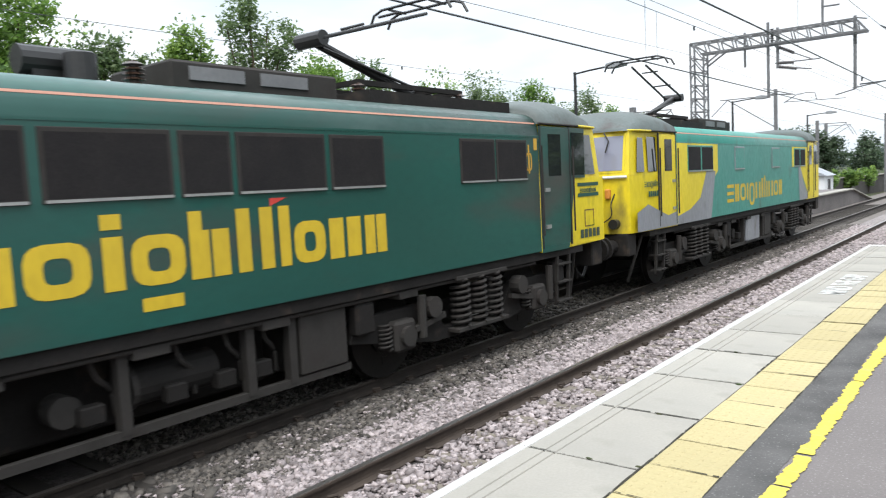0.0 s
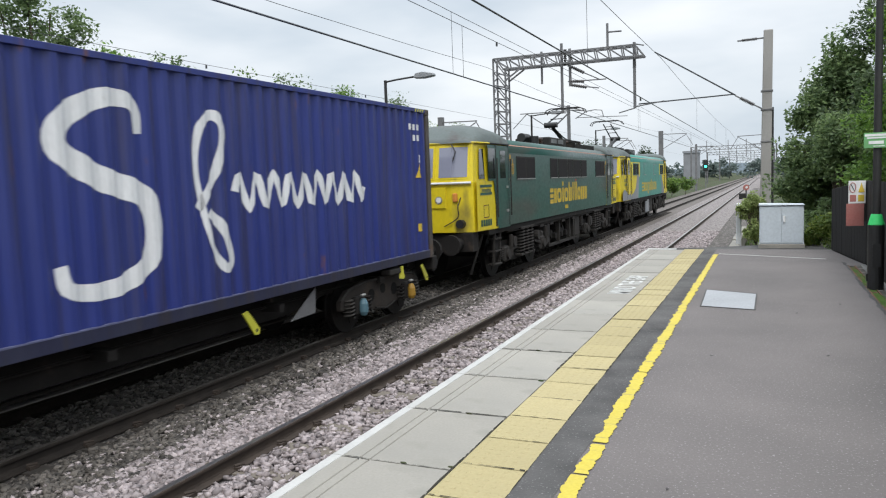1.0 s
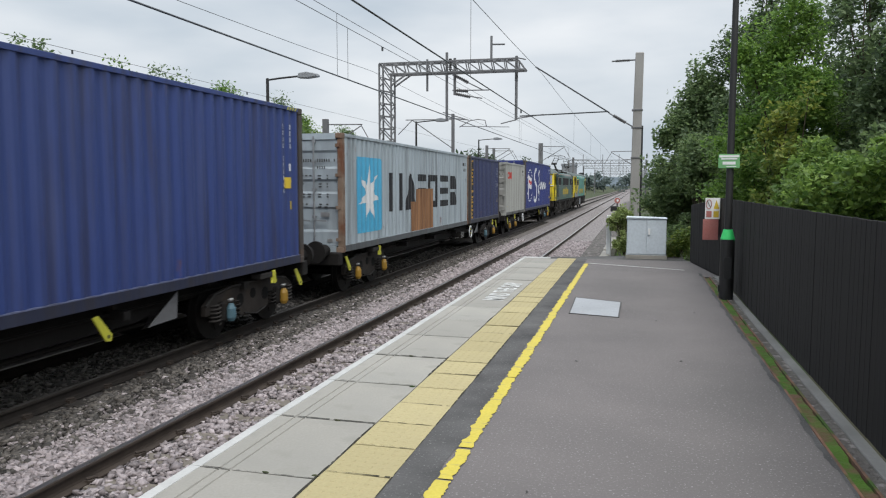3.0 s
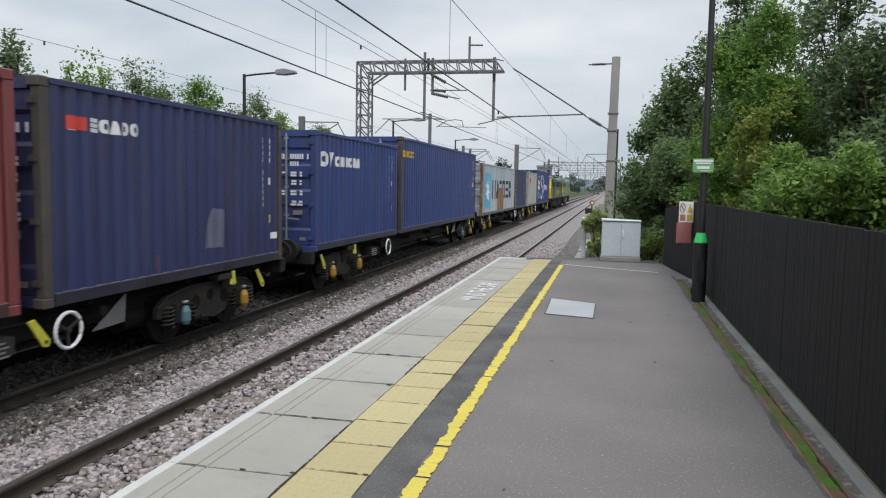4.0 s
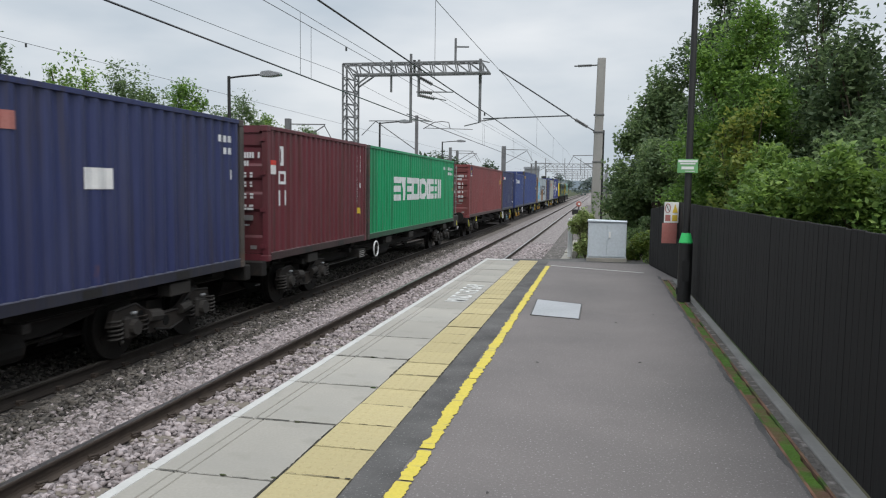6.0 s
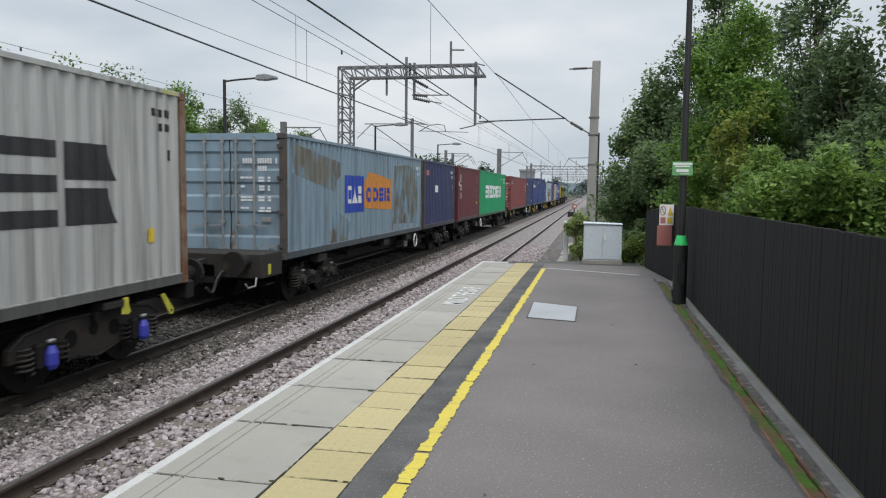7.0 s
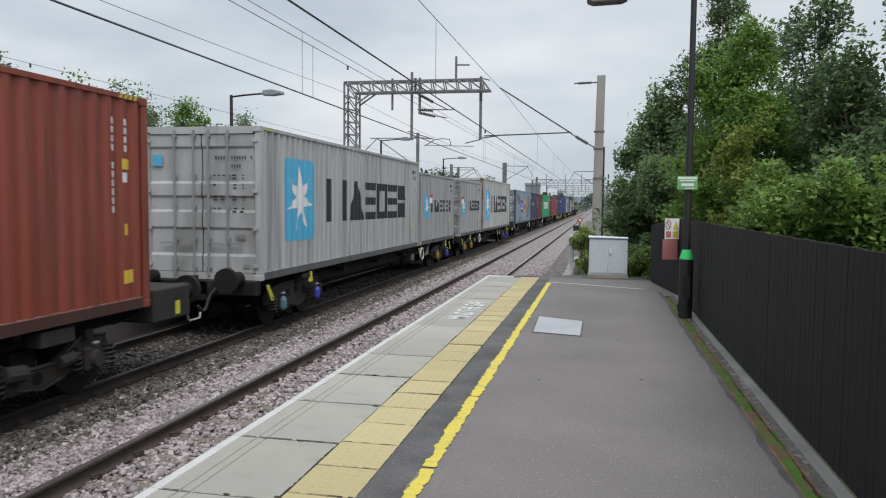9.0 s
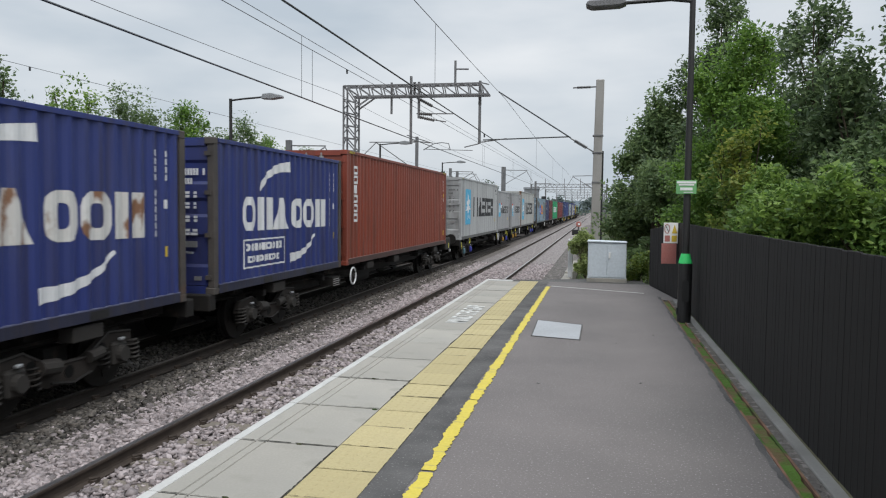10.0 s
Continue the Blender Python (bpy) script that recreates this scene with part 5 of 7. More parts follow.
        rows = [(bm.verts.new((x0, -L + 0.03 + 0.035 * d, z)), bm.verts.new((x1, -L + 0.03 + 0.035 * d, z))) for z, d in zip(levels, deep)]
        for (p, q), (r, t) in zip(rows, rows[1:]):
            bm.faces.new((p, r, t, q))
        door = part("door", bm, pm, c)
        for k in (0.15, 0.55):
            bm = cyl(B(), (s * k, -L - 0.012, 0.07), (s * k, -L - 0.012, H - 0.07), 0.021, 8)
            for z in (0.2, 0.75, 1.35, 1.95, H - 0.2):
                box(bm, s * k - 0.045, s * k + 0.045, -L - 0.02, -L + 0.03, z, z + 0.05)
            part("locking_bar", bm, ALU if marks is WHITE_TEXT else GALV, door)
            part("door_lever", bar(B(), (s * k, -L - 0.03, 0.71), (s * (k + 0.3), -L - 0.03, 0.69), 0.03), GALV, door)
        for z in (0.25, 0.95, 1.65, H - 0.3):
            part("hinge", box(B(), min(s * (W - 0.16), s * (W - 0.05)), max(s * (W - 0.16), s * (W - 0.05)), -L - 0.02, -L + 0.01, z, z + 0.07), post_m, door)
        if s > 0:
            thin = 1.0 if marks is WHITE_TEXT else 0.6
            # number rows, weight rows and small plates on the door beside the platform
            for z, h, spans in ((H - 0.62, 0.11, ((0.29, 0.51, 4), (0.62, 0.94, 6), (1.01, 1.06, 1))), (H - 0.77, 0.1, ((0.62, 0.83, 4),)),
                                (H - 0.93, 0.042, ((0.24, 0.53, 3), (0.63, 0.78, 1), (0.84, 0.91, 1))), (H - 0.99, 0.042, ((0.63, 0.78, 1), (0.84, 0.91, 1))),
                                (H - 1.11, 0.042, ((0.24, 0.35, 1), (0.65, 0.78, 1), (0.84, 0.9, 1))), (H - 1.17, 0.042, ((0.65, 0.78, 1), (0.84, 0.9, 1))),
                                (H - 1.33, 0.042, ((0.24, 0.53, 2), (0.63, 0.78, 1), (0.84, 0.92, 1))), (H - 1.39, 0.042, ((0.24, 0.53, 2), (0.63, 0.78, 1), (0.84, 0.92, 1))),
                                (H - 1.55, 0.042, ((0.24, 0.43, 2), (0.66, 0.78, 1), (0.82, 0.92, 1))), (H - 1.61, 0.042, ((0.63, 0.92, 2),))):
                for a, b, n in spans:
                    for p in range(n):
                        part("marking", box(B(), a + (b - a) * p / n, a + (b - a) * (p + thin) / n - 0.016 * thin, -L + 0.02, -L + 0.026, z, z + h * thin), marks, door)
            part("door_plate", box(B(), 0.69, 0.9, -L + 0.018, -L + 0.026, 0.78, 0.88), ALU, door, "small pale plate")
            part("door_plate", box(B(), 0.84, 0.97, -L + 0.018, -L + 0.026, 0.23, 0.3), ALU, door, "small pale plate")
    # number panels near the front of the side
    z = H - 0.42
    if tall:
        for a in (-0.62, -L + 0.2):
            decal("height_stripe", [[(a + 0.1 * i, H - 0.07), (a + 0.05 + 0.1 * i, H - 0.07), (a + 0.09 + 0.1 * i, H - 0.012), (a + 0.04 + 0.1 * i, H - 0.012)] for i in range(4)], HAZARD, c, W, "", False, 0.002)
    if upright:
        decal("marking", [rect(-0.78, -0.7, z - 0.115 * i, z - 0.115 * i + 0.085) for i in range(12) if i not in (4, 11)], marks, c, x)
        decal("marking", [rect(-0.52, -0.45, z - 0.115 * i, z - 0.115 * i + 0.085) for i in range(4)], marks, c, x)
        decal("marking", [rect(-0.56, -0.42, z - 0.75, z - 0.62)], marks, c, x)
        decal("marking", [rect(-0.54, -0.44, z - 1.45, z - 1.3)], SIGN_YELLOW, c, x)
        return c, x, L, H, pm
    decal("marking", [rect(-0.86 + 0.1 * i, -0.79 + 0.1 * i, z, z + 0.11) for i in range(5)] + [rect(-0.66 + 0.1 * i, -0.59 + 0.1 * i, z - 0.2, z - 0.09) for i in range(3)], marks, c, x)
    decal("marking", [rect(-0.5, -0.38, z - 0.62, z - 0.46)], marks, c, x)
    return c, x, L, H, pm


def emblem(c, x, v0, v1, z0, z1):
    decal("emblem", [rounded(v0, v1, z0, z1)], SKY_BLUE, c, x, "light blue square with rounded corners")
    decal("emblem_star", star((v0 + v1) / 2, (z0 + z1) / 2, (v1 - v0) * 0.42, (z1 - z0) * 0.42), WHITE_TEXT, c, x, "white seven-pointed star", off=0.009)


def sticker(c, x, v0, v1, z0, z1, col=SIGN_WHITE):
    decal("sticker", [rect(v0, v1, z0, z1)], col, c, x, off=0.012)


def coil(x, y, z0, z1, r, turns, wire):
    n = turns * 8
    return sweep(B(), [(x + r * math.cos(k * math.pi / 4), y + r * math.sin(k * math.pi / 4), z0 + (z1 - z0) * k / n) for k in range(n + 1)], wire, 4)


def wagon_bogie(w, y, style, caps=(None, None), wheel_r=0.46):
    """A pressed-steel (A) or cast (B) bogie under a wagon, with two rolling wheelsets."""
    b = part("bogie", box(B(), -0.85, 0.85, y - 0.2, y + 0.2, 0.42, 0.7), UNDER, w, "low four-wheel bogie")
    if style == "A":
        prof = [(-1.42, 0.44), (-1.42, 0.6), (-1.2, 0.74), (-0.7, 0.81), (0.7, 0.81), (1.2, 0.74), (1.42, 0.6), (1.42, 0.44), (1.12, 0.44), (1.08, 0.62), (0.72, 0.62), (0.6, 0.34), (0.2, 0.26),
                (-0.2, 0.26), (-0.6, 0.34), (-0.72, 0.62), (-1.08, 0.62), (-1.12, 0.44)]
        holes = ((-0.42, 0.56, 0.11), (0.0, 0.62, 0.09), (0.42, 0.56, 0.11))
    else:
        prof = [(-1.3, 0.5), (-1.2, 0.72), (-0.75, 0.76), (-0.3, 0.52), (0.3, 0.52), (0.75, 0.76), (1.2, 0.72), (1.3, 0.5), (1.0, 0.5), (0.72, 0.5), (0.4, 0.27), (-0.4, 0.27), (-0.72, 0.5), (-1.0, 0.5)]
        holes = ((-0.62, 0.58, 0.07), (0.62, 0.58, 0.07), (0.0, 0.4, 0.08))
    for s in (1, -1):
        def slab(x0, x1, *rest):
            return box(B(), min(s * x0, s * x1), max(s * x0, s * x1), *rest)
        part("side_frame", prism(B(), [(y + a, z) for a, z in prof], "x", s * 0.95, s * 1.04), BOGIE_STEEL, b, bevel=0.008)
        part("frame_flange", sweep(B(), [(s * 1.04, y + a, z) for a, z in prof[1:7]], 0.022, 5), UNDER_GREY, b)
        # near-black discs laid on the frame paint the dark inside of its holes
        for q, z, r in holes:
            part("frame_hole", cyl(B(), (s * 1.03, y + q, z), (s * 1.046, y + q, z), r, 14), RECESS, b)
        part("brake_beam", sweep(B(), [(s * 1.08, y - 0.35, 0.33), (s * 1.1, y, 0.27), (s * 1.08, y + 0.35, 0.33)], 0.02, 6), UNDER, b)
        for k in (-0.9, 0.9):
            out = 1 if k > 0 else -1
            part("axlebox", slab(0.98, 1.12, y + k - 0.15, y + k + 0.15, 0.3, 0.62), UNDER_GREY if style == "B" else UNDER, b, bevel=0.035)
            part("spring", coil(s * 1.06, y + k + out * 0.31, 0.3, 0.6, 0.09, 5, 0.018), UNDER_GREY, b)
            part("spring", coil(s * 1.06, y + k - out * 0.29, 0.32, 0.58, 0.075, 4, 0.016), UNDER, b)
            if style == "A":
                col = caps[0 if k > 0 else 1] or UNDER_GREY
                bm = cyl(B(), (s * 1.16, y + k, 0.3), (s * 1.16, y + k, 0.36), 0.05, 14, 0.078)
                cyl(bm, (s * 1.16, y + k, 0.36), (s * 1.16, y + k, 0.5), 0.078, 14, 0.074)
                cyl(bm, (s * 1.16, y + k, 0.5), (s * 1.16, y + k, 0.58), 0.074, 14, 0.04)
                part("damper", bm, col, b, "painted axle damper" if col is not UNDER_GREY else "")
                part("damper_bolt", slab(1.13, 1.19, y + k - 0.06, y + k + 0.05, 0.62, 0.66), ALU, b, bevel=0.012)
            else:
                part("axle_cap", cyl(B(), (s * 1.1, y + k, 0.46), (s * 1.19, y + k, 0.46), 0.12, 14, 0.1), UNDER_GREY, b)
                part("axle_bolt", slab(1.1, 1.16, y + k - 0.05, y + k + 0.05, 0.64, 0.68), GALV, b, bevel=0.012)
        if style == "A":
            part("valve_box", slab(1.0, 1.2, y + 0.02, y + 0.48, 0.84, 0.94), UNDER_GREY, b, bevel=0.015)
            part("valve", prism(B(), [(y + 0.42, 0.96), (y + 0.5, 0.96), (y + 0.49, 0.84), (y + 0.55, 0.76), (y + 0.5, 0.72), (y + 0.38, 0.74), (y + 0.42, 0.82)], "x", s * 1.17, s * 1.22), HAZARD, b, "yellow painted valve", bevel=0.01)
        else:
            part("brake_cylinder", cyl(B(), (s * 1.08, y - 0.55, 0.55), (s * 1.08, y - 0.25, 0.52), 0.1, 10), UNDER_GREY, b)
            part("brake_cylinder", cyl(B(), (s * 1.08, y + 0.55, 0.55), (s * 1.08, y + 0.3, 0.52), 0.08, 10), UNDER_GREY, b)
    for k in (-0.9, 0.9):
        wheelset(w, y + k, wheel_r)


def wheelset(w, y, r, spokes=0):
    bm = cyl(B(), (-0.98, 0, 0), (0.98, 0, 0), 0.08, 10)
    for s in (1, -1):
        cyl(bm, (s * 0.72, 0, 0), (s * 0.82, 0, 0), r, 28)
        cyl(bm, (s * 0.68, 0, 0), (s * 0.72, 0, 0), r + 0.03, 28)
        cyl(bm, (s * 0.82, 0, 0), (s * 0.86, 0, 0), r * 0.45, 14)
        for a in range(4):
            box(bm, min(s * 0.82, s * 0.83), max(s * 0.82, s * 0.83), r * 0.62 * math.cos(a * math.pi / 2) - 0.05, r * 0.62 * math.cos(a * math.pi / 2) + 0.05,
                r * 0.62 * math.sin(a * math.pi / 2) - 0.05, r * 0.62 * math.sin(a * math.pi / 2) + 0.05)
    ob = part("wheelset", bm, STEEL_WHEEL, w)
    ROLLING.append((ob, y, r))
    return ob


def buffers(w, y, sign, z=1.05):
    for s in (1, -1):
        b = part("buffer", cyl(B(), (s * 0.87, y, z), (s * 0.87, y + sign * 0.42, z), 0.13, 14), UNDER, w)
        part("buffer_head", cyl(B(), (s * 0.87, y + sign * 0.42, z), (s * 0.87, y + sign * 0.5, z), 0.23, 18), UNDER, b)
    part("coupling_hook", bar(B(), (0, y, z), (0, y + sign * 0.4, z - 0.05), 0.09), UNDER_GREY, w)
    part("brake_hose", sweep(B(), smooth3([(0.45, y, z - 0.15), (0.46, y + sign * 0.3, z - 0.3), (0.42, y + sign * 0.45, z - 0.55), (0.35, y + sign * 0.55, z - 0.45)]), 0.03, 6), BLACK, w)


def smooth3(p, n=5):
    out = []
    q = [Vector(p[0]), *[Vector(a) for a in p], Vector(p[-1])]
    for i in range(1, len(q) - 2):
        for k in range(n):
            t = k / n
            out.append(0.5 * (2 * q[i] + (q[i + 1] - q[i - 1]) * t + (2 * q[i - 1] - 5 * q[i] + 4 * q[i + 1] - q[i + 2]) * t * t + (3 * q[i] - q[i - 1] - 3 * q[i + 1] + q[i + 2]) * t ** 3))
    return out + [q[-1]]


def flat_wagon(front, rear, style, joint, wheel_at, bogies, wide_front=False, wide_rear=False, buf=(True, True), caps=((AXLE_YELLOW, AXLE_TEAL), (AXLE_YELLOW, AXLE_YELLOW))):
    """A container flat wagon between two places on the train; joint is where two containers meet."""
    mid, half = (front + rear) / 2, (front - rear) / 2
    w = thing("flat_wagon", "dark grimy container flat wagon carrying containers" if style == "B" else "dark container flat wagon with yellow brake fittings and a handwheel",
              "railway wagon", "flat wagons of the freight train")
    MOVING.append((w, mid, 0.0))
    bm = B()
    for s in (1, -1):
        prism(bm, [(-half, 0.78), (-half, 0.975), (half, 0.975), (half, 0.78), (half - 3.6, 0.72), (half - 4.6, 0.58), (-half + 4.6, 0.58), (-half + 3.6, 0.72)], "x", s * 0.7, s * 0.8)
    part("side_sill", bm, UNDER, w, bevel=0.006)
    bm = box(B(), -0.22, 0.22, -half, half, 0.62, 0.97)
    for k in range(9):
        y = -half + (k + 0.5) * 2 * half / 9
        box(bm, -0.7, 0.7, y - 0.06, y + 0.06, 0.72, 0.93)
        box(bm, -1.08, 1.08, y - 0.05, y + 0.05, 0.9, 0.97)
    part("centre_sill", bm, UNDER, w)
    for y, wide, sg, bf in ((half, wide_front, 1, buf[0]), (-half, wide_rear, -1, buf[1])):
        part("headstock", box(B(), -1.2, 1.2, min(y, y - sg * (0.95 if wide else 0.22)), max(y, y - sg * (0.95 if wide else 0.22)), 0.72, 1.2 if wide else 1.0), UNDER_GREY if wide else UNDER, w, bevel=0.02)
        if wide:
            part("warning_label", box(B(), 1.2, 1.206, y - sg * 0.35 - 0.06, y - sg * 0.35 + 0.06, 0.78, 0.98), HAZARD, w)
            part("step", sweep(B(), [(1.1, y + sg * 0.02, 0.75), (1.12, y + sg * 0.1, 0.6), (1.12, y + sg * 0.4, 0.6), (1.1, y + sg * 0.46, 0.68)], 0.018, 6), ALU, w)
        if bf:
            buffers(w, y, sg)
        else:
            part("drawbar", box(B(), -0.15, 0.15, min(y, y + sg * 0.5), max(y, y + sg * 0.5), 0.85, 1.05), UNDER, w)
    for b, pair in zip(bogies, caps):
        wagon_bogie(w, b - mid, style, pair)
    # handwheel, data panels and levers on the near side
    hy = wheel_at - mid
    pts = [(1.22, hy + 0.21 * math.cos(a), 0.69 + 0.21 * math.sin(a)) for a in [k * math.pi / 12 for k in range(24)]]
    hw = part("handwheel", sweep(B(), pts, 0.022, 6, True), WHITE_TEXT, w, "white painted brake handwheel")
    bm = B()
    for a in (0, 120, 240):
        bar(bm, (1.2, hy, 0.69), (1.22, hy + 0.2 * math.cos(radians(a + 30)), 0.69 + 0.2 * math.sin(radians(a + 30))), 0.026)
    cyl(bm, (0.8, hy, 0.69), (1.24, hy, 0.69), 0.03, 8)
    part("spokes", bm, UNDER_GREY, hw)
    part("data_panel", box(B(), 0.8, 1.13, hy - 1.25, hy - 0.7, 0.55, 0.75), UNDER_GREY, w, "grey data panel", bevel=0.004)
    for i in range(4):
        part("panel_line", box(B(), 1.13, 1.134, hy - 1.2, hy - 0.78 - 0.05 * (i % 2), 0.54 + 0.05 * i, 0.56 + 0.05 * i), ALU, w)
    part("air_tank", cyl(B(), (0.6, hy + 1.6, 0.5), (0.6, hy + 2.7, 0.5), 0.2, 14), UNDER, w, smooth=False)
    part("brake_rod", cyl(B(), (0.5, -half + 4, 0.45), (0.5, half - 4, 0.45), 0.025, 6), UNDER_GREY, w)
    part("side_pipe", cyl(B(), (0.88, -half + 0.5, 0.8), (0.88, half - 0.5, 0.8), 0.02, 6), UNDER, w)
    for k in range(6):
        y = -half + 2.2 + k * (2 * half - 4.4) / 5
        part("bracket", box(B(), 0.8, 1.12, y - 0.06, y + 0.06, 0.74, 0.85), UNDER, w)
    if style != "B":
        for y in (bogies[0] - mid + 1.5, bogies[1] - mid - 1.5, bogies[0] - mid - 3.8):
            bm = prism(B(), [(y - 0.16, 0.87), (y - 0.06, 0.89), (y + 0.17, 0.62), (y + 0.15, 0.54), (y + 0.06, 0.55)], "x", 1.14, 1.165)
            lv = part("lever", bm, HAZARD, w, "yellow painted release lever", bevel=0.004)
            part("lever_hole", cyl(B(), (1.16, y + 0.1, 0.605), (1.168, y + 0.1, 0.605), 0.025, 10), BLACK, lv)
        y = bogies[0] - mid - 2.45
        part("pale_plate", prism(B(), [(y - 0.42, 0.56), (y + 0.2, 0.58), (y + 0.24, 0.96)], "x", 1.1, 1.112), OLD_GALV, w, "pale triangular plate")
    else:
        for y in (bogies[0] - mid + 0.2, bogies[1] - mid + 0.2, 1.5, -1.2):
            part("equipment_box", box(B(), 0.95, 1.18, y - 0.28, y + 0.28, 0.76, 0.95), UNDER_GREY, w, bevel=0.015)
    return w


# ---- electric locomotives
def cab_section(v):
    """Half width of the cab at v metres from the loco's middle."""
    k = max(0.0, (v - 6.15) / 2.35)
    return 1.325 - 0.1 * k ** 2


def loft(bm, sections, cap=True):
    rows = [[bm.verts.new(p) for p in s] for s in sections]
    for a, b in zip(rows, rows[1:]):
        for i in range(len(a) - 1):
            bm.faces.new((a[i], a[i + 1], b[i + 1], b[i]))
    if cap:
        bm.faces.new(rows[0])
        bm.faces.new(rows[-1][::-1])
    return bm


def arch(hw, z0, z1, n=10):
    """The roof line from side to side: flat on top, rounded at the shoulders."""
    out = []
    for k in range(n + 1):
        a = math.pi * k / n
        ca, sa = math.cos(a), math.sin(a)
        out.append((hw * math.copysign(abs(ca) ** 0.75, ca), z0 + (z1 - z0) * abs(sa) ** 0.8))
    return out


def locomotive(label, mid, side_paint, cab_paint, roof_paint, scheme, panto):
    c = thing("electric_locomotive", label, "locomotive", "electric locomotives hauling the train")
    MOVING.append((c, mid, 0.0))
    W, Z0, ZB, ZG = 1.325, 1.32, 2.46, 3.34
    body = part("body", box(B(), -W, W, -6.15, 6.15, Z0, 3.13), side_paint, c, bevel=0.006)
    side = [(W, 3.13), (1.322, 3.2), (1.31, 3.28), (1.285, 3.35), (1.24, 3.41), (1.18, 3.455), (1.1, 3.49), (0.9, 3.53), (0.5, 3.58), (0.0, 3.6)]
    line = side + [(-x, z) for x, z in side[-2::-1]]
    part("roof", loft(B(), [[(x, y, z) for x, z in line] for y in (-6.15, 0, 6.15)]), roof_paint, c, smooth=True)
    part("cantrail_line", box(B(), W - 0.03, W + 0.006, -6.15, 6.15, 3.115, 3.14), side_paint, c)
    part("orange_line", prism(B(), [(1.26, 3.325), (1.298, 3.325), (1.29, 3.348), (1.26, 3.348)], "y", -6.1, 6.1), enamel("orange_line", (0.55, 0.27, 0.19), 0.5, False), c)
    part("valance", box(B(), -W + 0.05, W - 0.05, -7.6, 7.6, Z0 - 0.14, Z0), UNDER, c)
    for s in (1, -1):
        lower = B()
        st = [6.15, 7.0, 7.8, 8.42]
        prof = []
        for v in st:
            hw = cab_section(v)
            prof.append((hw, v))
        outline = [(hw, v) for hw, v in prof] + [(0.75, 8.57), (0, 8.6), (-0.75, 8.57)] + [(-hw, v) for hw, v in prof[::-1]]
        prism(lower, [(a, s * b) for a, b in outline], "z", Z0 - 0.02, ZB)
        cabf = part("cab", lower, cab_paint, c, bevel=0.01)
        top_v = 8.42
        up = B()
        o0 = outline
        o1 = [(a * 0.965, 6.15 + (b - 6.15) * (top_v - 6.15) / 2.42) for a, b in outline]
        a = [up.verts.new((p[0], s * p[1], ZB)) for p in o0]
        b = [up.verts.new((p[0], s * p[1], ZG)) for p in o1]
        for i in range(len(a)):
            up.faces.new((a[i], a[(i + 1) % len(a)], b[(i + 1) % len(a)], b[i]))
        part("cab_upper", up, cab_paint, cabf)
        secs = []
        for k in range(13):
            f = (k / 12) ** 0.8
            v = 6.15 + f * (8.47 - 6.15)
            hw = cab_section(v)
            secs.append([(x * (1 - 0.1 * f ** 6), s * v, z) for x, z in arch(hw + 0.015, ZG - 0.01, ZG + (3.66 + 0.19 * math.sin(math.pi * min(1, f * 1.05)) ** 0.8 - ZG) * (1 - 0.93 * f ** 5))])
        part("cab_roof", loft(B(), secs), ROOF_GREY, cabf, "weathered grey domed cab roof", smooth=True)
        part("side_gutter", sweep(B(), [(1.335, s * 6.15, ZG), (1.31, s * 7.5, ZG)], 0.018, 6), UNDER_GREY, cabf)
        part("rain_gutter", sweep(B(), [(1.31, s * 7.5, ZG), (1.285, s * 7.85, ZG), (1.22, s * 8.27, ZG), (0.75, s * 8.44, ZG), (0, s * 8.47, ZG), (-0.75, s * 8.44, ZG), (-1.22, s * 8.27, ZG)], 0.02, 6), cab_paint if scheme == "two" else YELLOW_LOCO, cabf)
        # windscreens: three panes set in the raked front

        def front_pane(x0, x1, z0, z1, out, bm):
            def yy(z, x):
                ax = abs(x)
                base = 8.6 - 0.03 * ax / 0.75 if ax < 0.75 else 8.57 - 0.15 * (ax - 0.75) / 0.475
                return s * (6.15 + (base - 6.15) * (1 - 0.062 * (z - ZB) / (ZG - ZB)) + out)
            xs = [x0, math.copysign(0.75, x0), x1] if x0 * x1 > 0 else [x0, 0.0, x1]
            ring = [(x, z0) for x in xs] + [(x, z1) for x in xs[::-1]]
            vs = [bm.verts.new((x, yy(z, x), z)) for x, z in ring]
            ws = [bm.verts.new((v.co.x, v.co.y - s * 0.06, v.co.z)) for v in vs]
            bm.faces.new((vs[0], vs[1], vs[4], vs[5]))
            bm.faces.new((vs[1], vs[2], vs[3], vs[4]))
            for i in range(6):
                bm.faces.new((vs[i], vs[(i + 1) % 6], ws[(i + 1) % 6], ws[i]))
            return bm
        for x0, x1 in ((-1.1, -0.45), (-0.3, 0.3), (0.45, 1.1)):
            fr = part("windscreen_frame", front_pane(x0 - 0.04, x1 + 0.04, ZB + 0.06, ZG - 0.06, 0.012, B()), cab_paint if scheme == "one" else YELLOW_LOCO, cabf)
            part("windscreen", front_pane(x0, x1, ZB + 0.1, ZG - 0.1, 0.02, B()), WINDSCREEN, fr)
        for x0 in (-0.75, 0.75):
            part("wiper", sweep(B(), [(x0, s * 8.48, ZG - 0.03), (x0 + 0.12, s * 8.53, ZG - 0.2), (x0 + 0.05, s * 8.55, ZG - 0.42)], 0.016, 5), BLACK, cabf)
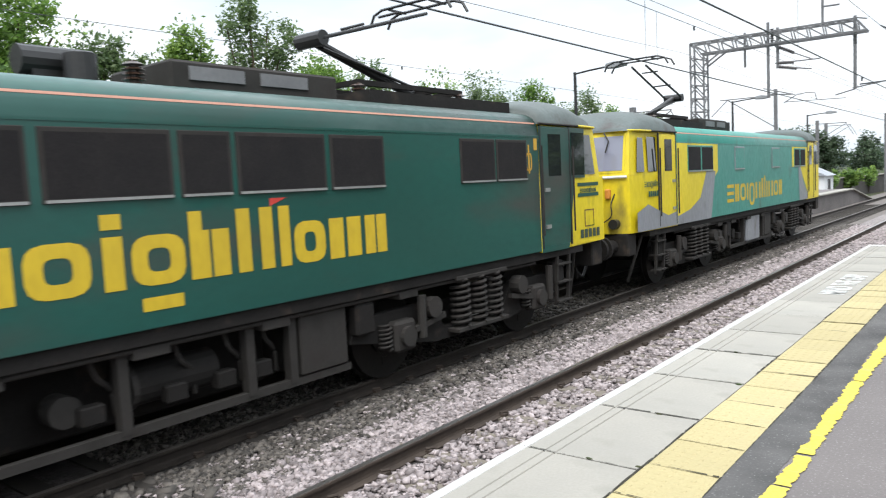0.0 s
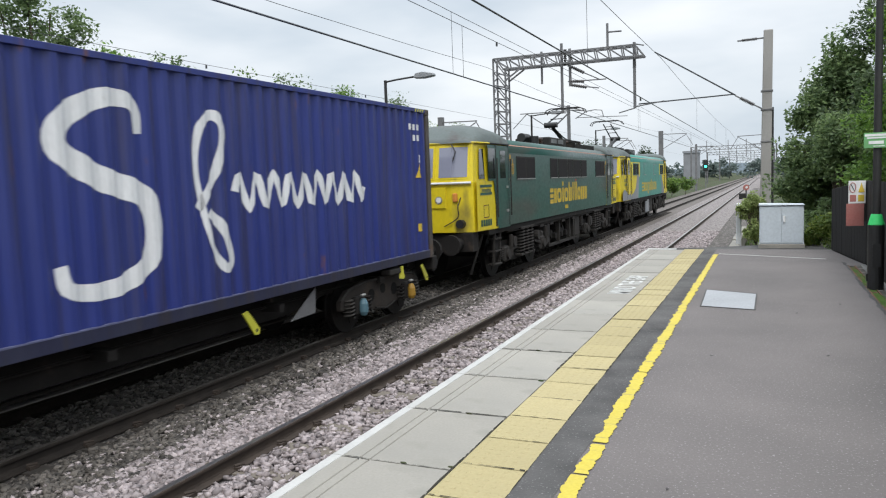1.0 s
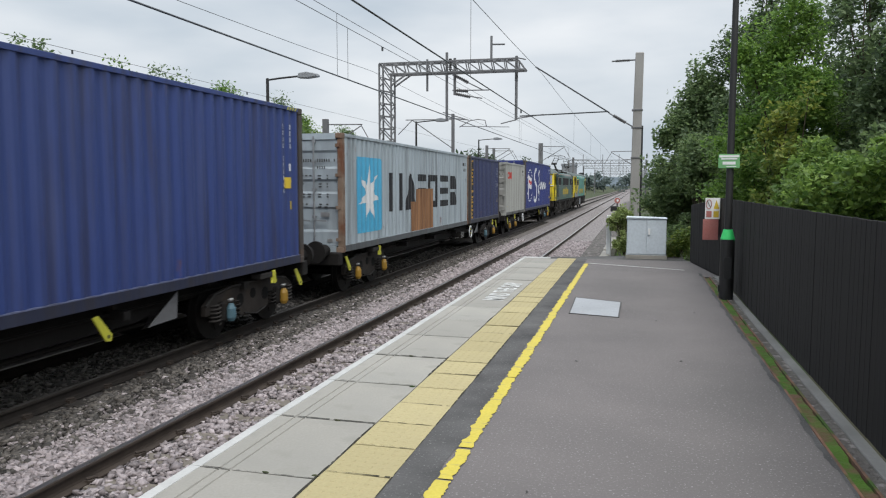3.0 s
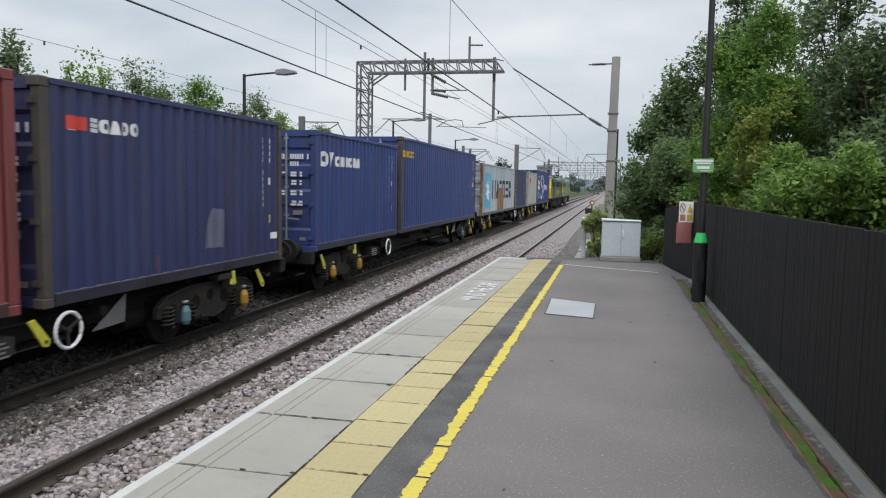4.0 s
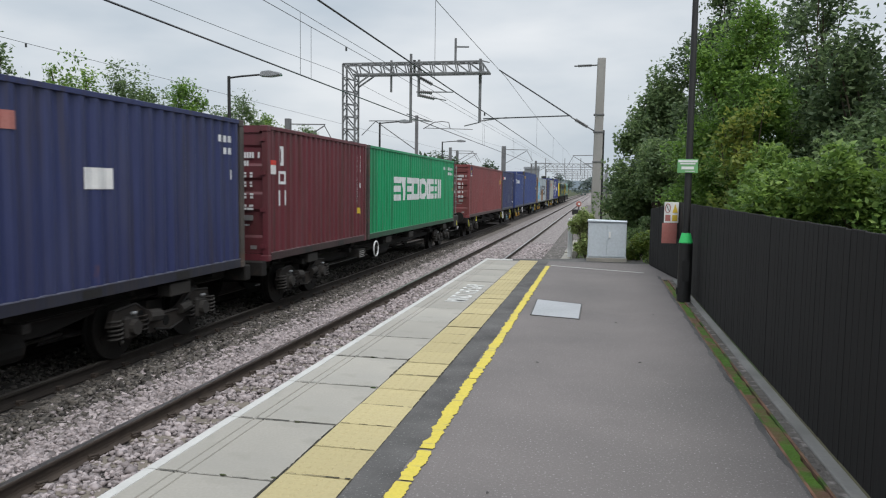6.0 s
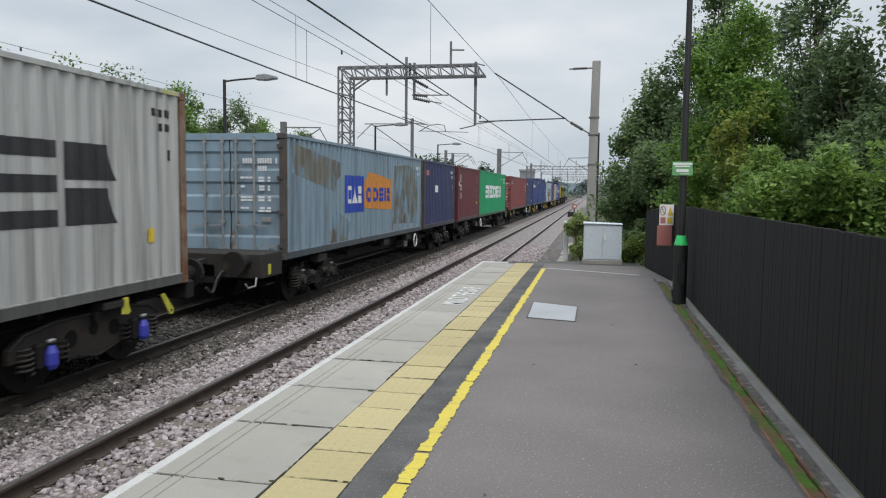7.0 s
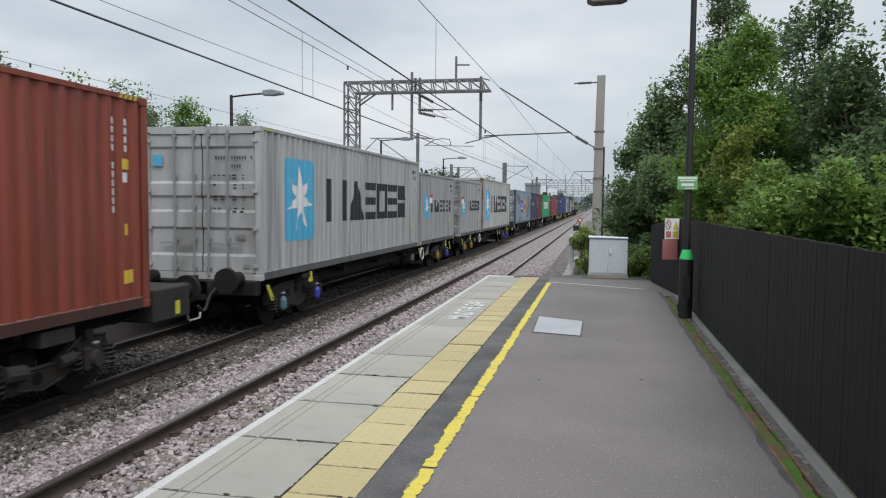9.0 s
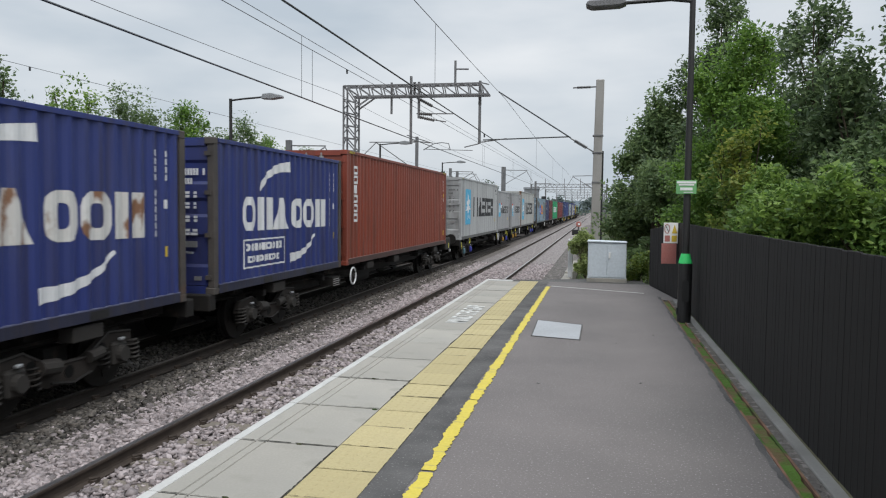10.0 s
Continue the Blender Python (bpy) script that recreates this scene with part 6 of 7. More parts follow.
        # cab side windows and door
        for sx in (1, -1):
            for v0, v1, z0, z1 in ((7.78, 8.16, ZB + 0.05, ZG - 0.14), (7.2, 7.66, ZB + 0.05, ZG - 0.12)):
                hw = cab_section((v0 + v1) / 2)
                bm = B()
                for vv, zz in ((v0, z0), (v1, z0), (v1 - 0.12 if v1 > 8 else v1, z1), (v0, z1)):
                    bm.verts.new((sx * (W + 0.008 if scheme == "one" and v1 < 7.7 else hw - (0.035 * (zz - ZB) / 0.9) + 0.012), s * vv, zz))
                bm.verts.ensure_lookup_table()
                bm.faces.new(bm.verts[:])
                part("cab_window", bm, GLASS, cabf)
            d = part("cab_door", box(B(), min(sx * (W - 0.02), sx * (W + 0.004)), max(sx * (W - 0.02), sx * (W + 0.004)), min(s * 6.22, s * 7.1), max(s * 6.22, s * 7.1), Z0 + 0.06, ZG - 0.06),
                     GREEN_LOCO if scheme == "one" else YELLOW_LOCO, cabf, bevel=0.003)
            part("door_window", box(B(), min(sx * (W + 0.004), sx * (W + 0.009)), max(sx * (W + 0.004), sx * (W + 0.009)), min(s * 6.44, s * 6.84), max(s * 6.44, s * 6.84), ZB + 0.05, ZG - 0.16), GLASS, d)
            for v in (6.19, 7.13):
                part("door_seam", box(B(), min(sx * (W - 0.02), sx * (W + 0.007)), max(sx * (W - 0.02), sx * (W + 0.007)), min(s * v, s * (v + 0.035)), max(s * v, s * (v + 0.035)), Z0 + 0.03, ZG - 0.03), BLACK, cabf)
            for v in (6.17, 7.18):
                part("handrail", cyl(B(), (sx * (W + 0.05), s * v, Z0 + 0.25), (sx * (W + 0.05), s * v, ZG - 0.35), 0.016, 6), UNDER_GREY, cabf)
            for z in (Z0 + 0.35, ZB - 0.2):
                part("door_handle", box(B(), min(sx * (W + 0.006), sx * (W + 0.03)), max(sx * (W + 0.006), sx * (W + 0.03)), s * 6.36 - 0.07, s * 6.36 + 0.07, z, z + 0.06), ALU, d)
        # front fittings
        part("front_rail", sweep(B(), [(-1.2, s * 8.47, ZB - 0.03), (-0.75, s * 8.61, ZB - 0.03), (0, s * 8.635, ZB - 0.03), (0.75, s * 8.61, ZB - 0.03), (1.2, s * 8.47, ZB - 0.03)], 0.028, 8), WHITE_TEXT, cabf)
        for x0 in (-0.45, 0.45):
            lamp = part("marker_light", cyl(B(), (x0, s * 8.52, 2.05), (x0, s * 8.62, 2.05), 0.09, 14), ALU, cabf)
            part("lens", cyl(B(), (x0, s * 8.62, 2.05), (x0, s * 8.63, 2.05), 0.065, 12), SIGN_WHITE, lamp)
        part("headlight", box(B(), -0.12, 0.12, min(s * 8.5, s * 8.7), max(s * 8.5, s * 8.7), 1.5, 1.75), YELLOW_LOCO, cabf, bevel=0.015)
        part("code_panel", box(B(), -0.62, 0.62, min(s * 8.5, s * 8.615), max(s * 8.5, s * 8.615), 1.86, 2.34), YELLOW_LOCO, cabf, bevel=0.012)
        for k in range(5):
            part("number_bar", box(B(), -0.7 + 0.11 * k, -0.62 + 0.11 * k, min(s * 8.56, s * 8.606), max(s * 8.56, s * 8.606), 1.68, 1.8), GREEN_LOCO, cabf)
        for x0 in (-0.95, 0.95):
            part("jumper_socket", cyl(B(), (x0, s * 8.4, 1.5), (x0, s * 8.62, 1.5), 0.1, 12), YELLOW_LOCO if abs(x0) > 1 else BLACK, cabf)
            part("jumper_cable", sweep(B(), smooth3([(x0, s * 8.5, 2.1), (x0 * 0.96, s * 8.6, 1.9), (x0 * 0.95, s * 8.6, 1.65), (x0 * 0.6, s * 8.62, 1.45)]), 0.014, 5), BLACK, cabf)
            part("orange_socket", box(B(), x0 * 0.88 - 0.05, x0 * 0.88 + 0.05, min(s * 8.45, s * 8.62), max(s * 8.45, s * 8.62), 2.0, 2.2), ORANGE, cabf, bevel=0.02)
        part("buffer_beam", box(B(), -1.2, 1.2, min(s * 8.1, s * 8.5), max(s * 8.1, s * 8.5), 0.85, 1.3), UNDER, c, bevel=0.02)
        buffers(c, s * 8.5, s)
        # steps below the cab
        for sx in (1, -1):
            bm = B()
            for q in (6.75, 7.15):
                bar(bm, (sx * 1.2, s * q, 0.35), (sx * 1.25, s * q, 1.28), 0.05)
            for z in (0.4, 0.72, 1.02):
                box(bm, min(sx * 1.08, sx * 1.28), max(sx * 1.08, sx * 1.28), min(s * 6.72, s * 7.18), max(s * 6.72, s * 7.18), z, z + 0.03)
            part("cab_steps", bm, UNDER_GREY, c)
            part("sand_pipe", sweep(B(), [(sx * 1.1, s * 7.6, 1.2), (sx * 1.0, s * 7.7, 0.8), (sx * 0.85, s * 7.8, 0.25)], 0.035, 6), UNDER_GREY, c)
    # side grilles, each in a light frame
    grilles = ((-5.5, -4.78), (-4.7, -3.92), (-2.24, -1.48), (-1.31, -0.25), (-0.1, 0.38), (0.52, 1.6), (1.75, 2.54), (4.13, 4.88), (5.0, 5.74)) if scheme == "one" else \
        ((-5.45, -4.66), (-4.56, -3.8), (-2.0, -1.25), (1.6, 2.4), (4.3, 5.0), (5.1, 5.8))
    for i, (a, b) in enumerate(grilles):
        blank = scheme == "two" and i in (2, 3)
        g = part("grille_frame", box(B(), W - 0.02, W + 0.014, a - 0.04, b + 0.04, 2.46, 3.07), GREY_SWOOSH if blank else (UNDER_GREY if scheme == "one" else side_paint), body, bevel=0.006)
        part("grille", box(B(), W, W + 0.018, a, b, 2.5, 3.03), TEAL_LOCO if blank else MESH_VENT, g)
        part("grille_sill", box(B(), W, W + 0.03, a - 0.02, b + 0.02, 2.465, 2.49), ALU, g)
    # yellow warning panel, swoosh and lettering blocks on the near side
    if scheme == "one":
        for s in (1, -1):
            pts = [(s * 8.4, Z0), (s * 7.05, Z0), (s * 7.34, ZB), (s * 8.4, ZB)]
            decal("yellow_panel", [pts], YELLOW_LOCO, c, W, "yellow warning panel", False, -0.022)
            decal("green_corner", [[(s * 6.16, ZB), (s * 7.68, ZB), (s * 7.68, ZG - 0.04), (s * 6.16, ZG - 0.04)]], GREEN_LOCO, c, W, "", False, 0.001)
            decal("green_corner", [[(s * 6.16, Z0 - 0.03), (s * 7.05, Z0 - 0.03), (s * 7.3, ZB), (s * 6.16, ZB)]], GREEN_LOCO, c, W, "", False, 0.001)
            decal("name_plate", [rect(min(s * 7.42, s * 8.2), max(s * 7.42, s * 8.2), 2.13, 2.19)], GREEN_LOCO, c, W, "", False, -0.012)
            decal("name_plate", [rect(min(s * 7.42, s * 8.2), max(s * 7.42, s * 8.2), 2.31, 2.37)], GREEN_LOCO, c, W, "", False, -0.012)
            shape_row(c, W, "sooionlion", even(min(s * 7.5, s * 8.1), max(s * 7.5, s * 8.1), (1, 1, 1, 0.4, 1, 1, 0.4, 0.4, 1, 1), 0.2), 2.2, 2.27, 0.02, GREEN_LOCO, "", False, -0.011)
            for a, b in even(min(s * 7.48, s * 8.2), max(s * 7.48, s * 8.2), (1,) * 5, 0.3):
                decal("number_mark", [rect(a, b, Z0 + 0.09, Z0 + 0.24)], GREEN_LOCO, c, W, "", False, -0.012)
            decal("data_plate", plain_shape("f", min(s * 7.65, s * 8.0), max(s * 7.65, s * 8.0), 1.6, 1.9, 0.025), BRICK_RED, c, W, "", False, -0.012)
            decal("badge", plain_shape("o", s * 5.85 - 0.09, s * 5.85 + 0.09, 2.6, 2.88, 0.03) + [rect(s * 5.85 - 0.02, s * 5.85 + 0.02, 2.56, 3.0)], GOLD, c, W, "", False, 0.004)
            decal("badge_panel", [rect(s * 6.05 - 0.05, s * 6.05 + 0.05, 2.92, 3.1)], GOLD, c, W, "", False, 0.004)
        low = ((-1.9, -1.62), (-1.55, -1.02), (-0.67, -0.15), (-0.08, 0.33), (1.13, 1.57), (1.63, 2.12), (2.19, 2.55))
        shape_row(c, W, "noononn", low, 1.7, 2.15, 0.15, YELLOW_TEXT, "bold yellow lettering", False)
        shape_row(c, W, "silll", ((-2.36, -1.98), (-0.92, -0.74), (0.42, 0.58), (0.7, 0.86), (0.94, 1.08)), 1.7, 2.16, 0.15, YELLOW_TEXT, "bold yellow lettering", False, 0.006)
        for p in (rect(-0.1, 0.04, 1.7, 2.33), rect(-0.92, -0.74, 2.22, 2.35), rect(-0.6, -0.2, 1.48, 1.6)):
            decal("letter_shape", [p], YELLOW_TEXT, c, W, "bold yellow lettering", False, 0.006)
        decal("lettering_accent", [[(0.84, 2.33), (1.06, 2.41), (0.84, 2.41)]], RED_TEXT, c, W, "", False, 0.006)
    else:
        decal("yellow_panel", [[(-6.14, Z0), (-5.0, Z0), (-4.4, 1.9), (-3.4, ZB), (-3.4, 3.11), (-6.14, 3.11)]], YELLOW_LOCO, c, W, "", False)
        decal("grey_swoosh", [[(-6.14, Z0), (-3.95, Z0), (-3.6, ZB), (-4.25, ZB), (-4.7, 1.85), (-5.35, 1.62), (-6.14, 1.5)]], GREY_SWOOSH, c, W, "grey swoosh", False, 0.008)
        decal("yellow_panel", [[(6.14, Z0 + 0.25), (5.2, 2.35), (4.85, ZB), (4.0, ZB), (4.0, 3.11), (6.14, 3.11)]], YELLOW_LOCO, c, W, "", False)
        decal("grey_swoosh", [[(6.14, Z0), (5.0, Z0), (4.85, ZB), (5.15, ZB), (5.6, 1.9), (6.14, 1.55)]], GREY_SWOOSH, c, W, "grey swoosh", False, 0.008)
        pts = [(-8.3, Z0), (-6.16, Z0), (-6.16, 1.62), (-6.7, 1.56), (-7.3, 1.72), (-7.75, 1.85), (-8.3, 1.7)]
        decal("grey_swoosh", [pts], GREY_SWOOSH, c, W, "", False, 0.006)
        shape_row(c, W, "snoidntlinon", even(-2.7, 2.7, (1.1, 0.7, 1, 0.25, 1, 1, 0.35, 0.25, 0.25, 1, 1, 0.7), 0.2), 1.62, 2.08, 0.11, YELLOW_TEXT, "slim yellow lettering", False)
        shape_row(c, W, "snoidntlion", even(-7.9, -7.05, (1, 0.7, 1, 0.3, 1, 1, 0.4, 0.3, 0.3, 1, 1), 0.2), 2.2, 2.31, 0.022, GREEN_LOCO, "", False, -0.004)
        for a, b in even(-7.7, -7.2, (1,) * 5, 0.2):
            decal("number_mark", [rect(a, b, 2.0, 2.11)], GREEN_LOCO, c, W, "", False, -0.004)
    # bogies with flexicoil springs
    for s in (-1, 1):
        y = s * 4.55
        b = part("bogie", box(B(), -0.9, 0.9, y - 0.9, y + 0.9, 0.55, 0.85), UNDER, c, "grimy two-axle bogie")
        for sx in (1, -1):
            prism_pts = [(y - 2.5, 0.62), (y - 2.4, 0.9), (y - 1.0, 0.92), (y - 0.7, 0.5), (y + 0.7, 0.5), (y + 1.0, 0.92), (y + 2.4, 0.9), (y + 2.5, 0.62), (y + 0.9, 0.35), (y - 0.9, 0.35)]
            part("side_frame", prism(B(), prism_pts, "x", sx * 0.98, sx * 1.1), UNDER, b, bevel=0.01)
            part("spring_tray", box(B(), min(sx * 1.0, sx * 1.3), max(sx * 1.0, sx * 1.3), y - 0.62, y + 0.62, 0.42, 0.48), UNDER_GREY, b, bevel=0.01)
            part("spring_seat", box(B(), min(sx * 1.0, sx * 1.3), max(sx * 1.0, sx * 1.3), y - 0.62, y + 0.62, 1.14, 1.2), UNDER_GREY, b, bevel=0.01)
            for q in (-0.4, 0.0, 0.4):
                pts = [(sx * 1.17 + 0.13 * math.cos(a), y + q + 0.13 * math.sin(a), 0.48 + 0.66 * a / (16 * math.pi)) for a in [i * math.pi / 5 for i in range(81)]]
                part("coil_spring", sweep(B(), pts, 0.026, 6), UNDER_GREY, b)
            for k in (-1.63, 1.63):
                part("axlebox", box(B(), min(sx * 1.02, sx * 1.24), max(sx * 1.02, sx * 1.24), y + k - 0.2, y + k + 0.2, 0.38, 0.78), UNDER_GREY, b, bevel=0.04)
                part("axle_cap", cyl(B(), (sx * 1.22, y + k, 0.58), (sx * 1.3, y + k, 0.58), 0.13, 14), UNDER_GREY, b)
                part("link", bar(B(), (sx * 1.2, y + k * 0.5, 0.72), (sx * 1.2, y + k * 0.88, 0.62), 0.07), UNDER_GREY, b)
                part("damper", cyl(B(), (sx * 1.22, y + k + 0.33, 0.5), (sx * 1.22, y + k + 0.33, 1.05), 0.06, 10), UNDER_GREY, b)
                part("brake_cylinder", cyl(B(), (sx * 1.1, y + k * 0.66, 0.86), (sx * 1.28, y + k * 0.66, 0.86), 0.14, 12), UNDER_GREY, b)
                pts = [(sx * 1.14 + 0.08 * math.cos(a), y + k - 0.3 + 0.08 * math.sin(a), 0.45 + 0.32 * a / (12 * math.pi)) for a in [i * math.pi / 4 for i in range(49)]]
                part("coil_spring", sweep(B(), pts, 0.018, 5), UNDER_GREY, b)
                part("sandbox", box(B(), min(sx * 1.05, sx * 1.22), max(sx * 1.05, sx * 1.22), y + k * 1.42 - 0.16, y + k * 1.42 + 0.16, 0.72, 1.1), UNDER, b, bevel=0.03)
        for k in (-1.63, 1.63):
            wheelset(c, y + k, 0.578)
    # equipment slung between the bogies
    part("underframe_rail", box(B(), 1.08, 1.16, -2.0, 2.0, 0.36, 0.44), UNDER_GREY, c)
    for v in (-2.0, -0.75, 0.6, 1.15):
        part("hanger", box(B(), 1.06, 1.17, v - 0.05, v + 0.05, 0.4, 1.2), UNDER_GREY, c)
    part("battery_box", box(B(), 0.3, 1.18, 1.25, 1.95, 0.45, 1.12), UNDER_GREY, c, bevel=0.02)
    part("equipment_case", box(B(), 0.3, 1.2, -2.6, -2.1, 0.5, 1.1) if scheme == "one" else box(B(), 0.3, 1.22, -0.6, 0.6, 0.42, 1.15), UNDER_GREY if scheme == "one" else GREY_SWOOSH, c, bevel=0.04)
    part("air_reservoir", cyl(B(), (0.85, -0.55, 0.75), (0.85, 0.3, 0.75), 0.2, 18), UNDER, c, smooth=False)
    part("compressor", cyl(B(), (0.8, -1.2, 0.7), (1.02, -1.2, 0.7), 0.14, 16), UNDER_GREY, c)
    part("motor_flange", cyl(B(), (0.85, -0.62, 0.75), (0.85, -0.56, 0.75), 0.23, 16), UNDER_GREY, c)
    part("sand_hopper", box(B(), 0.85, 1.2, -3.0, -2.7, 0.45, 0.95), UNDER_GREY, c, bevel=0.06)
    for q in (-1.0, -0.2, 0.35, 0.8):
        part("conduit", sweep(B(), smooth3([(1.05, q, 1.18), (1.08, q + 0.05, 0.95), (1.02, q + 0.2, 0.8), (0.98, q + 0.25, 0.55)]), 0.025, 5), UNDER_GREY, c)
        part("junction_box", box(B(), 0.98, 1.12, q - 0.12, q + 0.1, 0.55, 0.72), UNDER, c, bevel=0.015)
    part("transformer_tank", box(B(), -1.1, 0.6, -1.9, 1.2, 0.35, 1.2), UNDER, c, bevel=0.03)
    for v in (-1.9, -0.5, 0.9, 3.0, -3.0):
        part("pipe_box", box(B(), 1.02, 1.24, v - 0.18, v + 0.18, 1.05, 1.16), UNDER_GREY, c, bevel=0.01)
    part("brake_pipe", cyl(B(), (1.2, -6.1, 1.14), (1.2, 6.1, 1.14), 0.03, 8), UNDER_GREY, c)
    # roof gear; panto = +1 stands towards the front with its knee backwards
    p = panto
    part("roof_well", box(B(), -0.85, 0.85, min(p * 2.9, p * 6.1), max(p * 2.9, p * 6.1), 3.5, 3.7), UNDER, c)
    bm = box(B(), -0.6, 0.6, min(p * 0.3, p * 2.6), max(p * 0.3, p * 2.6), 3.5, 3.86)
    part("resistor_housing", bm, UNDER_GREY, c, bevel=0.03)
    for q in (0.85, 1.75):
        part("housing_window", box(B(), 0.59, 0.62, p * q - 0.34, p * q + 0.34, 3.66, 3.8), OLD_GALV, c)
    part("breaker_stand", box(B(), -0.1, 0.1, min(p * -0.8, p * -0.3), max(p * -0.8, p * -0.3), 3.55, 3.75), BLACK, c)
    part("circuit_breaker", cyl(B(), (0, p * -0.9, 3.82), (0, p * -0.2, 3.82), 0.14, 14), BLACK, c)
    part("circuit_breaker_head", cyl(B(), (0.3, p * -0.45, 3.55), (0.3, p * -0.45, 3.86), 0.15, 16), BLACK, c)
    for q, x0 in ((0.05, 0.35), (3.1, 0.45), (3.1, -0.45), (5.3, 0.45), (5.3, -0.45), (2.75, 0.0)):
        bm = cyl(B(), (x0, p * q, 3.5), (x0, p * q, 3.84), 0.05, 10)
        for z in range(5):
            cyl(bm, (x0, p * q, 3.6 + 0.05 * z), (x0, p * q, 3.625 + 0.05 * z), 0.11, 12, 0.07)
        part("insulator", bm, surface("brown_insulator", (0.06, 0.035, 0.025), None, 0.3, 0, 2, 20, 0), c)
    pg = part("pantograph_base", B_frame(p), UNDER, c, "raised single-arm pantograph")
    knee, foot, head = Vector((0, p * 2.75, 4.42)), Vector((0, p * 4.75, 3.82)), Vector((0, p * 4.95, 5.2))
    part("lower_arm", cyl(B(), foot, knee, 0.065, 10), BLACK, pg)
    part("knee", cyl(B(), knee + Vector((-0.24, 0, 0)), knee + Vector((0.24, 0, 0)), 0.1, 12), BLACK, pg)
    for x0 in (-0.22, 0.22):
        part("upper_arm", cyl(B(), knee + Vector((x0, 0, 0)), head + Vector((x0 * 0.8, 0, -0.15)), 0.028, 8), BLACK, pg)
    part("thrust_rod", cyl(B(), foot + Vector((0.08, p * 0.35, 0.02)), knee + Vector((0.08, p * 0.12, -0.1)), 0.022, 6), BLACK, pg)
    part("cross_brace", cyl(B(), knee.lerp(head, 0.35) + Vector((-0.22, 0, 0)), knee.lerp(head, 0.35) + Vector((0.22, 0, 0)), 0.02, 6), BLACK, pg)
    part("cross_brace", cyl(B(), knee.lerp(head, 0.7) + Vector((-0.2, 0, 0)), knee.lerp(head, 0.7) + Vector((0.2, 0, 0)), 0.02, 6), BLACK, pg)
    for q in (-0.2, 0.2):
        hy = head.y + q
        part("collector_strip", sweep(B(), [(-0.8, hy, 5.0), (-0.72, hy, 5.14), (-0.55, hy, 5.2), (0.55, hy, 5.2), (0.72, hy, 5.14), (0.8, hy, 5.0)], 0.022, 6), BLACK, pg)
    for x0 in (-0.4, 0.4):
        part("head_link", bar(B(), (x0, head.y - 0.2, 5.18), (x0, head.y + 0.2, 5.18), 0.03), BLACK, pg)
    return c


def B_frame(p):
    bm = B()
    for x0 in (-0.45, 0.45):
        bar(bm, (x0, p * 3.05, 3.85), (x0, p * 5.35, 3.85), 0.07)
    for q in (3.1, 4.75, 5.3):
        bar(bm, (-0.45, p * q, 3.85), (0.45, p * q, 3.85), 0.07)
    return bm


locomotive("dark green electric locomotive with yellow cab ends and bold yellow lettering", 10.67, GREEN_LOCO, YELLOW_LOCO, GREEN_LOCO, "one", 1)
locomotive("teal and yellow electric locomotive with grey swooshes leading the train", 28.8, TEAL_LOCO, YELLOW_LOCO, TEAL_LOCO, "two", -1)

BLUE, NAVY, GREEN, BROWN = (0.016, 0.03, 0.185), (0.026, 0.035, 0.115), (0.001, 0.31, 0.12), (0.235, 0.047, 0.025)
LIGHT, STEELBLUE, MAROON, MID = (0.4, 0.46, 0.5), (0.22, 0.31, 0.38), (0.13, 0.022, 0.032), (0.03, 0.056, 0.205)
DARK_POST = surface("container_post", (0.085, 0.074, 0.066), (0.045, 0.04, 0.037), 0.7, 0.1, 3, 20, 0.2, 0.003, stain=(0.085, 0.05, 0.032), stain_at=(0.56, 0.72))
RUSTY_POST = surface("rusty_post", (0.26, 0.19, 0.14), (0.14, 0.09, 0.06), 0.75, 0, 3, 20, 0.2, 0.003, stain=RUST, stain_at=(0.45, 0.62))
def flourish():
    """A flowing painted stroke: a large double curve, a tall loop and a row of even waves."""
    curve = ribbon(smooth_line([(-7.35, 2.1), (-7.4, 2.4), (-7.75, 2.45), (-8.2, 2.25), (-8.35, 1.95), (-7.9, 1.65), (-7.35, 1.45), (-7.2, 1.15), (-7.3, 0.75), (-7.75, 0.52), (-8.3, 0.55), (-8.4, 0.8)]), lambda t: 0.12 + 0.14 * math.sin(math.pi * t))
    loop = ribbon(smooth_line([(-6.5, 1.26), (-6.15, 1.75), (-6.02, 2.2), (-6.18, 2.38), (-6.42, 2.2), (-6.5, 1.75), (-6.42, 1.2), (-6.3, 0.8), (-6.1, 0.52), (-5.98, 0.62), (-6.1, 1.0), (-6.35, 1.22)]), lambda t: 0.11 + 0.03 * math.sin(9 * t))
    waves = [ribbon([(a + (b - a) * k / 60, 1.45 + 0.23 * math.sin(k * 2 * math.pi * n / 60)) for k in range(61)], 0.11) for a, b, n in ((-5.85, -2.6, 9),)]
    return [curve, loop, *waves]


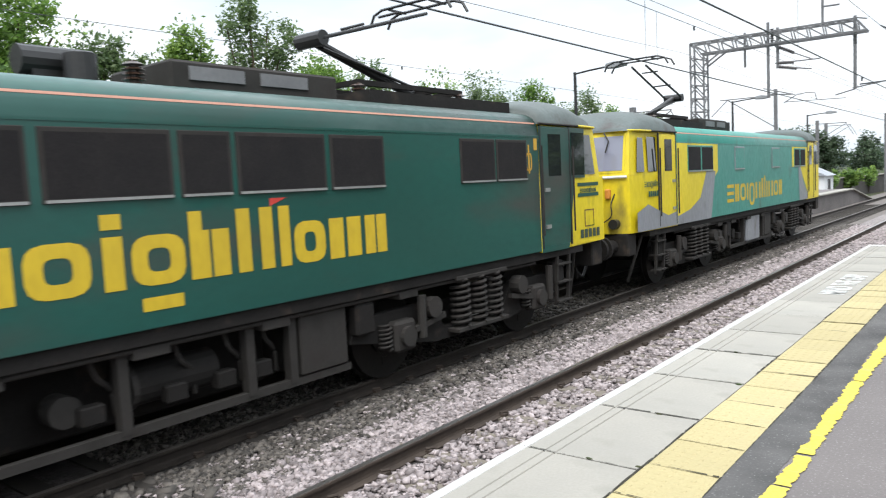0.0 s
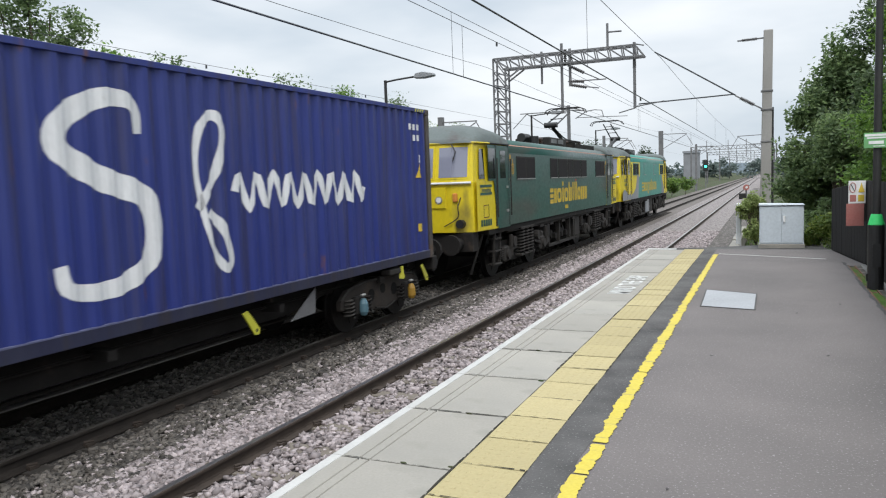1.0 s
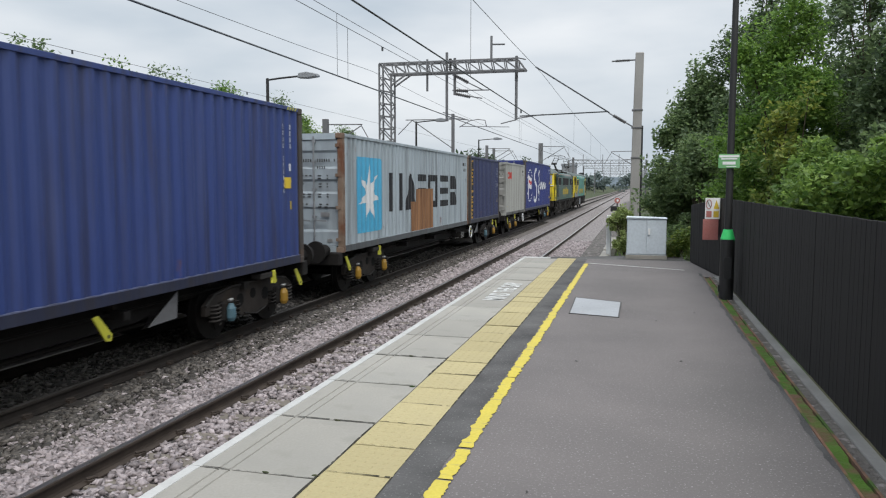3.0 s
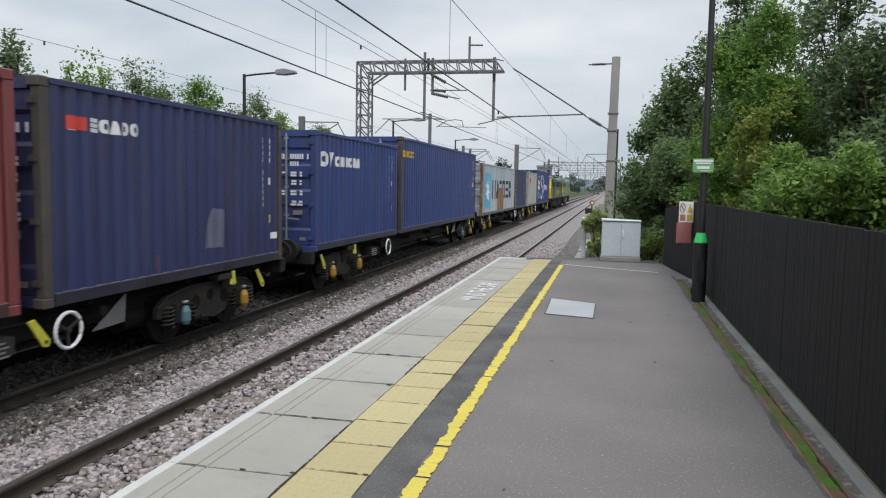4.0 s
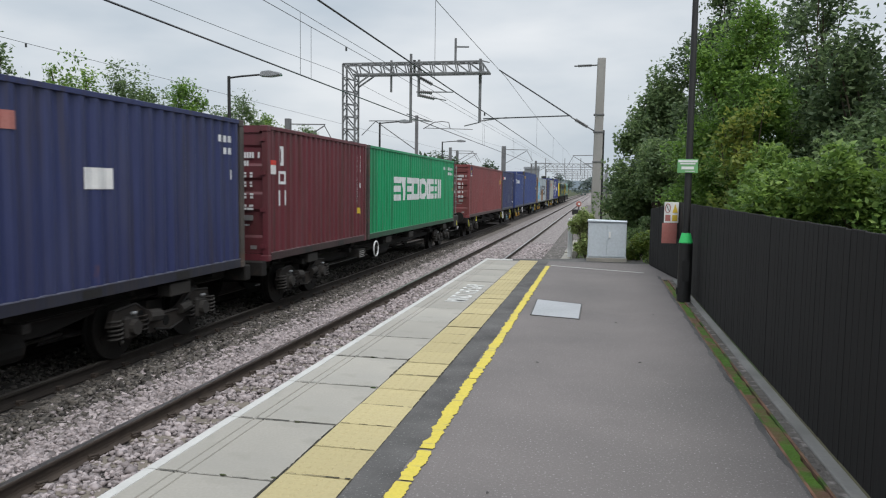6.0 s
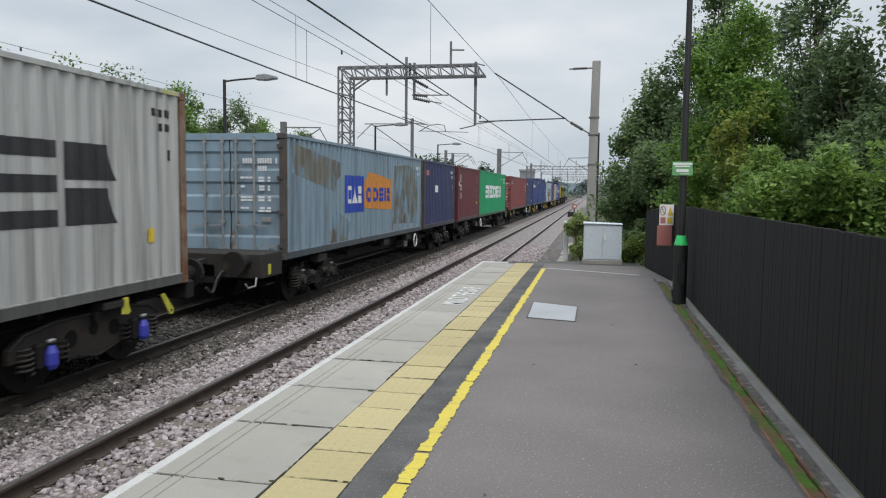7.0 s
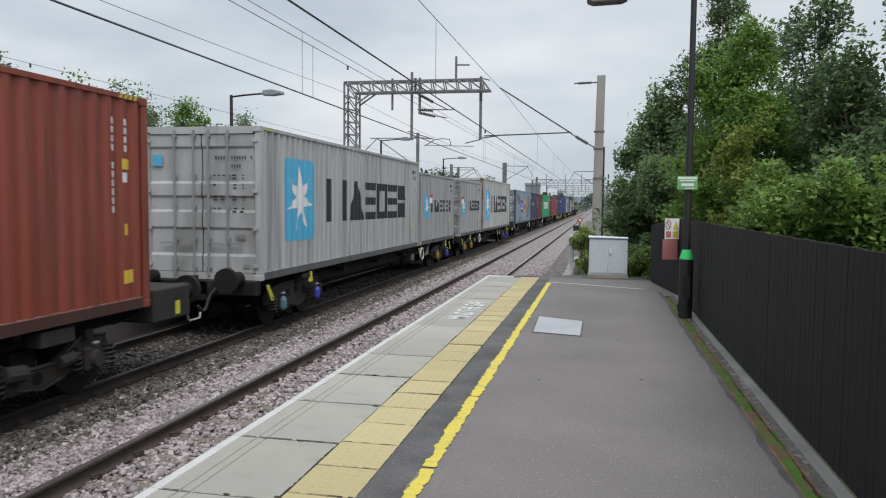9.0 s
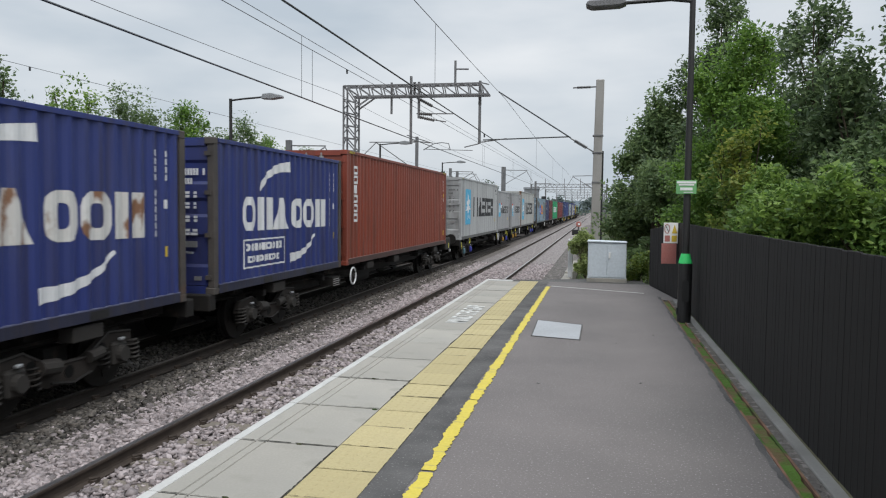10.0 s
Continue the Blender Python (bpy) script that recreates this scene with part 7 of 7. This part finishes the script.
c, x, L, H, pm = container("bright blue shipping container with a white painted flourish", 0.0, 40, True, BLUE, 0.5, DARK_POST)
for stroke in flourish():
    decal("flourish", stroke, WHITE_TEXT, c, x, "flowing white painted stroke")
decal("emblem_ring", ribbon([(-10.27 + 1.03 * math.cos(a), 1.47 + 0.92 * math.sin(a)) for a in [k * math.pi / 20 for k in range(41)]], 0.055), WHITE_TEXT, c, x)
for name, pts in (("emblem_mast", rect(-10.93, -10.84, 0.75, 2.1)), ("emblem_flag", [(-10.84, 2.05), (-10.4, 2.0), (-10.0, 1.9), (-9.5, 1.93), (-9.5, 1.72), (-10.0, 1.7), (-10.4, 1.8), (-10.84, 1.78)]),
                  ("emblem_flag", [(-10.84, 1.6), (-10.4, 1.62), (-10.0, 1.5), (-9.5, 1.55), (-9.5, 1.26), (-10.0, 1.25), (-10.4, 1.32), (-10.84, 1.26)])):
    decal(name, [pts], WHITE_TEXT, c, x)
decal("emblem_cross", [[(-10.84, 1.78), (-10.4, 1.8), (-10.0, 1.7), (-9.5, 1.72), (-9.5, 1.55), (-10.0, 1.5), (-10.4, 1.62), (-10.84, 1.6)]], RED_TEXT, c, x, "", True, 0.008)
decal("emblem_cross", [rect(-10.55, -10.35, 1.3, 2.03)], RED_TEXT, c, x, "", True, 0.01)
decal("warning_triangle", [[(-0.62, 1.58), (-0.36, 1.58), (-0.5, 1.84)]], SIGN_YELLOW, c, x, "", True, 0.012)
sticker(c, x, -0.6, -0.45, 0.55, 0.7, SIGN_YELLOW)
c, x, L, H, pm = container("pale grey shipping container with a small red mark", -12.48, 20, False, (0.4, 0.4, 0.37), 0.25, None, UNDER_GREY)
shape_row(c, x, "oooi", ((-5.49, -5.12), (-5.14, -4.76), (-4.79, -4.46), (-4.5, -4.26)), 1.79, 2.13, 0.13, RED_TEXT, "red mark")
sticker(c, x, -5.5, -5.33, 0.38, 0.46, SIGN_YELLOW)
c, x, L, H, pm = container("dark navy shipping container with a tall orange strip", -20.35, 20, False, NAVY, 0.35, DARK_POST, upright=True)
decal("strip", [rect(-5.8, -5.43, 0.19, 2.43)], GOLD, c, x, "tall orange strip")
for k, (a, b) in enumerate(((2.1, 2.36), (1.82, 2.04), (1.55, 1.76), (1.28, 1.5), (1.05, 1.2), (0.85, 0.98), (0.55, 0.78), (0.26, 0.48))):
    decal("letter_shape", plain_shape("iofiiffo"[k], -5.74, -5.5, a, b, 0.08), BLACK_TEXT, c, x, "", True, 0.008)
c, x, L, H, pm = container("pale blue-grey shipping container with a large rust patch", -26.72, 40, False, LIGHT, 0.6, RUSTY_POST, UNDER_GREY)
shape_row(c, x, "nasfsx", ((-9.07, -7.9), (-7.7, -6.62), (-6.45, -5.6), (-5.35, -4.4), (-3.95, -3.05), (-2.75, -1.82)), 0.79, 1.79, 0.25, BLACK_TEXT, "large black lettering")
emblem(c, x, -11.35, -9.65, 0.36, 2.12)
decal("rust_patch", [[(-7.2, 0.16), (-4.9, 0.15), (-4.92, 1.37), (-6.7, 1.36), (-6.7, 1.0), (-7.24, 1.01)]], surface("rust_patch", (0.36, 0.19, 0.095), (0.13, 0.065, 0.04), 0.85, 0, 2.6, 20, 0.3, 0.003, (1, 2.6, 0.22)), c, x, "bare rusty panel", True, 0.009)
c, x, L, H, pm = container("blue shipping container with a small yellow mark", -40.85, 40, True, MID, 0.35, DARK_POST, upright=True)
shape_row(c, x, "sooo", even(-12.0, -10.7, (1, 1, 1, 1)), 2.3, 2.5, 0.1, GOLD)
sticker(c, x, -0.75, -0.5, 1.41, 1.61, SIGN_YELLOW)
c, x, L, H, pm = container("blue shipping container with a small white mark", -53.5, 20, False, MID, 0.3, upright=True)
shape_row(c, x, "onioia", even(-4.85, -3.2, (1, 0.9, 0.5, 1, 0.5, 0.9)), 1.85, 2.08, 0.09, WHITE_TEXT)
shape_row(c, x, "ov", ((-5.75, -5.3), (-5.28, -5.0)), 1.83, 2.16, 0.12, WHITE_TEXT)
c, x, L, H, pm = container("dark blue shipping container with a scuffed pale patch", -61.2, 20, False, NAVY, 0.4, DARK_POST, upright=True)
shape_row(c, x, "isoaoo", ((-5.6, -5.5), (-5.25, -5.08), (-5.06, -4.88), (-4.86, -4.68), (-4.66, -4.5), (-4.48, -4.29)), 2.03, 2.2, 0.06, WHITE_TEXT)
decal("red_mark", [rect(-5.62, -5.3, 2.04, 2.2)], RED_TEXT, c, x, "faded red mark", True, 0.007)
decal("scuff", [[(-2.75, 0.42), (-2.1, 0.4), (-2.05, 1.0), (-2.5, 1.05), (-2.6, 0.8)]], surface("scuffed_primer", (0.13, 0.14, 0.2), (0.06, 0.07, 0.13), 0.7, 0, 4, 20, 0.1, 0.002, (1, 2, 0.4)), c, x)
sticker(c, x, -0.5, -0.22, 0.42, 0.54)
c, x, L, H, pm = container("brick red shipping container with a small blue plate", -67.6, 40, False, (0.215, 0.047, 0.05), 0.25, upright=True)
for nm, mat, outline in (("warning_mark", SIGN_YELLOW, ((-0.44, 1.25), (-0.24, 1.25), (-0.34, 1.42))), ("warning_mark", WHITE_TEXT, ((-0.42, 1.17), (-0.26, 1.17), (-0.34, 1.01))),
                         ("marking", WHITE_TEXT, ((-0.53, 1.83), (-0.2, 1.83), (-0.2, 1.88), (-0.53, 1.88))), ("marking", WHITE_TEXT, ((-0.51, 1.74), (-0.2, 1.74), (-0.2, 1.8), (-0.51, 1.8)))):
    part(nm, prism(B(), outline, "y", -L + 0.018, -L + 0.026), mat, c)
bm = B()
for k in range(20):
    a, b = k * math.pi / 10, (k + 1) * math.pi / 10
    quad = [(-0.35 + r * math.cos(t), 2.0 + r * math.sin(t)) for r, t in ((0.075, a), (0.1, a), (0.1, b), (0.075, b))]
    prism(bm, quad, "y", -L + 0.018, -L + 0.026)
part("marking", bm, WHITE_TEXT, c, "white ring")
sticker(c, x, -11.75, -11.4, 2.02, 2.48, NAVY_PLATE)
decal("plate_mark", [[(-11.7, 2.1), (-11.45, 2.2), (-11.45, 2.26), (-11.7, 2.15)], rect(-11.74, -11.41, 2.03, 2.08)], SIGN_WHITE, c, x, "", True, 0.016)
decal("plate_mark", [[(-11.7, 2.2), (-11.45, 2.3), (-11.45, 2.42), (-11.7, 2.3)]], SIGN_YELLOW, c, x, "", True, 0.016)
sticker(c, x, -0.95, -0.75, 1.7, 1.95, SIGN_YELLOW)
c, x, L, H, pm = container("bright green shipping container with large white lettering", -83.6, 40, False, GREEN, 0.2, DARK_POST)
shape_row(c, x, "svsfofssn", ((-9.53, -8.72), (-8.72, -8.1), (-8.05, -7.35), (-7.3, -6.4), (-6.35, -5.25), (-5.18, -4.6), (-4.55, -3.95), (-3.9, -3.4), (-3.35, -2.76)), 1.03, 1.77, 0.24, WHITE_TEXT, "large white lettering")
decal("marking", [rect(v, v + 0.1, H - 0.42, H - 0.3) for v in (-2.25, -2.08, -1.82, -1.65, -1.38, -1.2)] + [rect(v, v + 0.1, H - 0.62, H - 0.5) for v in (-1.4, -1.22, -0.94)], WHITE_TEXT, c, x)
sticker(c, x, -0.55, -0.4, 1.3, 1.45, ORANGE)
c, x, L, H, pm = container("maroon shipping container with a white vertical mark", -96.0, 20, False, MAROON, 0.3, None, upright=True)
shape_row(c, x, "f", ((-5.5, -5.3),), 1.85, 2.23, 0.07, WHITE_TEXT)
shape_row(c, x, "f", ((-5.56, -5.22),), 1.48, 1.74, 0.07, WHITE_TEXT)
shape_row(c, x, "n", ((-5.56, -5.18),), 1.06, 1.36, 0.07, WHITE_TEXT)
sticker(c, x, -6.0, -5.62, 1.67, 1.94)
decal("sticker_band", [rect(-6.0, -5.62, 1.85, 1.94)], RED_TEXT, c, x, "", True, 0.016)
sticker(c, x, -0.7, -0.55, 0.75, 0.9, SIGN_YELLOW)
c, x, L, H, pm = container("dark navy shipping container", -103.0, 20, False, NAVY, 0.3, DARK_POST)
sticker(c, x, -4.15, -3.6, 1.38, 1.65)
sticker(c, x, -5.6, -5.2, 2.02, 2.22, SIGN_RED)
c, x, L, H, pm = container("patchy weathered grey-blue shipping container with blue and orange panels", -109.35, 40, False, STEELBLUE, 0.75, DARK_POST)
decal("blue_panel", [rect(-8.4, -6.95, 0.86, 1.82)], DEEP_BLUE, c, x, "faded deep blue panel")
decal("orange_panel", [[(-6.9, 0.95), (-4.0, 0.85), (-4.1, 1.75), (-5.0, 1.85), (-6.4, 1.95), (-6.95, 1.6)]], ORANGE, c, x, "faded orange panel")
shape_row(c, x, "fax", even(-8.25, -7.1, (1, 1, 1)), 1.1, 1.55, 0.13, WHITE_TEXT, "", True, 0.009)
shape_row(c, x, "oosix", even(-6.7, -4.2, (1, 1, 0.9, 0.4, 0.9)), 1.12, 1.52, 0.14, DEEP_BLUE, "", True, 0.009)
WEATHERED = surface("weathered_patch", (0.22, 0.22, 0.19), (0.075, 0.065, 0.052), 0.8, 0, 2.2, 12, 0.2, 0.003, (1, 2.2, 0.3), (0.17, 0.26, 0.33), (0.45, 0.6), (1, 1.5, 0.6), 2.0)
for pts in ([(-4.0, 0.4), (-0.8, 0.3), (-0.6, 2.1), (-2.0, 2.3), (-3.8, 2.2)], [(-11.8, 1.8), (-9.2, 1.4), (-8.6, 2.1), (-11.5, 2.4)], [(-9.5, 0.16), (-8.2, 0.16), (-8.0, 0.6), (-9.2, 1.0)]):
    decal("weather_patch", [pts], WEATHERED, c, x, "", True, 0.003)
SIX = (1.35, 1.15, 0.85, 0.95, 0.9, 0.9)
for lab, u, ft, tl, e, lt, col in (
        ("grey shipping container with a rust-stained frame and blue star emblem", -125.2, 40, True, (-11.12, -9.47, 0.58, 2.3), (-8.86, -1.68, 0.99, 2.0), (0.43, 0.435, 0.42)),
        ("grey shipping container with a red-edged sticker and star emblem", -137.75, 20, False, (-5.58, -4.76, 0.93, 1.76), (-4.43, -0.7, 1.16, 1.65), (0.36, 0.365, 0.375)),
        ("grey shipping container with a star emblem and sticker", -145.3, 20, False, (-5.45, -4.6, 0.95, 1.8), (-4.3, -0.6, 1.16, 1.63), (0.35, 0.355, 0.365)),
        ("clean grey shipping container with blue star emblem and black lettering", -151.6, 40, True, (-11.11, -9.5, 0.69, 2.38), (-8.77, -1.7, 1.04, 2.04), (0.42, 0.43, 0.435))):
    c, x, L, H, pm = container(lab, u, ft, tl, col, 0.45 if u > -130 else 0.15, RUSTY_POST if u > -130 else None, UNDER_GREY)
    part("emblem", box(B(), -1.03, -0.82, -L + 0.018, -L + 0.026, H - 0.74, H - 0.53), SKY_BLUE, c, "small light blue square")
    emblem(c, x, *e)
    shape_row(c, x, "nasfsx", even(lt[0], lt[1], SIX, 0.16), lt[2], lt[3], 0.25 if ft == 40 else 0.13, BLACK_TEXT, "black lettering")
    sticker(c, x, -1.0, -0.86, 0.68, 0.88, SIGN_YELLOW)
    if ft == 20:
        v = -5.62 if u > -140 else -4.68
        sticker(c, x, v, v + 0.5, 1.5, 1.82)
        decal("sticker_band", [rect(v, v + 0.5, 1.71, 1.82)], RED_TEXT, c, x, "", True, 0.016)
c, x, L, H, pm = container("rust-brown shipping container with white vertical lettering", -167.25, 40, True, BROWN, 0.15, upright=True)
sticker(c, x, -0.57, -0.4, H - 1.0, H - 0.86, SIGN_YELLOW)
sticker(c, x, -0.57, -0.34, H - 2.52, H - 2.34, SIGN_YELLOW)
for k in range(6):
    zz = 2.53 - 0.245 * k
    decal("letter_shape", plain_shape("ffioof"[k], -11.63 + (0.1 if k == 2 else 0.0), -11.29 - (0.1 if k == 2 else 0.0), zz - 0.215, zz, 0.09), WHITE_TEXT, c, x, "white vertical lettering")
for u in (-179.85, -186.75):
    c, x, L, H, pm = container("blue shipping container with white lettering and swooshes" if u > -180 else "blue shipping container with rust-stained white lettering", u, 20, False, (0.02, 0.035, 0.17), 0.3, DARK_POST, upright=True)
    shape_row(c, x, "onaoon", ((-5.03, -4.5), (-4.46, -3.75), (-3.75, -3.07), (-2.88, -2.32), (-2.28, -1.7), (-1.66, -0.99)), 1.02, 1.64, 0.19, WHITE_TEXT if u > -180 else RUSTY_TEXT, "white lettering")
    decal("swoosh", ribbon(smooth_line([(-4.3, 1.77), (-4.1, 2.0), (-3.6, 2.2), (-3.0, 2.27)]), lambda t: 0.07 + 0.14 * t), WHITE_TEXT, c, x)
    decal("swoosh", ribbon(smooth_line([(-3.02, 0.42), (-2.5, 0.46), (-2.0, 0.62), (-1.67, 0.86)]), lambda t: 0.2 - 0.15 * t), WHITE_TEXT, c, x)
    if u > -180:
        decal("panel_outline", [rect(-5.02, -3.28, 0.84, 0.87), rect(-5.02, -3.28, 0.34, 0.37), rect(-5.02, -4.99, 0.37, 0.84), rect(-3.31, -3.28, 0.37, 0.84)], WHITE_TEXT, c, x)
        shape_row(c, x, "ooionooif", even(-4.92, -3.38, (1, 1, 0.4, 1, 1, 1, 1, 0.4, 1)), 0.65, 0.79, 0.06, WHITE_TEXT)
        shape_row(c, x, "fononifof", even(-4.8, -3.5, (1, 1, 1, 1, 1, 0.4, 1, 1, 1)), 0.44, 0.56, 0.06, WHITE_TEXT)

flat_wagon(0.2, -18.75, "A", -12.35, -13.1, (-1.84, -16.2))
flat_wagon(-20.15, -39.1, "A", -26.4, -26.31, (-22.3, -37.0))
flat_wagon(-40.65, -59.75, "A", -53.3, -54.3, (-42.5, -57.5))
flat_wagon(-61.0, -80.2, "A", -67.3, -66.91, (-63.5, -78.0), caps=((AXLE_YELLOW, AXLE_TEAL), (None, None)))
flat_wagon(-82.55, -102.3, "B", -95.8, -95.1, (-85.55, -99.9), True, False, (True, False))
flat_wagon(-102.75, -122.6, "B", -109.1, -110.4, (-105.2, -119.5), False, True, (False, True))
flat_wagon(-125.0, -144.0, "A", -137.5, -138.32, (-127.2, -141.5), caps=((AXLE_BLUE, AXLE_BLUE), (AXLE_YELLOW, AXLE_YELLOW)))
flat_wagon(-145.1, -164.0, "A", -151.4, -151.11, (-147.4, -161.8), caps=((AXLE_BLUE, AXLE_YELLOW), (AXLE_BLUE, AXLE_TEAL)))
flat_wagon(-166.2, -186.05, "B", -179.6, -178.94, (-169.2, -183.5), True, False, (True, False))
flat_wagon(-186.5, -206.3, "B", -192.9, -194.0, (-189.1, -203.2), False, True, (False, True))



# ---------------------------------------------------------------- pieces of paving, fence and track, laid last
def lay(name, mesh, parent, places, tilt=0.0):
    g = random.Random(len(places))
    for m in places:
        ob = new(name, mesh)
        ob.parent = parent
        ob.matrix_local = m @ pose(0, 0, g.uniform(-tilt, tilt) * 0.004, g.uniform(-tilt, tilt) * 0.3, g.uniform(-tilt, tilt) * 0.3, g.uniform(-tilt, tilt) * 0.15)


PITCH = 0.97
verts, faces = [], []


def dirt_line(a, b, wide, step=0.03):
    """A broken, uneven dark line from a to b on the paving."""
    n = int(math.hypot(b[0] - a[0], b[1] - a[1]) / step)
    dx, dy = (b[1] - a[1]) / (n * step), (a[0] - b[0]) / (n * step)
    last, w = None, wide
    for i in range(n + 1):
        w = max(0.0008, min(0.008, w + rnd.uniform(-0.002, 0.002)))
        x, y = a[0] + (b[0] - a[0]) * i / n, a[1] + (b[1] - a[1]) * i / n
        k = len(verts)
        verts.extend([(x - dx * w, y - dy * w, 0.0066), (x + dx * w * rnd.uniform(0.6, 1.2), y + dy * w, 0.0066)])
        if last is not None and rnd.random() > 0.16:
            faces.append((last, last + 1, k + 1, k))
        last = k


for k in range(-4, 13):
    dirt_line((0.08, 2.74 + PITCH * k), (0.77, 2.74 + PITCH * k), 0.003)
for k in range(-8, 28):
    dirt_line((0.79, 2.86 + 0.45 * k), (1.17, 2.86 + 0.45 * k), 0.002)
for y0, y1 in ((-2.0, 3.72), (5.0, 5.7), (7.5, 11.0)):
    dirt_line((0.774, y0), (0.774, y1), 0.007)
dirt_line((1.18, -2.0), (1.18, 15.0), 0.006)
tagged(new("joint_dirt", raw_mesh("joint_dirt", verts, faces, surface("damp_dirt", (0.045, 0.04, 0.03), (0.02, 0.02, 0.016), 0.95, 0, 6, 50, 0.3, 0.003))), "dark dirt and moss in the paving joints", "dirt", "", "stuff")
edge = tagged(new("platform_edge"), "grey concrete edge slabs with a white painted nosing", "platform edge", "", "structure")
groove = [(0.0, -0.06), (0.77, -0.06), (0.77, 0.0), (0.262, 0.0), (0.258, -0.007), (0.25, -0.007), (0.246, 0.0), (0.192, 0.0), (0.188, -0.007), (0.18, -0.007), (0.176, 0.0), (0.006, 0.0), (0.0, -0.006)]
slab = as_mesh("edge_slab", prism(B(), groove, "y", 0.004, PITCH - 0.009), CONCRETE)
lay("edge_slab", slab, edge, [pose(0, 2.74 + PITCH * k, 0) for k in range(-14, 13)], 0.6)
nose = as_mesh("white_nosing", prism(B(), [(-0.004, -0.062), (0.002, -0.062), (0.002, 0.0), (0.066, 0.0), (0.064, 0.004), (0.0, 0.004), (-0.004, 0.0)], "y", 0.002, PITCH - 0.004), WHITE_PAINT)
lay("white_nosing", nose, edge, [pose(0, 2.74 + PITCH * k, 0) for k in range(-14, 13)], 0.3)
part("end_nosing", box(B(), 0.0, 0.6, 15.36, 15.6, -0.06, 0.004), WHITE_PAINT, edge)
bm = box(B(), 0, 0.396, 0.004, 0.444, -0.06, 0.0)
for i in range(6):
    for j in range(6):
        x, y = 0.033 + 0.066 * i, 0.042 + 0.073 * j
        vs = [bm.verts.new((x + a, y + b, 0.0)) for a, b in ((-0.014, -0.014), (0.014, -0.014), (0.014, 0.014), (-0.014, 0.014))]
        ws = [bm.verts.new((x + a, y + b, 0.0028)) for a, b in ((-0.009, -0.009), (0.009, -0.009), (0.009, 0.009), (-0.009, 0.009))]
        bm.faces.new(ws)
        for k in range(4):
            bm.faces.new((vs[k], vs[(k + 1) % 4], ws[(k + 1) % 4], ws[k]))
tact = tagged(new("tactile_strip"), "buff yellow tactile paving with blisters", "paving", "", "structure")
tile = as_mesh("tactile_slab", bm, TACTILE)
lay("tactile_slab", tile, tact, [pose(0.78, 2.86 + 0.45 * k, 0.001) for k in range(-28, 28)], 0.7)

length = 12.85 + 12.0
places = []
for k in range(int(length / 0.105)):
    places.append((3.885, -11.95 + k * 0.105, 0.0, 0))
for k in range(24):
    f = (k + 0.5) / 24
    places.append((3.885 - 0.325 * f, 12.85 + 2.5 * f, 0.0, math.degrees(math.atan2(0.325, 2.5))))
g = random.Random(8)
for i, (x, y, z, a) in enumerate(places):
    ob = new("board", board)
    ob.parent = fence
    ob.matrix_local = pose(x - 0.006 + g.uniform(-0.002, 0.002), y, z, 0, 0, a - 0.4 + g.uniform(-0.2, 0.2)) @ Matrix.Diagonal((1, 1, fence_top(y) + g.uniform(-0.004, 0.003), 1))

sl = as_mesh("sleeper", prism(B(), [(-0.14, -0.2), (0.14, -0.2), (0.11, 0.0), (-0.11, 0.0)], "x", -1.25, 1.25), SLEEPER)
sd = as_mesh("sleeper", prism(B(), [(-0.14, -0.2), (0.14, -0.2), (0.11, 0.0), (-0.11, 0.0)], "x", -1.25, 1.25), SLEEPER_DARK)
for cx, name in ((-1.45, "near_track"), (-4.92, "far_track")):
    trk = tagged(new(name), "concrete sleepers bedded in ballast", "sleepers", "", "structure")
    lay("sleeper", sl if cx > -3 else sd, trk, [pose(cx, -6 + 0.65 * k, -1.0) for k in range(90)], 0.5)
    bm = box(B(), -0.11, -0.05, -0.05, 0.05, 0, 0.035)
    box(bm, 0.05, 0.11, -0.05, 0.05, 0, 0.035)
    cyl(bm, (-0.1, -0.04, 0.045), (-0.05, 0.04, 0.045), 0.014, 6)
    cyl(bm, (0.05, -0.04, 0.045), (0.1, 0.04, 0.045), 0.014, 6)
    clip = as_mesh("rail_clip", bm, RAIL_SIDE)
    lay("rail_clip", clip, trk, [pose(cx + (-0.753 if cx > -3 else 0.753), -6 + 0.65 * k, -1.0) for k in range(60)])

def motions():
    """Everything that runs along the rails, and the wheels that turn under it."""
    times = [k * 0.5 for k in range(21)]
    for ob, u, z in MOVING:
        walk(ob, [(t, pose(TRACK_X, run(t) + u, RAIL_Z + z)) for t in times])
    fine = [k / FPS for k in range(int(10 * FPS) + 1)]
    for ob, y, r in ROLLING:
        walk(ob, [(t, pose(0, y, r, -math.degrees((run(t) - run(0)) / r))) for t in fine])


motions()
